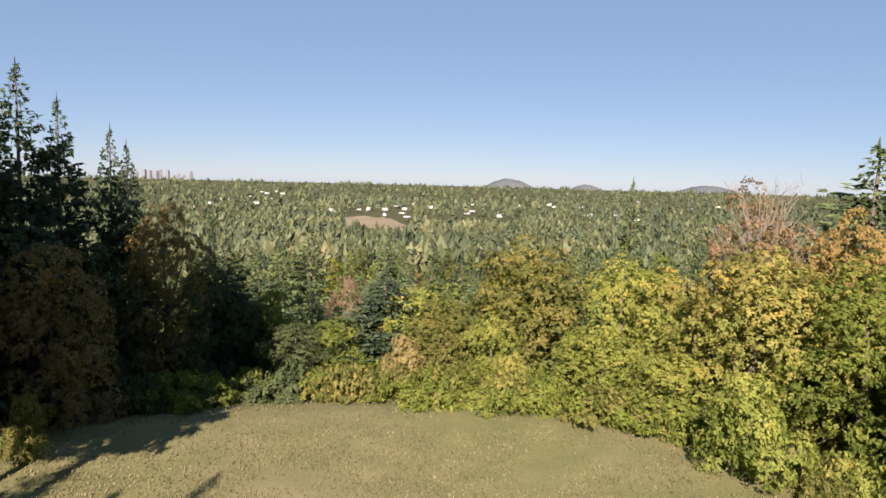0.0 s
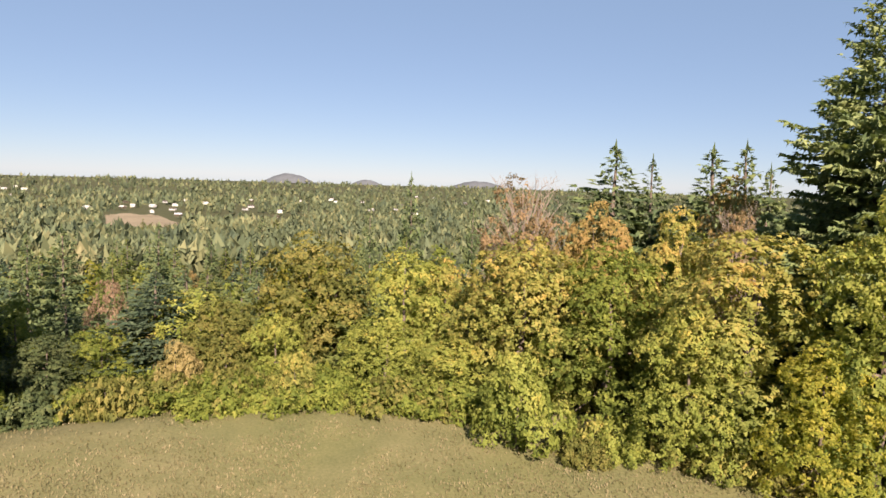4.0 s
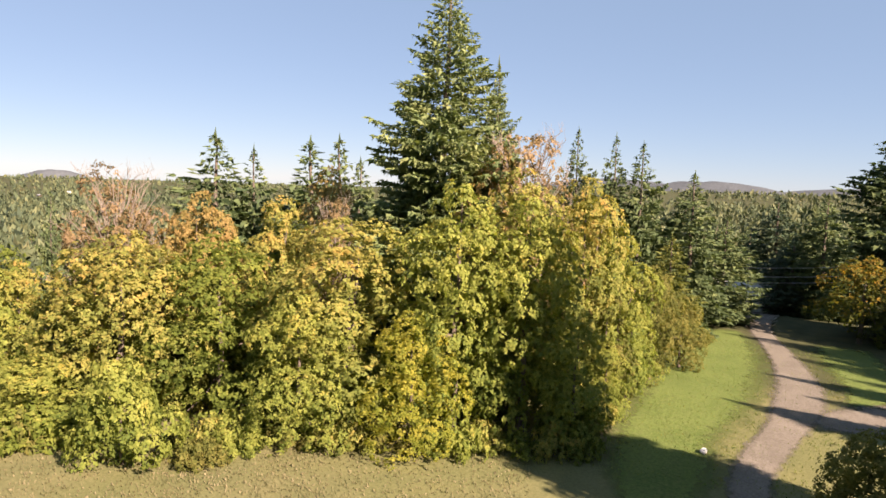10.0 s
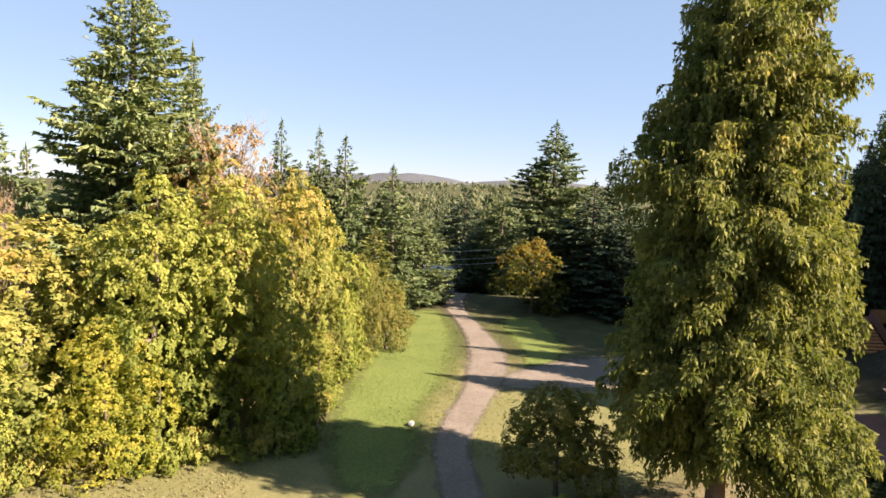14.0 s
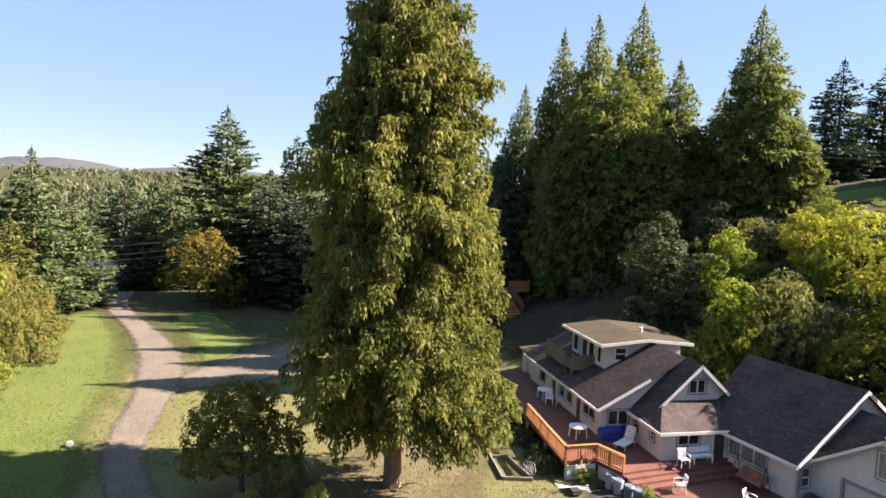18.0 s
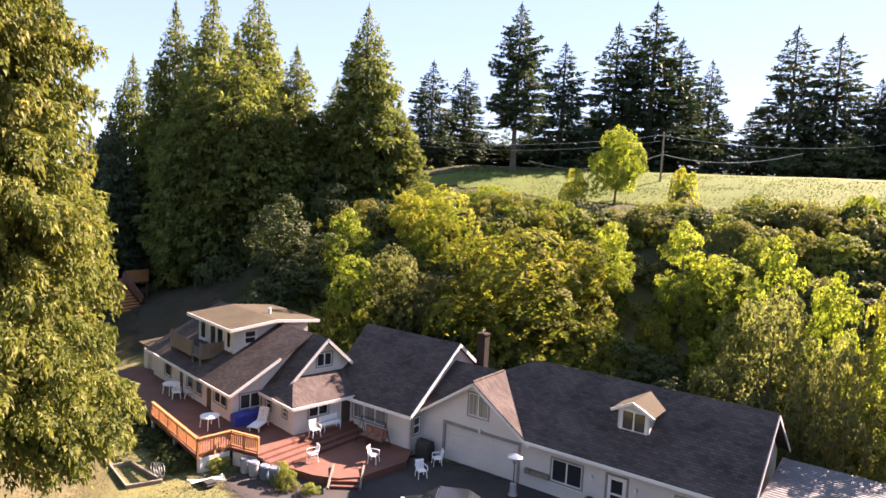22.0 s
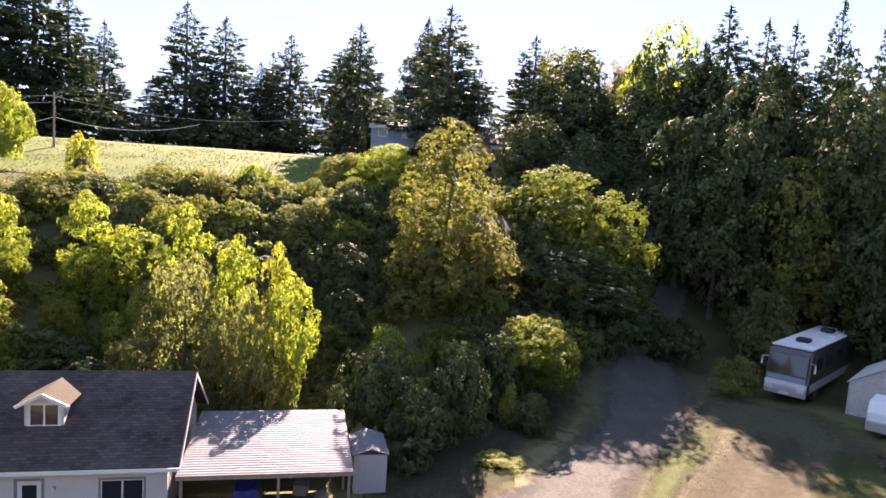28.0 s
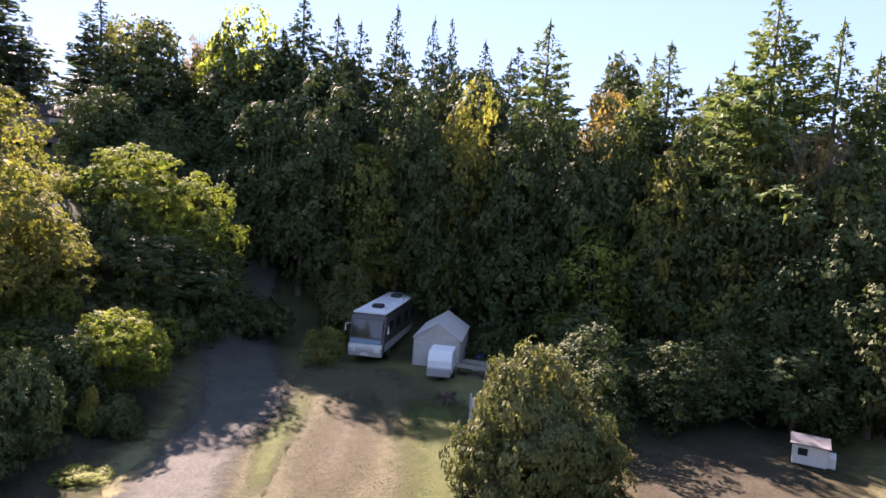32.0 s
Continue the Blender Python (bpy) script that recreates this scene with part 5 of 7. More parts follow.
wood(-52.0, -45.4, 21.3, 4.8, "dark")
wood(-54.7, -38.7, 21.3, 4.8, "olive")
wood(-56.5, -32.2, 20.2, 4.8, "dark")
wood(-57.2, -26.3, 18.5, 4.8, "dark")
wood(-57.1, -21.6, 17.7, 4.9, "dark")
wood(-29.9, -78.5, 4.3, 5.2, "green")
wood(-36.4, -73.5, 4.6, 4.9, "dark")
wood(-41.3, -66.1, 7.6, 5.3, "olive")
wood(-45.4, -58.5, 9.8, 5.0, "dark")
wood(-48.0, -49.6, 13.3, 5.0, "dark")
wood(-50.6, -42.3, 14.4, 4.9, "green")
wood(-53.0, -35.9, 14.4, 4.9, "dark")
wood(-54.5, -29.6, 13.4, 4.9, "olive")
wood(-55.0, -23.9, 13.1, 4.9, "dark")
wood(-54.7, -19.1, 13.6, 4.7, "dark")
# bush by the yard
for x, y, h, r in ((-25.9, -25.2, 8.4, 3.2), (-24.2, -26.4, 7.2, 2.2), (-27.6, -23.9, 6.4, 2.8), (-25.4, -23.4, 5.4, 2.7), (-23.2, -25.4, 4.2, 2.0), (-28.6, -22.6, 4.6, 2.2)):
    bush(x, y, h, r, "sage")
# dark trees added beyond the yard to shade and cover its ground
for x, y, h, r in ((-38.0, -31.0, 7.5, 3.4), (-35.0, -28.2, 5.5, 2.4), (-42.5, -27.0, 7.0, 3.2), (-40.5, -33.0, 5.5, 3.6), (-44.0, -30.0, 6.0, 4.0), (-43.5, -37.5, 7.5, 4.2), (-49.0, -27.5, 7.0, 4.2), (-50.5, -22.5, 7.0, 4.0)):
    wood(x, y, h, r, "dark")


# ---------------------------------------------------------------- thickets and woods
wild = random.Random(11)


def at_bearing(a, d):
    return d * math.sin(radians(a)), d * math.cos(radians(a))


# hedge of brambles along the far side of the meadow
for i in range(70):
    k = wild.random()
    x = -10 + 26 * k
    y = 49.5 - 8.0 * k + wild.uniform(0, 8.5)
    hedge(x, y, wild.uniform(1.6, 3.0), wild.uniform(2.0, 3.0), wild.choice(("green", "olive", "green", "olive")))
for i in range(26):
    k = wild.random()
    hedge(-27 + 17 * k, 42 + 8 * k + wild.uniform(0, 7), wild.uniform(1.4, 2.8), wild.uniform(2.0, 3.0), wild.choice(("dark", "dark", "green")))
for i in range(12):
    hedge(19.5 + wild.uniform(0, 3.5), 31.8 + wild.uniform(0, 4), wild.uniform(0.7, 1.5), wild.uniform(1.1, 1.6), wild.choice(("olive", "grey", "yellowgreen")))
# foot of the maples along the meadow and the lane
for i in range(34):
    k = i / 33
    x, y = 21.5 + 36 * k, 33.5 - 15.5 * sstep(0, 0.42, k) + 4.5 * sstep(0.4, 1, k) + wild.uniform(-0.6, 1.5)
    hedge(x, y, wild.uniform(0.9, 2.0), wild.uniform(1.3, 2.1), wild.choice(("yellowgreen", "gold", "olive", "green")))
# inner trees of the stand between meadow and lane
for i in range(34):
    k = wild.random()
    a, d = 22 + 44 * k, wild.uniform(52, 82)
    x, y = at_bearing(a, d)
    if a > 58 and d < 60:
        continue
    wood(x, y, wild.uniform(11, 16), wild.uniform(3.5, 5), wild.choice(("olive", "gold", "yellowgreen", "green", "brown")))
# brambles on the slope behind the house
for i in range(150):
    a = wild.uniform(124, 192)
    d = wild.uniform(54, 73 if 138 < a < 174 else 79)
    x, y = at_bearing(a, d)
    bramble(x, y, wild.uniform(1.2, 2.6), wild.uniform(1.8, 3.4), wild.choice(("grey", "olive", "grey", "dark", "green")))
for i in range(26):
    a, d = wild.uniform(124, 178), wild.uniform(50, 58)
    x, y = at_bearing(a, d)
    wood(x, y, wild.uniform(3, 5.5), wild.uniform(2.0, 3.0), wild.choice(("dark", "olive", "green", "darkgold")))
for i in range(60):
    a, d = wild.uniform(160, 196), wild.uniform(47, 72)
    x, y = at_bearing(a, d)
    if a > 186 and d < 56:
        continue
    (wood if i % 3 == 0 else bramble)(x, y, wild.uniform(1.6, 4.0), wild.uniform(2.2, 3.4), wild.choice(("dark", "dark", "green", "olive")))
for i in range(46):
    a, d = wild.uniform(122, 168), wild.uniform(45, 53)
    x, y = at_bearing(a, d)
    if d < 49 and a < 128:
        continue
    (bush if i % 2 else bramble)(x, y, wild.uniform(2.0, 4.2), wild.uniform(2.0, 3.0), wild.choice(("dark", "dark", "green", "olive")))
for i in range(54):
    a, d = wild.uniform(126, 176), wild.uniform(51, 70)
    x, y = at_bearing(a, d)
    bush(x, y, wild.uniform(2.6, 5.2) * (1 if d < 62 else 0.7), wild.uniform(1.8, 2.8), wild.choice(("green", "darkgold", "grey", "olive", "lime", "green")))
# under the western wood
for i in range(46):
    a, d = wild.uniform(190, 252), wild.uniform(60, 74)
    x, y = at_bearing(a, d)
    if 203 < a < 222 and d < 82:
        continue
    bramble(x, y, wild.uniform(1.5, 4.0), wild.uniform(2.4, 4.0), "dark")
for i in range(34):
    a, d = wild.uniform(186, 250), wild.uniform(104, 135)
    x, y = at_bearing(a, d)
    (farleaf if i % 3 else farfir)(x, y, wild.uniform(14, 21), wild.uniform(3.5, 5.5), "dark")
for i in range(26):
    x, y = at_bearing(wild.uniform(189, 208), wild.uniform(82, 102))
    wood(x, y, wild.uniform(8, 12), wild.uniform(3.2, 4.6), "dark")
# the wood goes on, out of view, round the west side of the meadow
for i in range(22):
    a = wild.uniform(263, 321)
    x, y = at_bearing(a, wild.uniform(46, 80))
    (farfir if i % 2 else farleaf)(x, y, wild.uniform(18, 28), wild.uniform(3.0, 5.0), "dark")
# unseen tall conifers, placed to shade the left trees and meadow edge
for x, y, h in ((-31.0, 36.5, 30), (-33.0, 30.0, 31), (-35.0, 36.0, 30), (-31.5, 23.0, 32), (-36.5, 26.0, 32)):
    fir(x, y, h, 2.8, "dark")
for x, y, h in ((-28.0, 22.0, 36), (-25.8, 24.0, 38), (-23.6, 24.5, 40), (-21.2, 20.5, 42), (-30.5, 29.0, 36)):
    pine(x, y, h, 2.7, "dark")
# unseen firs that only throw shadow fingers across the near meadow
for x, y, h in ((-23.5, 4.0, 21.5), (-15.5, 2.0, 21.0), (-20.0, -1.5, 22.0)):
    fir(x, y, h, 2.3, "dark")
# cedars behind the great one, whose shade falls on lawn and turning place
for x, y, h in ((51.0, -9.5, 15.5), (57.0, -9.0, 12), (61.0, -14.5, 18)):
    cedar(x, y, h, 2.8, "mid")
# undergrowth at the foot of the cedars, their shade put into its dark leaves
for i in range(40):
    x, y = at_bearing(wild.uniform(116, 132), wild.uniform(56, 84))
    if x < 57 and y > -31:
        continue
    (wood if i % 2 else bramble)(x, y, wild.uniform(3, 8) if i % 2 else 2.5, wild.uniform(2.4, 4), "dark")
# low trees closing the skyline of the hill
for i in range(44):
    a, d = wild.uniform(112, 196), wild.uniform(150, 200)
    x, y = at_bearing(a, d)
    farfir(x, y, wild.uniform(7, 12), wild.uniform(2.6, 4.2), wild.choice(("dark", "grey", "green")))
for i in range(46):
    x, y = at_bearing(wild.uniform(116, 184), wild.uniform(140, 172))
    farleaf(x, y, wild.uniform(4.5, 8.5), wild.uniform(3.5, 5.5), "dark")
# behind the lane
for i in range(46):
    a, d = wild.uniform(66, 112), wild.uniform(112, 210)
    if 74 < a < 80 and d < 125:
        continue
    x, y = at_bearing(a, d)
    (farfir if i % 3 else farleaf)(x, y, wild.uniform(11, 19), wild.uniform(3, 4.6), wild.choice(("dark", "green", "olive", "dark")) if i % 3 else "dark")
# woods in the valley
for i in range(520):
    a, d = wild.uniform(-40, 50), 62 + 560 * wild.random() ** 1.3
    if i < 150:
        a, d = wild.uniform(-26, 12), wild.uniform(80, 270)
    x, y = at_bearing(a, d)
    if 425 > d > 280 and 1.6 < a < 7.0:
        continue
    key = wild.choice(("green", "olive", "yellowgreen", "brown", "grey", "darkgold", "green"))
    if wild.random() < 0.58:
        (fir if d < 130 else farfir)(x, y, wild.uniform(15, 24) * (0.72 if d < 125 else 1), wild.uniform(2.6, 3.8), wild.choice(("green", "mid", "green", "dark", "mid")))
    else:
        (wood if d < 130 else farleaf)(x, y, wild.uniform(9, 16), wild.uniform(3.4, 5.4), key)


FAR = foliage("distant_woodland", ((0.12, (0.040, 0.060, 0.036)), (0.45, (0.080, 0.104, 0.050)), (0.7, (0.145, 0.152, 0.066)), (0.9, (0.205, 0.185, 0.092))), 0.1, muted=0.12, patches=0.014)


hamlet = random.Random(21)
HAMLET = []
for cluster in ((-19, 1500, 6), (-14, 2100, 7), (-7, 1250, 6), (-3.5, 1080, 4), (1, 1500, 5), (4, 980, 3), (9, 1700, 5), (14, 1350, 4), (19, 2000, 4)):
    for i in range(cluster[2]):
        HAMLET.append((cluster[0] + hamlet.gauss(0, 2.0), cluster[1] * hamlet.uniform(0.82, 1.25)))


def distant_woods():
    """Thousands of far tree crowns, each a few ragged leaves, over the valley and the ridges."""
    rng = np.random.default_rng(3)
    c, u, v = [], [], []
    for i in range(30000):
        a = rng.uniform(-40, 100)
        d = 280 * (4650 / 280) ** rng.random() ** 1.05
        x, y = d * math.sin(radians(a)), d * math.cos(radians(a))
        if noise.noise((x * 0.004, y * 0.004, 0.5)) < -0.3 + 0.1 * rng.random():
            continue
        if -8.6 < a < -2.6 and 520 < d < 1110:
            continue
        if 1.6 < a < 7.0 and 300 < d < 425:
            continue
        if any(abs(a - p) * d < 1000 and q - 170 < d < q + 15 for p, q in HAMLET):
            continue
        g, h = ground(x, y), rng.uniform(9, 21)
        pointed = rng.random() < 0.5
        w = h * (rng.uniform(0.14, 0.2) if pointed else rng.uniform(0.26, 0.38)) * (1 + d / 5000)
        n = 24 if d < 700 else 14 if d < 1300 else 6
        k = (np.arange(n) + rng.random(n)) / n
        t = rng.uniform(0, math.tau, n)
        rad = w * ((1.05 - k) if pointed else np.sqrt(np.maximum(0.05, 1 - (1.6 * k - 0.6) ** 2))) * rng.uniform(0.4, 1.0, n)
        out = np.stack((np.cos(t), np.sin(t), 0.2 + 0 * t), 1)
        side = np.stack((-np.sin(t), np.cos(t), rng.normal(size=n) * 0.3), 1)
        big = (w * rng.uniform(0.4, 0.75, n) * (16 / n) ** 0.5)[:, None]
        c.append(np.array((x, y, g)) + out * rad[:, None] + np.stack((0 * k, 0 * k, h * (0.1 + 0.8 * k)), 1))
        u.append(side * big * 0.6)
        v.append((np.array((0, 0, 1.0)) - out * (0.35 if pointed else -0.5) + rng.normal(size=(n, 3)) * 0.3) * big * (1.0 if pointed else 0.7))
    ob = new("distant_woods", sprays("distant_woods", np.vstack(c), np.vstack(u), np.vstack(v), FAR))
    return tagged(ob, "hazy far woods across the wide valley", "woods", kind="stuff")


distant_woods()


# ---------------------------------------------------------------- far hills
def far_hill(a, d, half_deg, h, base):
    bm = bmesh.new()
    n, m = 40, 8
    wide = d * math.tan(radians(half_deg))
    grid = []
    for i in range(n + 1):
        row = []
        for j in range(m + 1):
            s, t = 2 * i / n - 1, 2 * j / m - 1
            z = h * (1 - s * s) ** 1.3 * (1 - t * t) ** 0.8 * (1 + 0.12 * noise.noise((s * 5, t * 3, a)))
            row.append(bm.verts.new((s * wide, t * wide * 0.4, z)))
        grid.append(row)
    for i in range(n):
        for j in range(m):
            bm.faces.new((grid[i][j], grid[i + 1][j], grid[i + 1][j + 1], grid[i][j + 1]))
    ob = new("distant_hill", mesh_of("distant_hill", bm, FAR_HILL))
    x, y = at_bearing(a, d)
    ob.matrix_world = pose(x, y, base, 0, 0, -a)
    return tagged(ob, "low wooded hill on the hazy horizon", "hill", kind="structure")


# distance haze is put into the blue-grey hill colour
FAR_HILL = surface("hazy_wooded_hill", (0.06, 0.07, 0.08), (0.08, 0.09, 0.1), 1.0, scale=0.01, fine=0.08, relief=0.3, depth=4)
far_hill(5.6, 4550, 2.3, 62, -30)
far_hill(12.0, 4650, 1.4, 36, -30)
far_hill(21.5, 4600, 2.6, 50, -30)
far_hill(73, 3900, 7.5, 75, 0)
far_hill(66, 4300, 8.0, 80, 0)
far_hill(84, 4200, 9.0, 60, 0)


# ---------------------------------------------------------------- roads, lawns and fields laid on the land
def soften(mat, start, width=0.35):
    """Lets the rim of a patch thin out into the ground round it, unevenly."""
    nt = mat.node_tree
    out = nt.nodes["Material Output"]
    src = out.inputs[0].links[0].from_socket
    at = nt.nodes.new("ShaderNodeAttribute")
    at.attribute_name = "rim"
    n = noise_tex(nt, coords(nt), 1.3, 8, 0.75)
    add = nt.nodes.new("ShaderNodeMath")
    add.operation = "MULTIPLY_ADD"
    nt.links.new(n, add.inputs[0])
    add.inputs[1].default_value = 0.9
    nt.links.new(at.outputs["Fac"], add.inputs[2])
    mr = nt.nodes.new("ShaderNodeMapRange")
    mr.inputs["From Min"].default_value, mr.inputs["From Max"].default_value = start + 0.45 - 0.1, start + 0.45 + width
    nt.links.new(add.outputs[0], mr.inputs["Value"])
    clear, mx = nt.nodes.new("ShaderNodeBsdfTransparent"), nt.nodes.new("ShaderNodeMixShader")
    nt.links.new(mr.outputs[0], mx.inputs[0])
    nt.links.new(src, mx.inputs[1])
    nt.links.new(clear.outputs[0], mx.inputs[2])
    nt.links.new(mx.outputs[0], out.inputs[0])


def ribbon(name, pts, mat, label, category, lift=0.03, rag=0.25, cross=9):
    """A strip along points (x, y, half-width) that lies on the land."""
    line = []
    for i in range(len(pts) - 1):
        p0, p1, p2, p3 = (Vector(pts[min(max(i + k, 0), len(pts) - 1)]) for k in (-1, 0, 1, 2))
        steps = max(2, int((p2.xy - p1.xy).length / 0.8))
        for s in range(steps):
            t = s / steps
            line.append(0.5 * (2 * p1 + (p2 - p0) * t + (2 * p0 - 5 * p1 + 4 * p2 - p3) * t * t + (3 * p1 - p0 - 3 * p2 + p3) * t ** 3))
    line.append(Vector(pts[-1]))
    co, fa = [], []
    for i, p in enumerate(line):
        d = (line[min(i + 1, len(line) - 1)] - line[max(i - 1, 0)]).xy.normalized()
        n = Vector((-d.y, d.x))
        for j in range(cross):
            s = 2 * j / (cross - 1) - 1
            w = p.z * s
            if abs(s) > 0.99:
                w += s * rag * noise.noise((p.x * 0.9, p.y * 0.9, s * 4)) * 2
            x, y = p.x + n.x * w, p.y + n.y * w
            co.append((x, y, ground(x, y) + lift - (0.03 if abs(s) > 0.99 else 0)))
    for i in range(len(line) - 1):
        for j in range(cross - 1):
            a = i * cross + j
            fa.append((a, a + 1, a + cross + 1, a + cross))
    me = bpy.data.meshes.new(name)
    me.from_pydata(co, [], fa)
    me.shade_smooth()
    rim = me.attributes.new("rim", "FLOAT", "POINT")
    ends = len(line) - 1
    rim.data.foreach_set("value", [max(abs(2 * j / (cross - 1) - 1), 1 - min(i, ends - i) / 6) for i in range(len(line)) for j in range(cross)])
    me.materials.append(mat)
    return tagged(new(name, me), label, category, kind="structure")


GRAVEL = earth("pale_gravel", (0.115, 0.10, 0.083), (0.19, 0.166, 0.138), (0.08, 0.075, 0.05), 0.35, 7, flecks=0.4)
ASPHALT = surface("dark_asphalt", (0.034, 0.03, 0.03), (0.062, 0.056, 0.055), 0.9, scale=0.5, fine=20, relief=0.4)
LAWN = earth("mown_lawn", (0.062, 0.097, 0.024), (0.116, 0.154, 0.044), (0.135, 0.128, 0.06), 0.22, 6, flecks=0.45)
HILL_LAWN = earth("sunny_hill_grass", (0.050, 0.086, 0.018), (0.10, 0.138, 0.032), (0.12, 0.125, 0.05), 0.15, 5, flecks=0.4)
DRY = earth("dry_straw_grass", (0.100, 0.090, 0.048), (0.158, 0.138, 0.080), (0.056, 0.060, 0.025), 0.9, 6, flecks=0.8)
FIELD = surface("pale_stubble_field", (0.15, 0.125, 0.085), (0.22, 0.185, 0.125), 1.0, scale=0.02, fine=0.4)
YARD = earth("worn_yard_grass", (0.056, 0.054, 0.030), (0.092, 0.085, 0.052), (0.034, 0.040, 0.017), 0.9, 6, flecks=0.8)
DUST = earth("bare_brown_earth", (0.054, 0.048, 0.032), (0.088, 0.077, 0.053), (0.036, 0.038, 0.019), 1.1, 6, flecks=0.75)
TRACK = earth("trodden_gravel_earth", (0.050, 0.050, 0.045), (0.094, 0.092, 0.081), (0.075, 0.078, 0.045), 0.5, 7, flecks=0.5)
soften(TRACK, 0.6, 0.4)
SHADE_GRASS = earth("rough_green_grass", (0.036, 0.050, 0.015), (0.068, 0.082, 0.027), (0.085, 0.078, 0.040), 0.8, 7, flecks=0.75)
soften(SHADE_GRASS, 0.3, 0.6)
soften(GRAVEL, 0.72, 0.3)
soften(ASPHALT, 0.85, 0.12)
soften(LAWN, 0.6, 0.35)
soften(DRY, 0.5, 0.45)
soften(YARD, 0.5, 0.45)
soften(DUST, 0.05, 0.8)

ribbon("lawn_strip", ((30.5, 10.8, 1.2), (34.5, 12.2, 3.0), (38, 13.2, 3.8), (44, 15, 4.2), (52, 16, 5.4), (60, 17.4, 5.6), (68, 19, 5.2), (76, 20.5, 3.4), (82, 21.6, 1.2)), LAWN, "mown green lawn beside the gravel lane", "lawn", 0.05)
ribbon("lawn_far", ((58, 6.0, 0.6), (64, 5.2, 2.6), (70, 6.5, 3.6), (76, 8.5, 3.6), (82, 10, 2.6)), LAWN, "half-dry lawn inside the bend of the lane", "lawn", 0.05)
ribbon("dry_verge", ((39, 18.2, 1.2), (46, 20.4, 1.6), (54, 21.6, 1.4), (58, 22, 0.5)), DRY, "strip of straw-coloured grass below the trees", "grass", 0.06)
ribbon("lane", ((24, 3.0, 1.4), (28, 4.6, 1.4), (32.2, 6.3, 1.35), (37.8, 8.2, 1.35), (42, 8.8, 1.4), (50, 8.9, 1.6), (56, 9.3, 2.2), (63, 10.6, 2.0), (70, 13, 1.6), (76, 15.4, 1.4), (83, 18.2, 1.5), (91, 20.4, 2.0), (104, 22.5, 2.4)), GRAVEL, "pale gravel lane winding across the grass", "lane", 0.08)
ribbon("gravel_yard", ((52, 8.0, 1.2), (55, 5, 3.4), (58, 1, 5.0), (62, -4, 5.5), (64, -10, 5.0), (64, -16, 3.0)), GRAVEL, "broad gravel turning place in the shade of the cedar", "yard", 0.07)
ribbon("driveway", ((32, -16.2, 1.2), (29.5, -18.5, 3.4), (27, -21.0, 5.4), (23, -22.4, 6.6), (18, -23.4, 7.2), (11, -24.8, 7.2), (4, -27.0, 6.2), (-4, -29.0, 3.6), (-9.5, -34, 2.6)), ASPHALT, "dark asphalt driveway in front of the garage", "driveway", 0.06)
ribbon("track", ((-6.5, -29.5, 2.6), (-9.5, -34, 3.0), (-12.5, -39, 3.0), (-17, -45, 4.0), (-20.5, -54, 4.6), (-24, -63, 3.6), (-29, -72, 2.6), (-37, -86, 2.0)), TRACK, "rough gravel track running into the shaded wood", "track", 0.085)
# leaf litter, its colour darkened to stand for tree shade
SHADE_LITTER = earth("dark_leaf_litter", (0.022, 0.019, 0.013), (0.056, 0.048, 0.033), (0.035, 0.04, 0.018), 0.5, 5, flecks=0.6)
soften(SHADE_LITTER, 0.45, 0.5)
ribbon("forest_floor", ((-27, -9, 4), (-34, -17, 9), (-43.5, -26, 14), (-50, -36, 13), (-54, -48, 10), (-56, -58, 5)), SHADE_LITTER, "leaf litter coloured dark for the shade of the wood", "forest floor", 0.035, 1.5)
ribbon("shaded_earth", ((0, -30.5, 3), (-2.5, -35, 5), (-3.5, -40, 5), (-9, -47, 4.5), (-12, -56, 6), (-16, -66, 7), (-22, -76, 7), (-28, -84, 5)), SHADE_LITTER, "earth coloured dark for the shade beside the track", "earth", 0.035, 1.5)
ribbon("upper_yard", ((52, -22, 4), (58, -25, 8), (66, -29, 10), (75, -33, 9), (82, -37, 4)), SHADE_LITTER, "leaf-strewn earth between house and cedars, coloured dark for shade", "earth", 0.035, 1.0)
ribbon("worn_yard", ((-9, -20, 5), (-15, -28, 10), (-20.5, -37, 12), (-26, -45.5, 10), (-30, -52, 4)), YARD, "worn straw-coloured grass of the yard", "grass", 0.03, 1.2)
ribbon("cedar_ground", ((24, 3, 2), (30, -2, 5), (35, -7, 5.5), (40, -10, 3.5), (44, -11.5, 1.5)), DRY, "thin dry grass and needles under the cedar", "grass", 0.03, 1.2)
ribbon("earth_patch", ((-14.5, -28, 1.5), (-17.5, -32.5, 3.2), (-21, -37, 3.4), (-24.5, -41.5, 2.6), (-27, -45, 1.0)), DUST, "bare worn earth in the dry grass", "earth", 0.05, 0.8)
ribbon("pale_field", ((-150, 930, 40), (-105, 940, 150), (-60, 950, 110)), FIELD, "pale harvested field far down in the valley", "field", 1.5, 4)
ribbon("small_field", ((16, 410, 6), (30, 408, 14), (46, 405, 8)), FIELD, "small pale clearing between the valley trees", "field", 0.6, 2)
ribbon("hill_lawn", ((70, -62, 2), (56, -72, 8), (40, -86, 14), (22, -93, 17), (8, -94, 14), (-4, -93, 8)), HILL_LAWN, "sunlit grass slope on top of the hill", "lawn", 0.12, 1.0)
ribbon("shore_grass", ((-17, -23, 1.5), (-22.5, -28, 3.6), (-27, -34.5, 4.2), (-31, -41, 2.4)), SHADE_GRASS, "thin green grass between yard and bush", "grass", 0.045, 0.8)
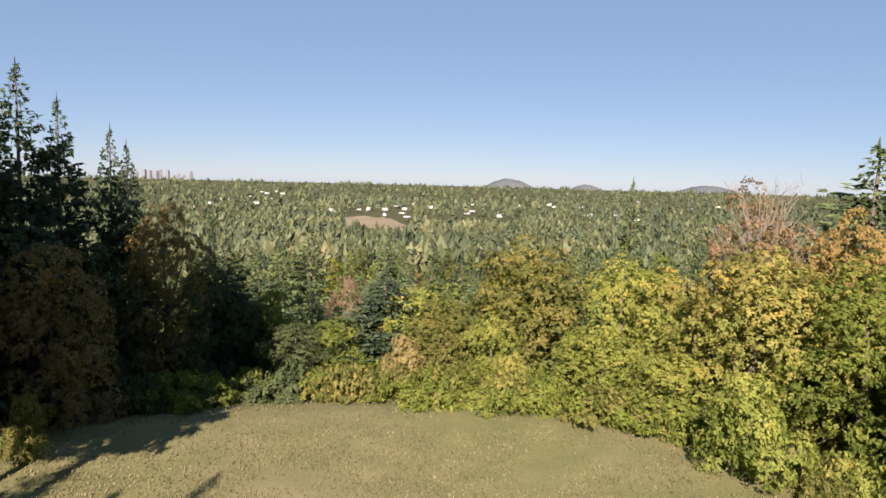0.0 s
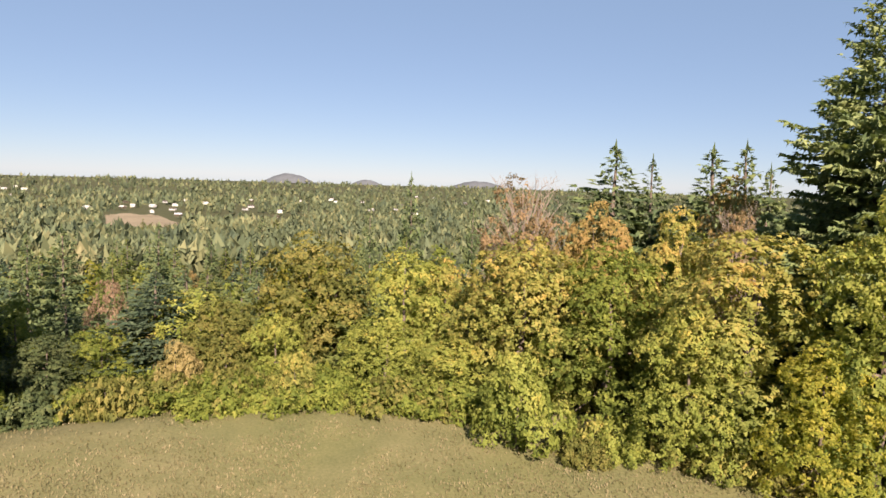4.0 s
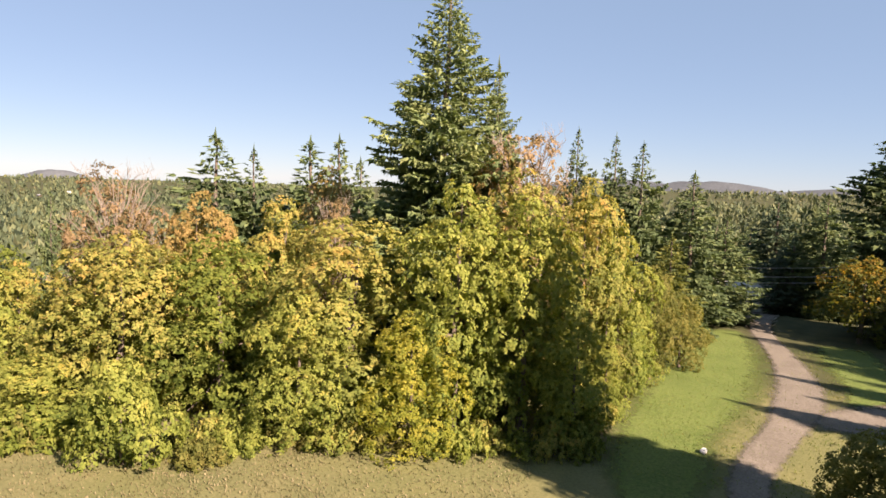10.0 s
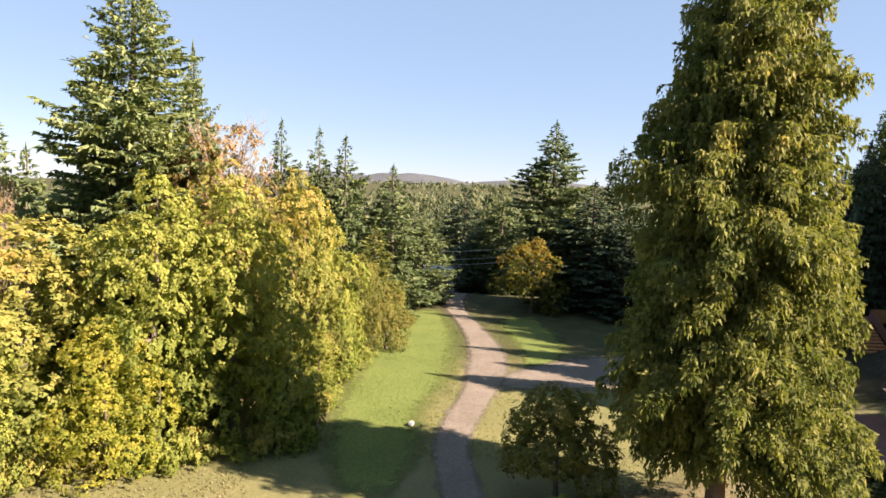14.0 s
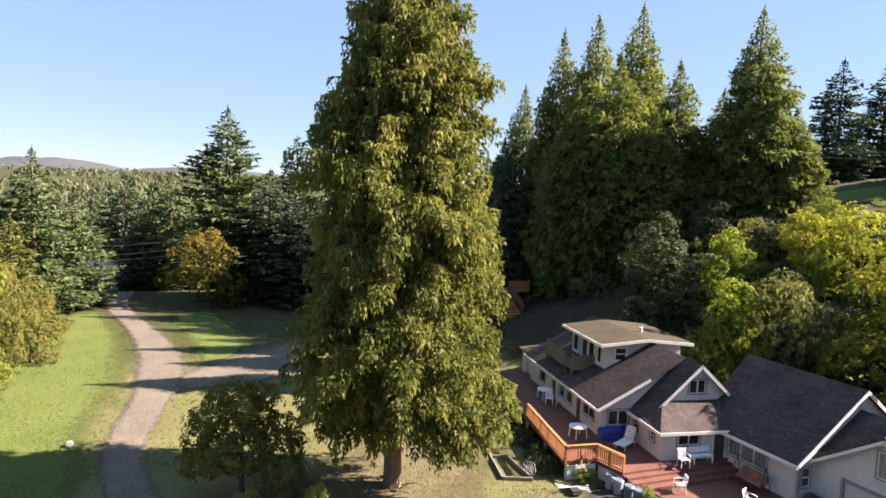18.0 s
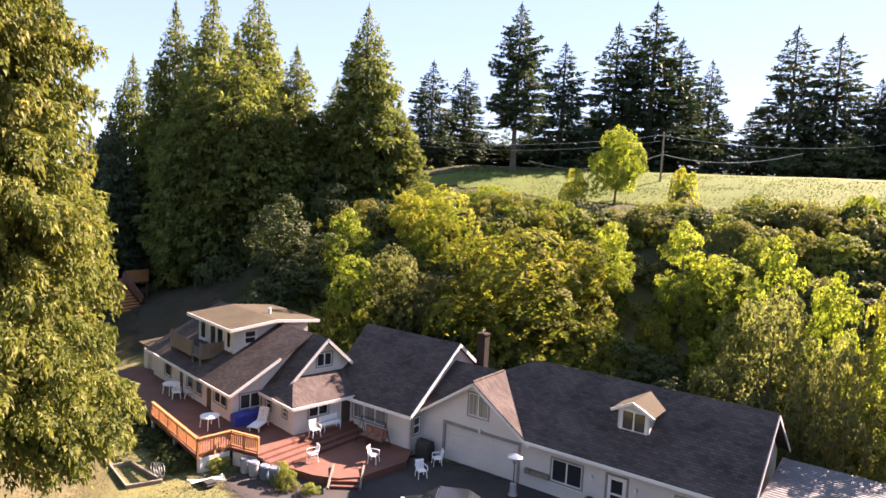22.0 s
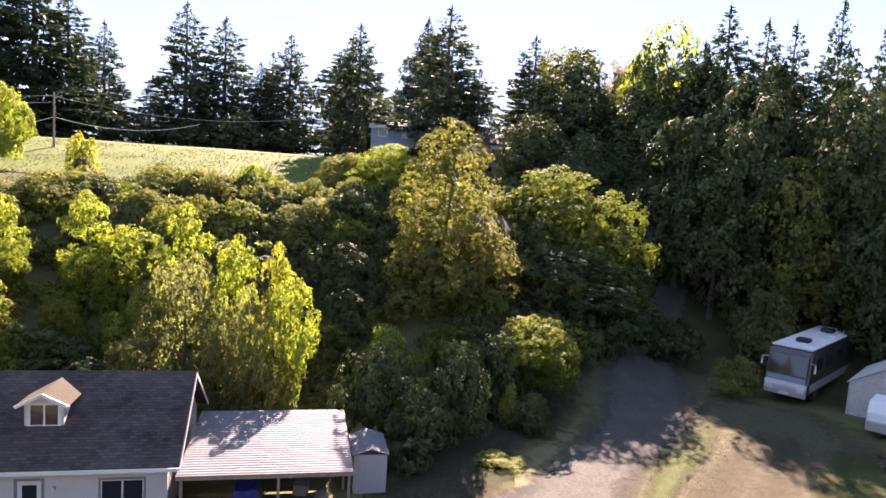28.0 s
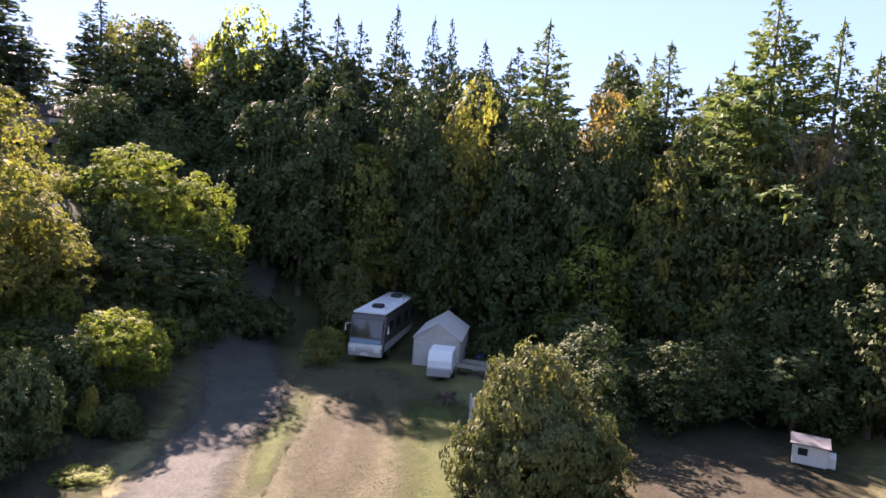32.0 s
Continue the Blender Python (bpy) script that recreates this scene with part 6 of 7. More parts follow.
ribbon("track_verge", ((-12.5, -31, 0.6), (-16, -37, 1.4), (-19.5, -42.5, 2.0), (-23, -47.5, 0.8)), SHADE_GRASS, "green verge between track and worn yard", "grass", 0.055, 0.6)
ribbon("sunny_verge", ((-4.2, -34, 0.6), (-5.6, -36.5, 1.5), (-7.4, -39.2, 0.8)), SHADE_GRASS, "patch of green grass beside the track", "grass", 0.075, 0.5)


def tufts(name, count, places, low, high, mat, label):
    """Single blades of rough grass, too many to count."""
    rng = np.random.default_rng(8)
    p = []
    while len(p) < count:
        a0, a1, d0, d1 = places[len(p) % len(places)]
        a, d = rng.uniform(a0, a1), rng.uniform(d0, d1)
        x, y = at_bearing(a, d)
        if noise.noise((x * 0.25, y * 0.25, 7)) + 0.6 * rng.random() > 0.12:
            p.append((x, y, ground(x, y)))
    p = np.array(p)
    h = rng.uniform(low, high, (len(p), 1))
    t = rng.uniform(0, math.tau, (len(p), 1))
    u = np.hstack((np.cos(t), np.sin(t), np.zeros_like(t))) * h * 0.5
    v = np.hstack((rng.normal(size=(len(p), 2)) * 0.35, np.ones((len(p), 1)))) * h
    p[:, 2:] += h * 0.8
    return tagged(new(name, cards(name, p, u, v, mat)), label, "grass", kind="stuff")


tufts("meadow_grass", 26000, ((-36, 42, 29, 50), (-36, 60, 28, 42)), 0.035, 0.10, foliage("dry_blades", ((0.15, (0.09, 0.09, 0.038)), (0.5, (0.165, 0.145, 0.075)), (0.85, (0.25, 0.21, 0.125))), 0.3), "short dry meadow grass with scattered blades")
tufts("yard_grass", 36000, ((196, 232, 31, 56), (196, 226, 31, 50), (88, 118, 29, 42)), 0.02, 0.05, foliage("yard_blades", ((0.15, (0.05, 0.052, 0.025)), (0.5, (0.09, 0.082, 0.044)), (0.85, (0.14, 0.12, 0.072))), 0.2), "patchy half-dry grass round the yard")

tufts("hill_grass", 16000, ((136, 176, 77, 104),), 0.06, 0.16, foliage("hill_blades", ((0.15, (0.05, 0.075, 0.02)), (0.5, (0.09, 0.115, 0.034)), (0.85, (0.145, 0.155, 0.055))), 0.3), "sunlit long grass on the hilltop lawn")

# small plants at the foot of the lower deck
for x, y, h, r, key in ((29.4, -18.4, 0.9, 0.7, "green"), (28.6, -18.1, 0.8, 0.6, "olive"), (30.4, -18.9, 0.7, 0.5, "yellowgreen"), (27.4, -18.8, 0.6, 0.5, "yellowgreen"), (33.0, -16.6, 0.7, 0.8, "yellowgreen"), (33.8, -15.9, 0.6, 0.6, "olive")):
    bush(x, y, h, r, key)
# low dark plants along the shaded side of the deck
for i in range(22):
    k = wild.random()
    bramble(45 - 10.5 * k + wild.uniform(-0.4, 0.4), -14.8 - 0.9 * (1 - k) - wild.uniform(-0.3, 0.7), wild.uniform(0.4, 0.9), wild.uniform(0.6, 1.1), "dark")

tufts("lawn_grass", 12000, ((62, 84, 38, 78),), 0.03, 0.08, foliage("lawn_blades", ((0.15, (0.05, 0.085, 0.016)), (0.5, (0.10, 0.14, 0.03)), (0.85, (0.20, 0.19, 0.06))), 0.35), "short green lawn grass beside the lane")


# ---------------------------------------------------------------- garden furniture
def legs4(ob, dx, dy, z0, z1, r, mat, splay=0.0):
    for sx in (-1, 1):
        for sy in (-1, 1):
            bm = bmesh.new()
            tube(bm, [(sx * (dx + splay), sy * (dy + splay), z0), (sx * dx, sy * dy, z1)], (r, r * 1.15), 6)
            part("leg", bm, mat, ob)


def disc(bm, r, z0, z1, sides=24, taper=1.0):
    tube(bm, [(0, 0, z0), (0, 0, z1)], (r, r * taper), sides)


def round_table(m):
    ob = thing("round_table", m, "white plastic round garden table on the red deck", "table", "garden tables")
    bm = bmesh.new()
    disc(bm, 0.56, 0.69, 0.73, 28)
    disc(bm, 0.5, 0.64, 0.69, 28)
    part("tabletop", bm, PLASTIC_WHITE, ob)
    legs4(ob, 0.34, 0.34, 0.0, 0.66, 0.03, PLASTIC_WHITE, 0.05)
    return ob


def plastic_chair(m):
    ob = thing("plastic_chair", m, "white moulded plastic garden chair with armrests", "chair", "plastic chairs")
    bm = bmesh.new()
    prism(bm, ((-0.23, 0.42), (0.24, 0.40), (0.25, 0.43), (-0.22, 0.45)), -0.24, 0.24, "x")
    part("seat", bm, PLASTIC_WHITE, ob)
    back = bmesh.new()
    prism(back, ((0.315, 0.84), (0.345, 0.84), (0.36, 0.92), (0.33, 0.92)), -0.25, 0.25, "x")
    rest = part("backrest", back, PLASTIC_WHITE, ob)
    for k in range(5):
        x = -0.2 + k * 0.1
        slat = bmesh.new()
        prism(slat, ((0.22, 0.44), (0.25, 0.44), (0.35, 0.86), (0.32, 0.86)), x - 0.035, x + 0.035, "x")
        part("back_slat", slat, PLASTIC_WHITE, rest)
    for s in (-1, 1):
        bm = bmesh.new()
        tube(bm, [(s * 0.27, 0.28, 0.66), (s * 0.29, -0.05, 0.66), (s * 0.28, -0.22, 0.62), (s * 0.26, -0.23, 0.43)], (0.025, 0.03, 0.03, 0.025), 6)
        part("armrest", bm, PLASTIC_WHITE, ob)
    legs4(ob, 0.22, 0.21, 0.0, 0.42, 0.025, PLASTIC_WHITE, 0.04)
    return ob


round_table(HOME @ pose(-11.5, -7.9, 1.0))
round_table(HOME @ pose(-18.6, -6.0, 1.0))
for x, y, z, a in ((-17.5, -6.3, 1.0, 60), (-17.0, -5.7, 1.0, 140), (-4.5, -6.2, 0.44, -20), (-1.95, -4.0, 0.44, 110), (-6.05, -4.6, 1.0, 75), (0.65, -3.0, 0.02, 60), (0.3, -1.1, 0.02, -40)):
    plastic_chair(HOME @ pose(x, y, z, 0, 0, a))

lounger = thing("sun_lounger", HOME @ pose(-9.35, -6.0, 1.0, 0, 0, 25), "white plastic sun lounger with raised back", "lounger")
for k in range(9):
    bm = bmesh.new()
    box(bm, -0.3, 0.3, -0.85 + k * 0.13, -0.85 + k * 0.13 + 0.115, 0.32, 0.35)
    part("bed_slat", bm, PLASTIC_WHITE, lounger)
for k in range(7):
    bm = bmesh.new()
    y, z = 0.33 + k * 0.055, 0.36 + k * 0.11
    box(bm, -0.3, 0.3, y, y + 0.03, z, z + 0.095)
    part("back_slat", bm, PLASTIC_WHITE, lounger)
for s in (-1, 1):
    bm = bmesh.new()
    box(bm, s * 0.31 - 0.02, s * 0.31 + 0.02, -0.87, 0.4, 0.28, 0.37)
    part("side_rail", bm, PLASTIC_WHITE, lounger)
legs4(lounger, 0.29, 0.6, 0.0, 0.3, 0.03, PLASTIC_WHITE)

bench = thing("garden_bench", HOME @ pose(-6.2, -3.2, 1.0, 0, 0, 82), "white slatted garden bench against the house wall", "bench")
for k in range(4):
    bm = bmesh.new()
    box(bm, -0.65, 0.65, -0.22 + k * 0.11, -0.22 + k * 0.11 + 0.09, 0.42, 0.45)
    part("seat_slat", bm, PLASTIC_WHITE, bench)
for k in range(3):
    bm = bmesh.new()
    box(bm, -0.65, 0.65, 0.24, 0.27, 0.52 + k * 0.12, 0.61 + k * 0.12)
    part("back_slat", bm, PLASTIC_WHITE, bench)
legs4(bench, 0.58, 0.2, 0.0, 0.43, 0.03, PLASTIC_WHITE)

bm = bmesh.new()
rng_t = random.Random(4)
vs = box(bm, -0.95, 0.95, -0.32, 0.32, 0, 0.72)
bmesh.ops.subdivide_edges(bm, edges=bm.edges, cuts=4, use_grid_fill=True)
for q in bm.verts:
    q.co += Vector((rng_t.uniform(-1, 1), rng_t.uniform(-1, 1), rng_t.uniform(-1, 0.6) * (q.co.z > 0.1))) * 0.035
tarp = new("tarpaulin", mesh_of("tarpaulin", bm, BLUE_TARP))
tarp.matrix_world = HOME @ pose(-10.55, -5.95, 1.0, 0, 0, 82)
tagged(tarp, "blue tarpaulin wrapped over a stored box", "tarpaulin")

swing = thing("garden_swing", HOME @ pose(-3.7, -2.1, 0.44, 0, 0, 0), "brown striped garden swing seat on a dark frame", "swing seat")
for s in (-1, 1):
    bm = bmesh.new()
    tube(bm, [(s * 0.95, -0.5, 0.0), (s * 0.95, -0.05, 1.55), (s * 0.95, 0.45, 0.0)], (0.03, 0.03, 0.03), 6)
    part("frame_side", bm, DARK_IRON, swing)
bm = bmesh.new()
tube(bm, [(-0.95, -0.05, 1.55), (0.95, -0.05, 1.55)], (0.03, 0.03), 6)
part("top_bar", bm, DARK_IRON, swing)
CUSHION = surface("brown_cushion", (0.2, 0.09, 0.065), (0.33, 0.17, 0.13), 0.9, scale=9)
for k in range(3):
    bm = bmesh.new()
    box(bm, -0.84 + k * 0.56, -0.3 + k * 0.56, -0.3, 0.2, 0.42, 0.54)
    bmesh.ops.bevel(bm, geom=bm.edges, offset=0.04, segments=2, affect="EDGES")
    part("seat_cushion", bm, CUSHION, swing)
    bm = bmesh.new()
    box(bm, -0.84 + k * 0.56, -0.3 + k * 0.56, 0.2, 0.32, 0.5, 0.98)
    bmesh.ops.bevel(bm, geom=bm.edges, offset=0.04, segments=2, affect="EDGES")
    part("back_cushion", bm, CUSHION, swing)
for s in (-1, 1):
    bm = bmesh.new()
    tube(bm, [(s * 0.86, -0.05, 1.55), (s * 0.86, -0.05, 0.48)], (0.012, 0.012), 4)
    part("hanger", bm, DARK_IRON, swing)

grill = thing("covered_grill", HOME @ pose(-0.85, -0.75, 0.02), "barbecue under a black fabric cover", "grill")
bm = bmesh.new()
prism(bm, ((-0.32, 0.0), (0.32, 0.0), (0.34, 0.75), (0.2, 1.08), (-0.2, 1.08), (-0.34, 0.75)), -0.5, 0.5, "x")
bmesh.ops.bevel(bm, geom=bm.edges, offset=0.05, segments=2, affect="EDGES")
part("cover", bm, BLACK, grill)

for x, y, mat, words in ((-6.75, -8.95, GREY_METAL, "grey"), (-6.1, -8.9, GREY_METAL, "grey"), (-5.35, -8.8, BLUE_GREY, "blue-grey"), (-4.75, -8.65, BLUE_GREY, "blue-grey")):
    can = thing("waste_bin", HOME @ pose(x, y, 0.06), f"round {words} plastic bin with lid below the deck", "bin", "bins below the deck")
    bm = bmesh.new()
    disc(bm, 0.24, 0, 0.68, 18, 1.18)
    part("body", bm, mat, can)
    bm = bmesh.new()
    disc(bm, 0.31, 0.68, 0.76, 18, 0.8)
    part("lid", bm, BLUE_GREY if mat is not PLASTIC_WHITE else TRIM, can)

heater = thing("patio_heater", HOME @ pose(5.5, -1.4, 0.05), "steel patio heater with a wide domed reflector", "patio heater")
bm = bmesh.new()
disc(bm, 0.24, 0, 0.06, 20)
disc(bm, 0.19, 0.06, 0.62, 20, 0.85)
part("base", bm, GREY_METAL, heater)
bm = bmesh.new()
disc(bm, 0.035, 0.6, 1.75, 10)
part("pole", bm, CHROME, heater)
bm = bmesh.new()
disc(bm, 0.11, 1.75, 2.1, 14)
part("burner", bm, CHROME, heater)
bm = bmesh.new()
tube(bm, [(0, 0, 2.1), (0, 0, 2.16), (0, 0, 2.24)], (0.45, 0.36, 0.05), 24)
part("reflector", bm, CHROME, heater)

for k in range(4):
    bx = thing("wall_planter", HOME @ pose(5.45 + k * 0.37, -0.14, 0.85), "small grey planter box hung on the garage wall", "planter", "planters on the wall")
    bm = bmesh.new()
    prism(bm, ((-0.1, 0.0), (0.1, 0.0), (0.13, 0.26), (-0.13, 0.26)), 0.0, 0.33, "x")
    part("box", bm, WOOD_GREY, bx)
    bm = bmesh.new()
    box(bm, 0.02, 0.31, -0.1, 0.1, 0.245, 0.275)
    part("soil", bm, TAN_PANEL, bx)
for x, z in ((2.45, 2.36), (9.2, 1.75), (11.5, 1.75)):
    lamp = thing("wall_lamp", HOME @ pose(x, -0.05, z), "small white lamp fixed to the house wall", "lamp", "wall lamps")
    bm = bmesh.new()
    box(bm, -0.06, 0.06, -0.02, 0.05, -0.08, 0.08)
    part("bracket", bm, GREY_METAL, lamp)
    bm = bmesh.new()
    tube(bm, [(0, -0.1, -0.12), (0, -0.1, 0.08)], (0.07, 0.05), 10)
    part("shade", bm, TRIM, lamp)
for x in (9.35, 11.65):
    pot = thing("potted_shrub", HOME @ pose(x, -0.5, 0.04), "clipped dark shrub in a tub beside the door", "potted shrub", "tubs at the door")
    bm = bmesh.new()
    disc(bm, 0.2, 0, 0.32, 14, 1.25)
    part("tub", bm, TAUPE, pot)
    rg = np.random.default_rng(int(x))
    d = unit(rg.normal(size=(500, 3)))
    u = unit(np.cross(d, rg.normal(size=d.shape)))
    part("crown", cards("crown", d * 0.3 * rg.uniform(0.75, 1, (500, 1)) + np.array((0, 0, 0.58)), u * 0.035, np.cross(d, u) * 0.05, LEAF["dark"]), None, pot)


# ---------------------------------------------------------------- vehicles
def paint(name, c, rough=0.3):
    m, nt, b = material(name, rough, 0.2)
    v = coords(nt)
    nt.links.new(ramp(nt, noise_tex(nt, v, 2.5), ((0.3, tuple(k * 0.85 for k in c)), (0.7, c))), b.inputs["Base Color"])
    b.inputs["Coat Weight"].default_value = 0.5
    return m


HEADLIGHT = surface("clear_lamp_glass", (0.6, 0.6, 0.6), (0.75, 0.75, 0.75), 0.1)


def wheel(ob, x, y, r, wide=0.22):
    bm = bmesh.new()
    tube(bm, [(x - wide / 2, y, r), (x - wide * 0.4, y, r), (x + wide * 0.4, y, r), (x + wide / 2, y, r)], (r * 0.88, r, r, r * 0.88), 20)
    w = part("wheel", bm, BLACK, ob)
    bm = bmesh.new()
    tube(bm, [(x - wide * 0.52, y, r), (x + wide * 0.52, y, r)], (r * 0.58, r * 0.58), 14)
    part("rim", bm, CHROME, w)


def car(m, mat, label, long=4.5, wide=1.78, high=1.45, boxy=False):
    ob = thing("car" if not boxy else "van", m, label, "car" if not boxy else "van")
    h, w = long / 2, wide / 2
    bm = bmesh.new()
    prism(bm, ((-h, 0.32), (-h + 0.08, 0.68), (-h + 0.9, 0.86), (h - 0.15, 0.92), (h, 0.62), (h - 0.05, 0.3)), -w, w, "x")
    bmesh.ops.bevel(bm, geom=bm.edges, offset=0.06, segments=2, affect="EDGES")
    part("body", bm, mat, ob)
    top = ((-h + 1.0, 0.85), (-h + 1.75, high), (h - (0.15 if boxy else 0.85), high), (h - 0.1, 0.9)) if boxy else ((-h + 0.95, 0.84), (-h + 1.85, high), (h - 1.15, high - 0.02), (h - 0.25, 0.9))
    bm = bmesh.new()
    prism(bm, top, -w + 0.12, w - 0.12, "x")
    bmesh.ops.bevel(bm, geom=bm.edges, offset=0.07, segments=2, affect="EDGES")
    part("cabin", bm, GLASS, ob)
    bm = bmesh.new()
    box(bm, -w + 0.16, w - 0.16, top[1][0] + 0.03, top[2][0] - 0.03, high - 0.05, high + 0.02)
    bmesh.ops.bevel(bm, geom=bm.edges, offset=0.03, segments=2, affect="EDGES")
    part("roof", bm, mat, ob)
    for s in (-1, 1):
        for y in (-h + 0.85, h - 0.8):
            wheel(ob, s * (w - 0.1), y, 0.32)
        bm = bmesh.new()
        box(bm, s * (w - 0.35) - 0.16, s * (w - 0.35) + 0.16, -h - 0.01, -h + 0.12, 0.55, 0.7)
        part("headlight", bm, HEADLIGHT, ob)
        bm = bmesh.new()
        prism(bm, ((top[1][0] - 0.85, 0.85), (top[1][0] - 0.78, 0.85), (top[1][0] + 0.05, high), (top[1][0] - 0.04, high)), s * (w - 0.13) - 0.03, s * (w - 0.13) + 0.03, "x")
        part("pillar", bm, mat, ob)
        bm = bmesh.new()
        box(bm, s * (w + 0.08) - 0.09, s * (w + 0.08) + 0.09, -h + 1.25, -h + 1.35, 0.88, 1.0)
        part("mirror", bm, mat, ob)
    bm = bmesh.new()
    box(bm, -0.26, 0.26, -h - 0.02, -h + 0.03, 0.4, 0.52)
    part("plate", bm, TRIM, ob)
    return ob


car(HOME @ pose(4.6, -6.2, 0.08, 0, 0, -62), paint("black_car_paint", (0.012, 0.013, 0.02)), "dark saloon car parked on the asphalt driveway")
lx, ly = 101.0, 25.0
car(pose(lx, ly, ground(lx, ly) + 0.1, 0, 0, 100), paint("black_truck_paint", (0.01, 0.01, 0.012)), "black pickup parked beside the lane house", 5.2, 1.95, 1.75)
car(pose(4.9, -99.5, ground(4.9, -99.5) + 0.15, 0, 0, 85), paint("white_van_paint", (0.75, 0.76, 0.78)), "white van parked on the hill", 4.9, 1.9, 1.95, True)

RV_DARK = paint("dark_motorhome_paint", (0.07, 0.055, 0.05))
RV_SILVER = paint("silver_motorhome_paint", (0.52, 0.51, 0.50))
RV_ROOF = surface("white_roof_skin", (0.66, 0.67, 0.7), (0.78, 0.79, 0.8), 0.45, scale=0.8)
rx, ry = -36.3, -56.6
rv = thing("motorhome", pose(rx, ry, ground(rx, ry) + 0.12, 0, 0, 133) @ Matrix.Scale(1.3, 4), "large dark and silver motorhome with white roof", "motorhome")
bm = bmesh.new()
prism(bm, ((-5.4, 0.55), (-5.5, 1.2), (-5.35, 1.7), (-5.1, 3.1), (-4.9, 3.3), (5.4, 3.35), (5.5, 3.0), (5.5, 0.55)), -1.26, 1.26, "x")
bmesh.ops.bevel(bm, geom=bm.edges, offset=0.1, segments=2, affect="EDGES")
part("body", bm, RV_DARK, rv)
bm = bmesh.new()
box(bm, -1.2, 1.2, -4.85, 5.35, 3.33, 3.42)
part("roof", bm, RV_ROOF, rv)
bm = bmesh.new()
prism(bm, ((-5.47, 1.75), (-5.27, 2.95), (-5.2, 2.95), (-5.4, 1.75)), -1.12, 1.12, "x")
part("windscreen", bm, GLASS, rv)
bm = bmesh.new()
prism(bm, ((-5.6, 0.42), (-5.66, 1.0), (-5.6, 1.28), (-5.4, 1.3), (-5.4, 0.42)), -1.22, 1.22, "x")
bmesh.ops.bevel(bm, geom=bm.edges, offset=0.05, segments=2, affect="EDGES")
part("front_panel", bm, RV_SILVER, rv)
bm = bmesh.new()
prism(bm, ((-5.56, 1.3), (-5.5, 1.62), (-5.4, 1.62), (-5.45, 1.3)), -1.1, 1.1, "x")
part("blue_band", bm, paint("teal_band_paint", (0.12, 0.22, 0.30)), rv)
for s in (-1, 1):
    bm = bmesh.new()
    box(bm, s * 0.92 - 0.22, s * 0.92 + 0.22, -5.72, -5.6, 0.76, 1.06)
    part("headlight", bm, HEADLIGHT, rv)
    bm = bmesh.new()
    tube(bm, [(s * 1.25, -5.1, 2.6), (s * 1.55, -5.35, 2.6), (s * 1.55, -5.35, 2.1)], (0.03, 0.03, 0.07), 6)
    part("mirror", bm, TRIM, rv)
    for y in (-3.6, 3.3):
        wheel(rv, s * 1.1, y, 0.48, 0.3)
    for y, ln in ((-3.4, 1.2), (-1.3, 1.5), (1.2, 1.5), (3.4, 1.0)):
        bm = bmesh.new()
        box(bm, s * 1.265 - 0.012, s * 1.265 + 0.012, y - ln / 2, y + ln / 2, 1.95, 2.7)
        part("side_window", bm, GLASS, rv)
    bm = bmesh.new()
    box(bm, s * 1.263 - 0.01, s * 1.263 + 0.01, -5.0, 5.3, 0.75, 1.25)
    part("side_stripe", bm, RV_SILVER, rv)
for y, ln in ((-2.6, 0.8), (2.9, 0.9)):
    bm = bmesh.new()
    box(bm, -0.4, 0.4, y - ln / 2, y + ln / 2, 3.42, 3.68)
    bmesh.ops.bevel(bm, geom=bm.edges, offset=0.06, segments=2, affect="EDGES")
    part("air_conditioner", bm, BLACK, rv)
for y in (-3.6, -0.4, 1.2):
    bm = bmesh.new()
    box(bm, 0.5, 0.85, y, y + 0.4, 3.42, 3.5)
    part("roof_vent", bm, TRIM, rv)
bm = bmesh.new()
box(bm, -0.28, 0.28, -5.7, -5.62, 0.52, 0.64)
part("plate", bm, TRIM, rv)

CANVAS = surface("grey_white_canvas", (0.44, 0.42, 0.395), (0.56, 0.535, 0.505), 0.8, scale=0.8, fine=6, relief=0.4, depth=0.05)
tx, ty = -39.2, -50.9
tent = thing("shelter_tent", pose(tx, ty, ground(tx, ty), 0, 0, 135) @ Matrix.Scale(1.25, 4), "pale canvas storage shelter with a pitched roof", "shelter")
bm = bmesh.new()
prism(bm, ((-1.75, -0.2), (1.75, -0.2), (1.7, 2.15), (0, 3.25), (-1.7, 2.15)), -2.9, 2.9, "y")
part("canvas_body", bm, CANVAS, tent)
for s in (-1, 1):
    bm = bmesh.new()
    slab(bm, ((s * 1.85, -3.0, 2.1), (0.0, -3.0, 3.3), (0.0, 3.0, 3.3), (s * 1.85, 3.0, 2.1)), 0.03)
    part("canvas_roof", bm, CANVAS, tent)
for y in (-2.92, 2.92):
    for s in (-1, 1):
        bm = bmesh.new()
        tube(bm, [(s * 1.74, y, -0.1), (s * 1.7, y, 2.15), (0, y, 3.24)], (0.03, 0.03, 0.03), 5)
        part("frame_pole", bm, GREY_METAL, tent)

qx, qy = -34.9, -45.2
trailer = thing("box_trailer", pose(qx, qy, ground(qx, qy), 0, 0, 135) @ Matrix.Scale(1.15, 4), "small white enclosed box trailer", "trailer")
bm = bmesh.new()
prism(bm, ((-1.1, 0.45), (-1.1, 1.45), (-0.75, 2.15), (1.4, 2.15), (1.4, 0.45)), -0.9, 0.9, "x")
bmesh.ops.bevel(bm, geom=bm.edges, offset=0.05, segments=2, affect="EDGES")
part("body", bm, PLASTIC_WHITE, trailer)
bm = bmesh.new()
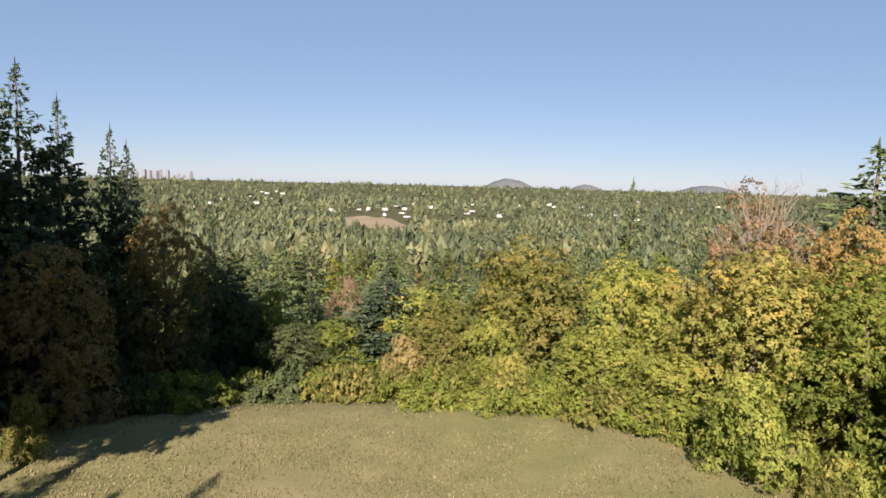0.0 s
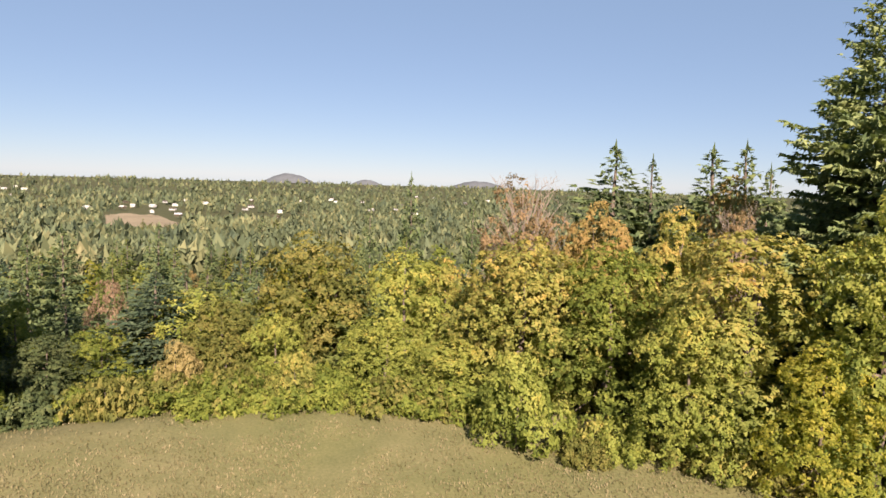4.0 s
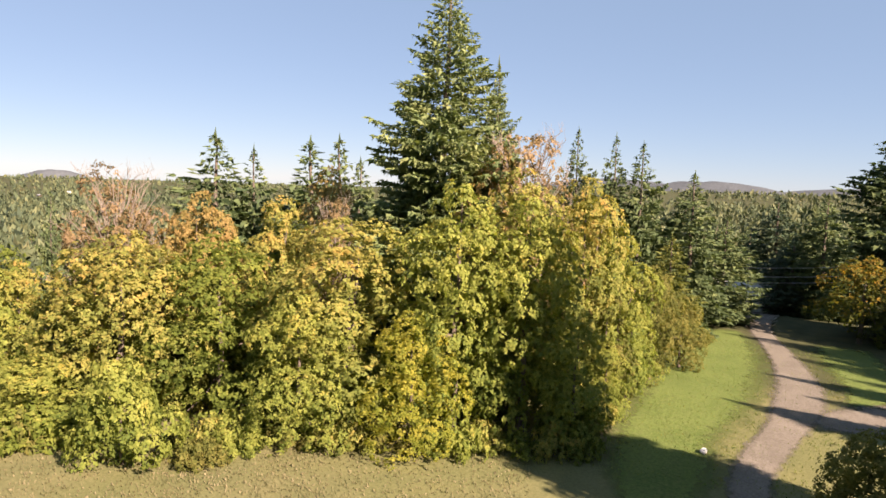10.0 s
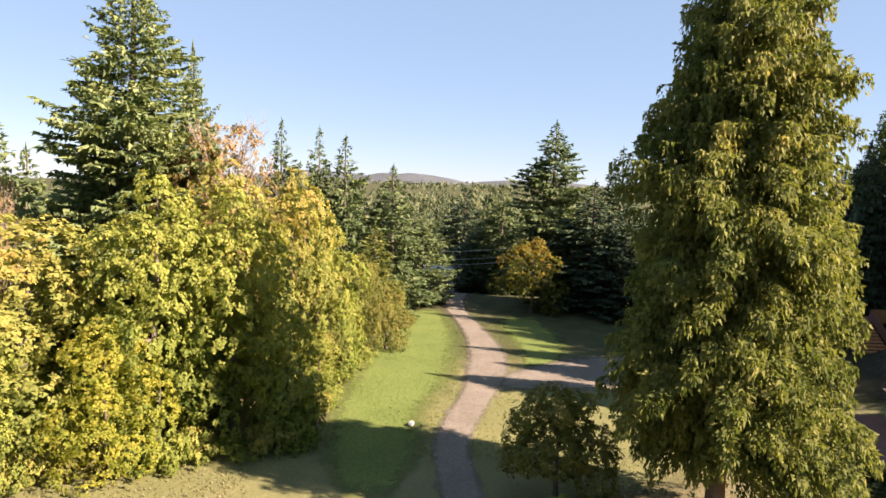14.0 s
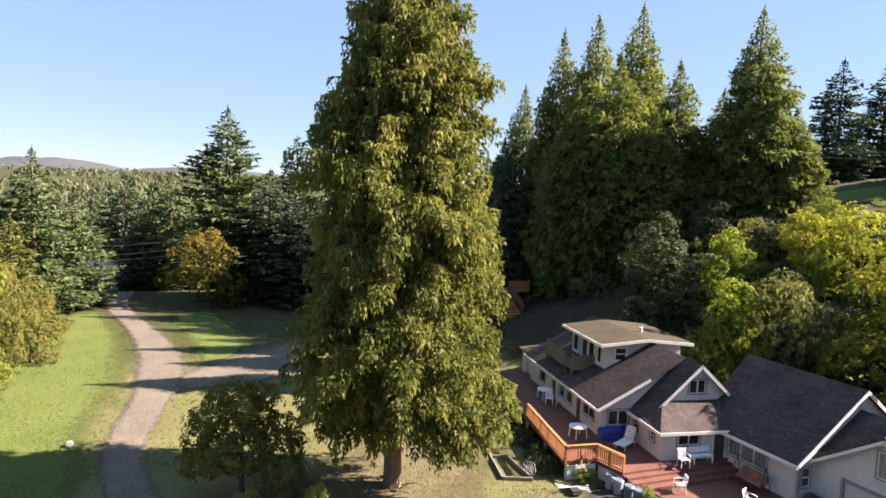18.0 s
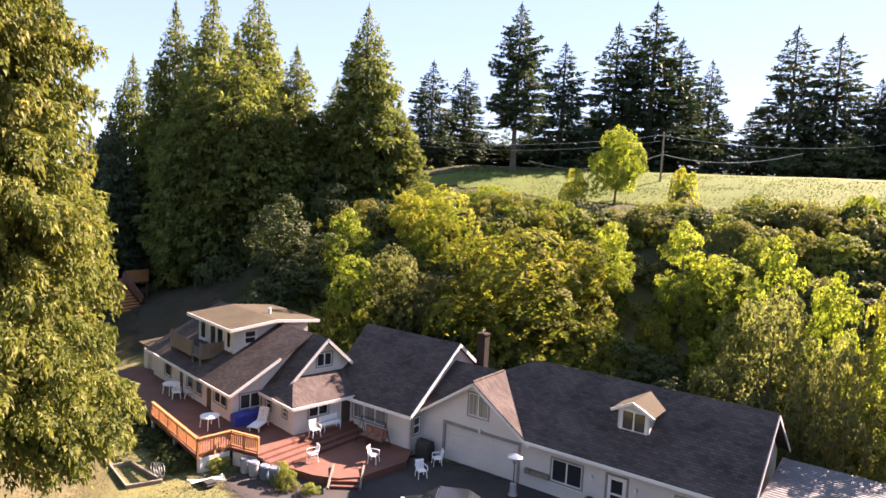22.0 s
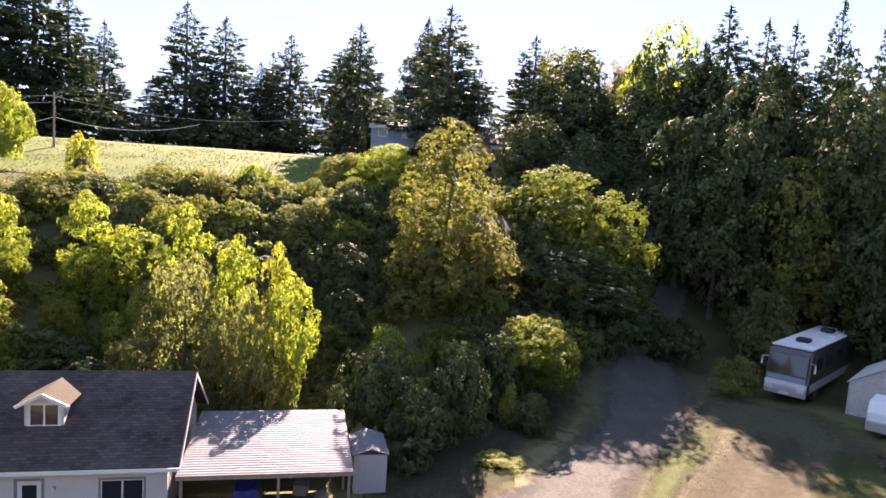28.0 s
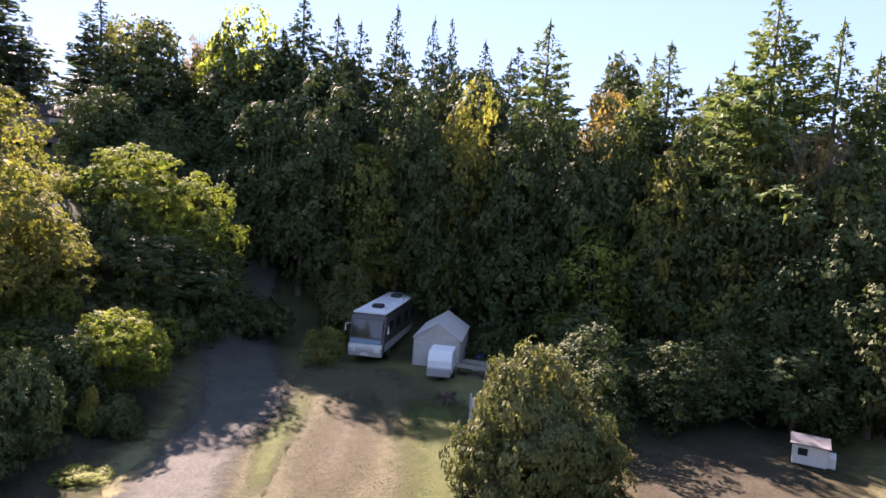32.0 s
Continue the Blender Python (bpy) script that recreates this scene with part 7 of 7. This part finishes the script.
box(bm, -0.88, 0.88, -1.5, -1.0, 0.4, 1.0)
bmesh.ops.bevel(bm, geom=bm.edges, offset=0.05, segments=2, affect="EDGES")
part("front_locker", bm, GREY_METAL, trailer)
for s in (-1, 1):
    wheel(trailer, s * 0.95, 0.3, 0.32, 0.2)
bm = bmesh.new()
tube(bm, [(0, -1.4, 0.42), (0, -2.3, 0.4)], (0.05, 0.05), 6)
part("drawbar", bm, DARK_IRON, trailer)

for x, y, a in ((-38.0, -44.2, 20), (-39.4, -45.6, 50), (-40.2, -43.6, 5)):
    pal = thing("timber_pallet", pose(x, y, ground(x, y), 0, 0, a), "grey weathered timber pallet lying on the ground", "pallet", "pallets")
    for k in range(5):
        bm = bmesh.new()
        box(bm, -0.6, 0.6, -0.5 + k * 0.22, -0.5 + k * 0.22 + 0.12, 0.1, 0.13)
        part("board", bm, WOOD_GREY, pal)
    for k in (-0.5, 0, 0.5):
        bm = bmesh.new()
        box(bm, k - 0.05, k + 0.05, -0.5, 0.5, 0, 0.1)
        part("bearer", bm, WOOD_GREY, pal)

# brushwood and short white posts at the edge of the yard
brush = thing("brushwood_pile", pose(-31.0, -39.2, ground(-31.0, -39.2)), "pile of brown dead brushwood on the grass", "brushwood")
pile = random.Random(4)
for i in range(26):
    bm = bmesh.new()
    a, b = pile.uniform(0, math.tau), pile.uniform(0, math.tau)
    tube(bm, [(0.9 * math.cos(a), 0.6 * math.sin(a), 0.05), (0.2 * math.cos(b), 0.2 * math.sin(b), pile.uniform(0.3, 0.7)), (0.8 * math.cos(b), 0.6 * math.sin(b), pile.uniform(0.1, 0.8))], (0.04, 0.05, 0.02), 5)
    part("dead_branch", bm, BARK, brush)
for i in range(4):
    x, y = -30.6 - 0.4 * i, -35.2 - 0.7 * i
    post = thing("white_post", pose(x, y, ground(x, y), 4 - 3 * i, 3 * i - 5), "short white painted post standing in the grass", "post", "white posts")
    bm = bmesh.new()
    box(bm, -0.06, 0.06, -0.06, 0.06, -0.1, 1.15 + 0.1 * (i % 2))
    bmesh.ops.bevel(bm, geom=bm.edges, offset=0.012, segments=1, affect="EDGES")
    part("shaft", bm, TRIM, post)

cx, cy = -45.0, -18.8
coop = thing("hen_house", pose(cx, cy, ground(cx, cy), 0, 0, 115), "small white hen house with grey roof in the shade", "hen house")
bm = bmesh.new()
wall_panel(bm, -1.0, 1.0, 0.15, 1.5, 0.06, ((-0.7, -0.1, 0.7, 1.2),), -0.6)
box(bm, -1.0, 1.0, 0.54, 0.6, 0.15, 1.5)
box(bm, -1.0, -0.94, -0.54, 0.54, 0.15, 1.5)
box(bm, 0.94, 1.0, -0.54, 0.54, 0.15, 1.5)
bmesh.ops.remove_doubles(bm, verts=bm.verts, dist=0.0005)
part("wall", bm, TRIM, coop)
bm = bmesh.new()
slab(bm, ((-1.15, -0.8, 1.5), (1.15, -0.8, 1.5), (1.15, 0.8, 1.75), (-1.15, 0.8, 1.75)), 0.06)
part("roof", bm, METAL_SHEET, coop)
bm = bmesh.new()
box(bm, -0.68, -0.12, -0.57, -0.56, 0.72, 1.18)
part("pane", bm, GLASS, coop)
for x in (-0.9, 0.9):
    for y in (-0.5, 0.5):
        bm = bmesh.new()
        box(bm, x - 0.05, x + 0.05, y - 0.05, y + 0.05, -0.25, 0.16)
        part("foot", bm, WOOD_GREY, coop)
bm = bmesh.new()
prism(bm, ((-0.35, 0.15), (0.35, 0.15), (0.35, 1.0), (-0.35, 0.8)), 1.0, 1.5, "x")
part("nest_box", bm, TRIM, coop)

# bundle under the carport
bm = bmesh.new()
box(bm, -0.7, 0.7, -1.1, 1.1, 0, 1.15)
bmesh.ops.subdivide_edges(bm, edges=bm.edges, cuts=4, use_grid_fill=True)
for q in bm.verts:
    q.co.x *= 1 - 0.25 * q.co.z
    q.co += Vector((rng_t.uniform(-1, 1), rng_t.uniform(-1, 1), rng_t.uniform(-1, 0.6) * (q.co.z > 0.1))) * 0.05
tarp2 = new("covered_quad", mesh_of("covered_quad", bm, BLUE_TARP))
tarp2.matrix_world = HOME @ pose(19.6, 1.4, 0.03)
tagged(tarp2, "small vehicle under a blue cover in the carport", "covered vehicle")
for x, y, s in ((22.2, 2.2, 0.7), (23.2, 1.2, 0.55), (21.6, 4.5, 0.9)):
    crate = thing("storage_crate", HOME @ pose(x, y, 0.03, 0, 0, x * 40), "wooden storage crate under the carport", "crate", "crates")
    bm = bmesh.new()
    box(bm, -s / 2, s / 2, -s / 2, s / 2, 0, s * 0.8)
    bmesh.ops.bevel(bm, geom=bm.edges, offset=0.03, segments=1, affect="EDGES")
    part("box", bm, WOOD_GREY, crate)
    bm = bmesh.new()
    box(bm, -s / 2 - 0.02, s / 2 + 0.02, -s / 2 - 0.02, s / 2 + 0.02, s * 0.8, s * 0.85)
    part("lid", bm, WOOD_GREY, crate)


# ---------------------------------------------------------------- poles and wires
def pole(x, y, top, lean=0.0, box_on=False):
    g = ground(x, y)
    ob = thing("power_pole", pose(x, y, g), "weathered wooden power pole on the hill", "power pole", "power poles")
    bm = bmesh.new()
    tube(bm, [(0, 0, -0.5), (lean, 0, top - g)], (0.16, 0.11), 8)
    part("pole", bm, WOOD_GREY, ob)
    bm = bmesh.new()
    box(bm, lean - 1.0, lean + 1.0, -0.06, 0.06, top - g - 0.55, top - g - 0.43)
    part("crossarm", bm, WOOD_GREY, ob)
    for k in (-0.9, 0.0, 0.9):
        bm = bmesh.new()
        tube(bm, [(lean + k, 0, top - g - 0.43), (lean + k, 0, top - g - 0.28)], (0.045, 0.035), 6)
        part("insulator", bm, GREY_METAL, ob)
    if box_on:
        bm = bmesh.new()
        tube(bm, [(lean, -0.3, top - g - 1.9), (lean, -0.3, top - g - 1.0)], (0.2, 0.2), 10)
        part("transformer", bm, GREY_METAL, ob)
    return ob


def wire(a, b, sag, r=0.03):
    a, b = Vector(a), Vector(b)
    bm = bmesh.new()
    pts = [a + (b - a) * k / 12 - Vector((0, 0, sag * 4 * (k / 12) * (1 - k / 12))) for k in range(13)]
    tube(bm, pts, [r] * 13, 4)
    return tagged(new("overhead_wire", mesh_of("overhead_wire", bm, GREY_METAL)), "sagging overhead cable between poles", "cable", "overhead cables")


pole(72.7, -65.6, 22.8, 0, True)
pole(44.2, -85.2, 24.6)
wire((62.4, -79.4, 20.2), (44.2, -85.2, 21.6), 1.6, 0.05)
wire((72.7, -65.6, 21.5), (44.2, -85.2, 23.4), 1.0)
wire((72.7, -65.6, 22.3), (44.2, -85.2, 24.2), 1.0)
wire((44.2, -85.2, 21.6), (30.0, -96.0, 22.5), 1.2, 0.05)
wire((44.2, -85.2, 24.1), (20.0, -118.0, 26.0), 1.5)
for z in (6.2, 5.0, 4.2):
    wire((95.5, 30.0, z - 0.4), (99.5, 10.0, z + 1.3), 0.4, 0.035)


# ---------------------------------------------------------------- other buildings
def cottage(x, y, turn, long, deep, wall_h, ridge, wall, roof, label, windows=3, z=None):
    ob = thing("house", pose(x, y, ground(x, y) if z is None else z, 0, 0, turn), label, "house")
    bm = bmesh.new()
    box(bm, -long / 2, long / 2, -deep / 2, deep / 2, -1.0, wall_h)
    for s in (-1, 1):
        prism(bm, ((-deep / 2, wall_h), (deep / 2, wall_h), (0, ridge)), s * long / 2 - (0.1 if s > 0 else 0), s * long / 2 + (0 if s > 0 else 0.1), "x")
    part("wall", bm, wall, ob)
    e = (ridge - wall_h) / (deep / 2)
    for s in (-1, 1):
        bm = bmesh.new()
        slab(bm, ((-long / 2 - 0.4, s * (deep / 2 + 0.5), wall_h - 0.5 * e + 0.1), (long / 2 + 0.4, s * (deep / 2 + 0.5), wall_h - 0.5 * e + 0.1), (long / 2 + 0.4, 0, ridge + 0.1), (-long / 2 - 0.4, 0, ridge + 0.1)), 0.15)
        part("roof", bm, roof, ob)
    for s in (-1, 1):
        for k in range(windows):
            c = -long / 2 + long * (k + 0.5) / windows
            bm = bmesh.new()
            box(bm, c - 0.7, c + 0.7, s * deep / 2 - 0.03, s * deep / 2 + 0.03, 0.9, 2.1)
            w = part("window", bm, TRIM, ob)
            bm = bmesh.new()
            box(bm, c - 0.62, c + 0.62, s * deep / 2 - 0.04, s * deep / 2 + 0.04, 0.98, 2.02)
            part("pane", bm, GLASS, w)
    return ob


PALE_WALL = surface("pale_green_siding", (0.42, 0.45, 0.38), (0.52, 0.55, 0.47), 0.7)
PALE_ROOF = surface("light_composition_roof", (0.34, 0.33, 0.31), (0.46, 0.45, 0.43), 0.85)
BLUE_WALL = surface("blue_grey_siding", (0.16, 0.21, 0.27), (0.22, 0.27, 0.33), 0.7)
BROWN_WALL = surface("brown_siding", (0.16, 0.12, 0.10), (0.23, 0.18, 0.15), 0.7)
cottage(112.5, 28.5, 75, 12, 8, 2.6, 4.2, PALE_WALL, PALE_ROOF, "pale low house at the end of the lane")
cottage(1.5, -110.5, 2, 11, 8, 2.3, 3.4, BLUE_WALL, PALE_ROOF, "low blue-grey house with pale roof on the hill", z=ground(1.5, -110.5) + 2.8)
cottage(-12.5, -103, -8, 11, 7, 2.5, 4.0, BROWN_WALL, SHINGLE, "brown house half hidden behind hilltop trees", z=ground(-12.5, -103) + 1.2)
FAR_WHITE = surface("faded_white_siding", (0.27, 0.27, 0.27), (0.36, 0.36, 0.35), 0.8)
rg = random.Random(21)
for a, d in HAMLET:
    x, y = at_bearing(a, d)
    s = 0.5 + d / 8000
    cottage(x, y, rg.uniform(0, 180), rg.uniform(10, 18) * s, rg.uniform(8, 11) * s, 3.4 * s, 6 * s, rg.choice((PALE_WALL, FAR_WHITE, FAR_WHITE, TAN_ROOF)), rg.choice((PALE_ROOF, TAN_ROOF, SHINGLE, GREY_METAL)), "far pale house between the valley trees", 2, ground(x, y) + 5)
# tower concrete greyed and blued in its colour to imitate haze
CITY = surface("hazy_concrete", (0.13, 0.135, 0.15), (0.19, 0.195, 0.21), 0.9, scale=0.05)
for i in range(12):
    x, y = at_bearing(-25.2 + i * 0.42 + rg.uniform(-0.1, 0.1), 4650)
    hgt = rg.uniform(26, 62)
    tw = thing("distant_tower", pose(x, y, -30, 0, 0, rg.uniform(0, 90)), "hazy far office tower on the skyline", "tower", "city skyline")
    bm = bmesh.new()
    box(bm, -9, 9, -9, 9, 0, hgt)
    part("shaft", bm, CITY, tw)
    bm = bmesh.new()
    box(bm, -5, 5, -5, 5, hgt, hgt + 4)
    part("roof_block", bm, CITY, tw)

# red stairs and landing up the slope
sx, sy = 66.5, -23.9
stair = thing("garden_stairs", pose(sx, sy, ground(sx, sy) + 0.1, 0, 0, -78) @ Matrix.Scale(1.25, 4), "red timber stairs with railings climbing a bank", "stairs")
# brighter orange stain on treads and landing panel imitates sunlight on them
for k in range(9):
    bm = bmesh.new()
    box(bm, -1.2, 1.2, k * 0.3, k * 0.3 + 0.34, k * 0.19 - 0.1, k * 0.19 + 0.02)
    part("tread", bm, RAIL_WOOD, stair)
bm = bmesh.new()
box(bm, -1.6, 3.4, 2.7, 5.2, 1.55, 1.7)
part("landing", bm, DECK, stair)
for s in (-1, 1):
    bm = bmesh.new()
    board(bm, (s * 1.25, 0, 0.95), (s * 1.25, 2.7, 2.65), 0.7, 0.06)
    part("side_panel", bm, DECK, stair)
bm = bmesh.new()
board(bm, (1.25, 2.72, 2.65), (3.4, 2.72, 2.65), 1.0, 0.06)
part("landing_panel", bm, RAIL_WOOD, stair)
for x in (-1.5, 1.3, 3.3):
    for y in (2.8, 5.1):
        bm = bmesh.new()
        box(bm, x - 0.06, x + 0.06, y - 0.06, y + 0.06, -1.6, 1.56)
        part("post", bm, DECK, stair)
for k in range(2):
    plastic_chair(pose(sx, sy, ground(sx, sy) + 2.24, 0, 0, -78) @ pose(-0.8 + k * 1.2, 4.9, 0, 0, 0, 150 + 60 * k))

# timber edging on the grass beside the deck
edge = thing("garden_edging", pose(0, 0, 0.0), "low timber border boards round a mown bed", "edging")
for a, b in (((41.5, -12.6), (33.6, -12.0)), ((33.6, -12.0), (33.2, -13.6)), ((33.2, -13.6), (36.4, -13.2)), ((36.4, -13.2), (36.5, -12.3))):
    bm = bmesh.new()
    board(bm, (*a, 0.2), (*b, 0.2), 0.25, 0.09)
    part("border_board", bm, WOOD_GREY, edge)
rack = thing("wire_rack", pose(33.9, -13.9, 0.03), "white bent-wire garden rack on the ground", "rack")
for k in range(4):
    bm = bmesh.new()
    tube(bm, [(0.35 * math.cos(t) + k * 0.12, 0.1 * k, 0.36 + 0.35 * math.sin(t)) for t in [j * math.tau / 14 for j in range(15)]], [0.018] * 15, 5)
    part("hoop", bm, TRIM, rack)
heap = thing("scrap_heap", pose(31.6, -15.3, 0.05), "dark tarpaulin with loose pale poles on the ground", "heap")
bm = bmesh.new()
box(bm, -0.6, 0.6, -0.35, 0.35, 0, 0.22)
bmesh.ops.bevel(bm, geom=bm.edges, offset=0.1, segments=2, affect="EDGES")
part("tarpaulin_roll", bm, BLACK, heap)
for k in range(4):
    bm = bmesh.new()
    tube(bm, [(-0.3 + 0.15 * k, -0.9, 0.05 + 0.05 * k), (0.5 - 0.2 * k, 0.9, 0.3)], (0.025, 0.025), 5)
    part("loose_pole", bm, TRIM, heap)
bm = bmesh.new()
box(bm, -0.25, 0.25, -0.18, 0.18, 0, 0.28)
bmesh.ops.bevel(bm, geom=bm.edges, offset=0.08, segments=2, affect="EDGES")
stone = new("white_stone", mesh_of("white_stone", bm, TRIM))
stone.location = (41.4, 11.8, ground(41.4, 11.8) + 0.04)
tagged(stone, "small white painted stone on the lawn", "stone")
lat = thing("white_trellis", pose(-30.3, -35.4, ground(-30.3, -35.4), 0, 0, 30), "broken white garden trellis beside a bush", "trellis")
for k in range(5):
    bm = bmesh.new()
    box(bm, -0.5 + k * 0.22, -0.46 + k * 0.22, -0.02, 0.02, -0.1, 0.9 - 0.12 * (k % 3))
    part("slat", bm, TRIM, lat)
thuja = needled(77, 6, 0.8, 0.02, 26, 8, "green", -0.5, 0.1, 0.0, size=0.3)
for x, y in ((105.5, 22.3), (106.3, 22.0)):
    ob = thing("column_cypress", pose(x, y, ground(x, y)), "narrow green column cypress beside the lane house", "cypress", "cypresses")
    part("trunk", thuja[0], None, ob)
    part("crown", thuja[2], None, ob)
bush(-23.6, 43.8, 1.8, 2.2, "pink")
bush(71, 21.5, 1.3, 1.8, "olive")

BROWN_CLOD = surface("brown_roots", (0.07, 0.045, 0.03), (0.15, 0.10, 0.065), 0.95, scale=3, fine=16, relief=0.8, depth=0.05)
# boards and boxes stacked beside the canvas shelter
for k, (x, y, w, h) in enumerate(((-37.9, -44.6, 1.5, 0.75), (-39.6, -46.0, 1.3, 0.7))):
    ob = thing("timber_table", pose(x, y, ground(x, y), 0, 0, 125), "weathered grey timber work table beside the canvas shelter", "table", "timber tables")
    for j in range(6):
        bm = bmesh.new()
        box(bm, -w + j * w / 3, -w + (j + 1) * w / 3 - 0.03, -0.75, 0.75, h - 0.05, h)
        part("board", bm, WOOD_GREY, ob)
    for sx1 in (-1, 1):
        for sy1 in (-1, 1):
            bm = bmesh.new()
            box(bm, sx1 * (w - 0.12) - 0.06, sx1 * (w - 0.12) + 0.06, sy1 * 0.65 - 0.06, sy1 * 0.65 + 0.06, 0, h - 0.05)
            part("leg", bm, WOOD_GREY, ob)
cx, cy = -42.5, -48.5
cover = bmesh.new()
bmesh.ops.create_icosphere(cover, subdivisions=3, radius=1.0)
for q in cover.verts:
    q.co = Vector((q.co.x * 1.1, q.co.y * 0.7, max(0, q.co.z) * 0.9 * (1 + 0.12 * noise.noise(q.co * 3))))
dome = new("blue_cover", mesh_of("blue_cover", cover, BLUE_TARP))
dome.location = (cx, cy, ground(cx, cy))
tagged(dome, "dark blue plastic cover over stored goods", "cover")
hx, hy = -31.6, -40.6
for k in range(3):
    bm = bmesh.new()
    bmesh.ops.create_icosphere(bm, subdivisions=2, radius=0.42 - 0.07 * k)
    for q in bm.verts:
        q.co *= 1 + 0.3 * noise.noise(q.co * 4 + Vector((k, 0, 0)))
        q.co.z *= 0.8
    clod = new("root_clod", mesh_of("root_clod", bm, BROWN_CLOD))
    clod.location = (hx - 0.55 * k, hy - 0.2 * (k % 2), ground(hx, hy) + 0.2)
    tagged(clod, "lump of brown roots and soil on the grass", "clod", "root clods")
# dead pale snag in front of the dark wood
sx2, sy2 = at_bearing(226.9, 74)
snag = thing("dead_snag", pose(sx2, sy2, ground(sx2, sy2)), "bare pale dead trunk standing before the dark wood", "snag")
bm = bmesh.new()
tube(bm, [(0, 0, -0.3), (0.1, 0, 5), (-0.15, 0, 10), (0.1, 0, 14), (0.25, 0, 18.5)], (0.16, 0.14, 0.12, 0.09, 0.03), 8)
part("trunk", bm, LEAF["twig"], snag)
for z, s in ((13.5, 1), (14.8, -1), (15.9, 1), (17.0, -1), (17.6, 1)):
    bm = bmesh.new()
    tube(bm, [(0.1, 0, z), (0.1 + s * 0.7, 0.1, z + 0.25), (0.1 + s * 1.0, 0.2, z + 0.7)], (0.06, 0.04, 0.01), 5)
    part("stub", bm, LEAF["twig"], snag)
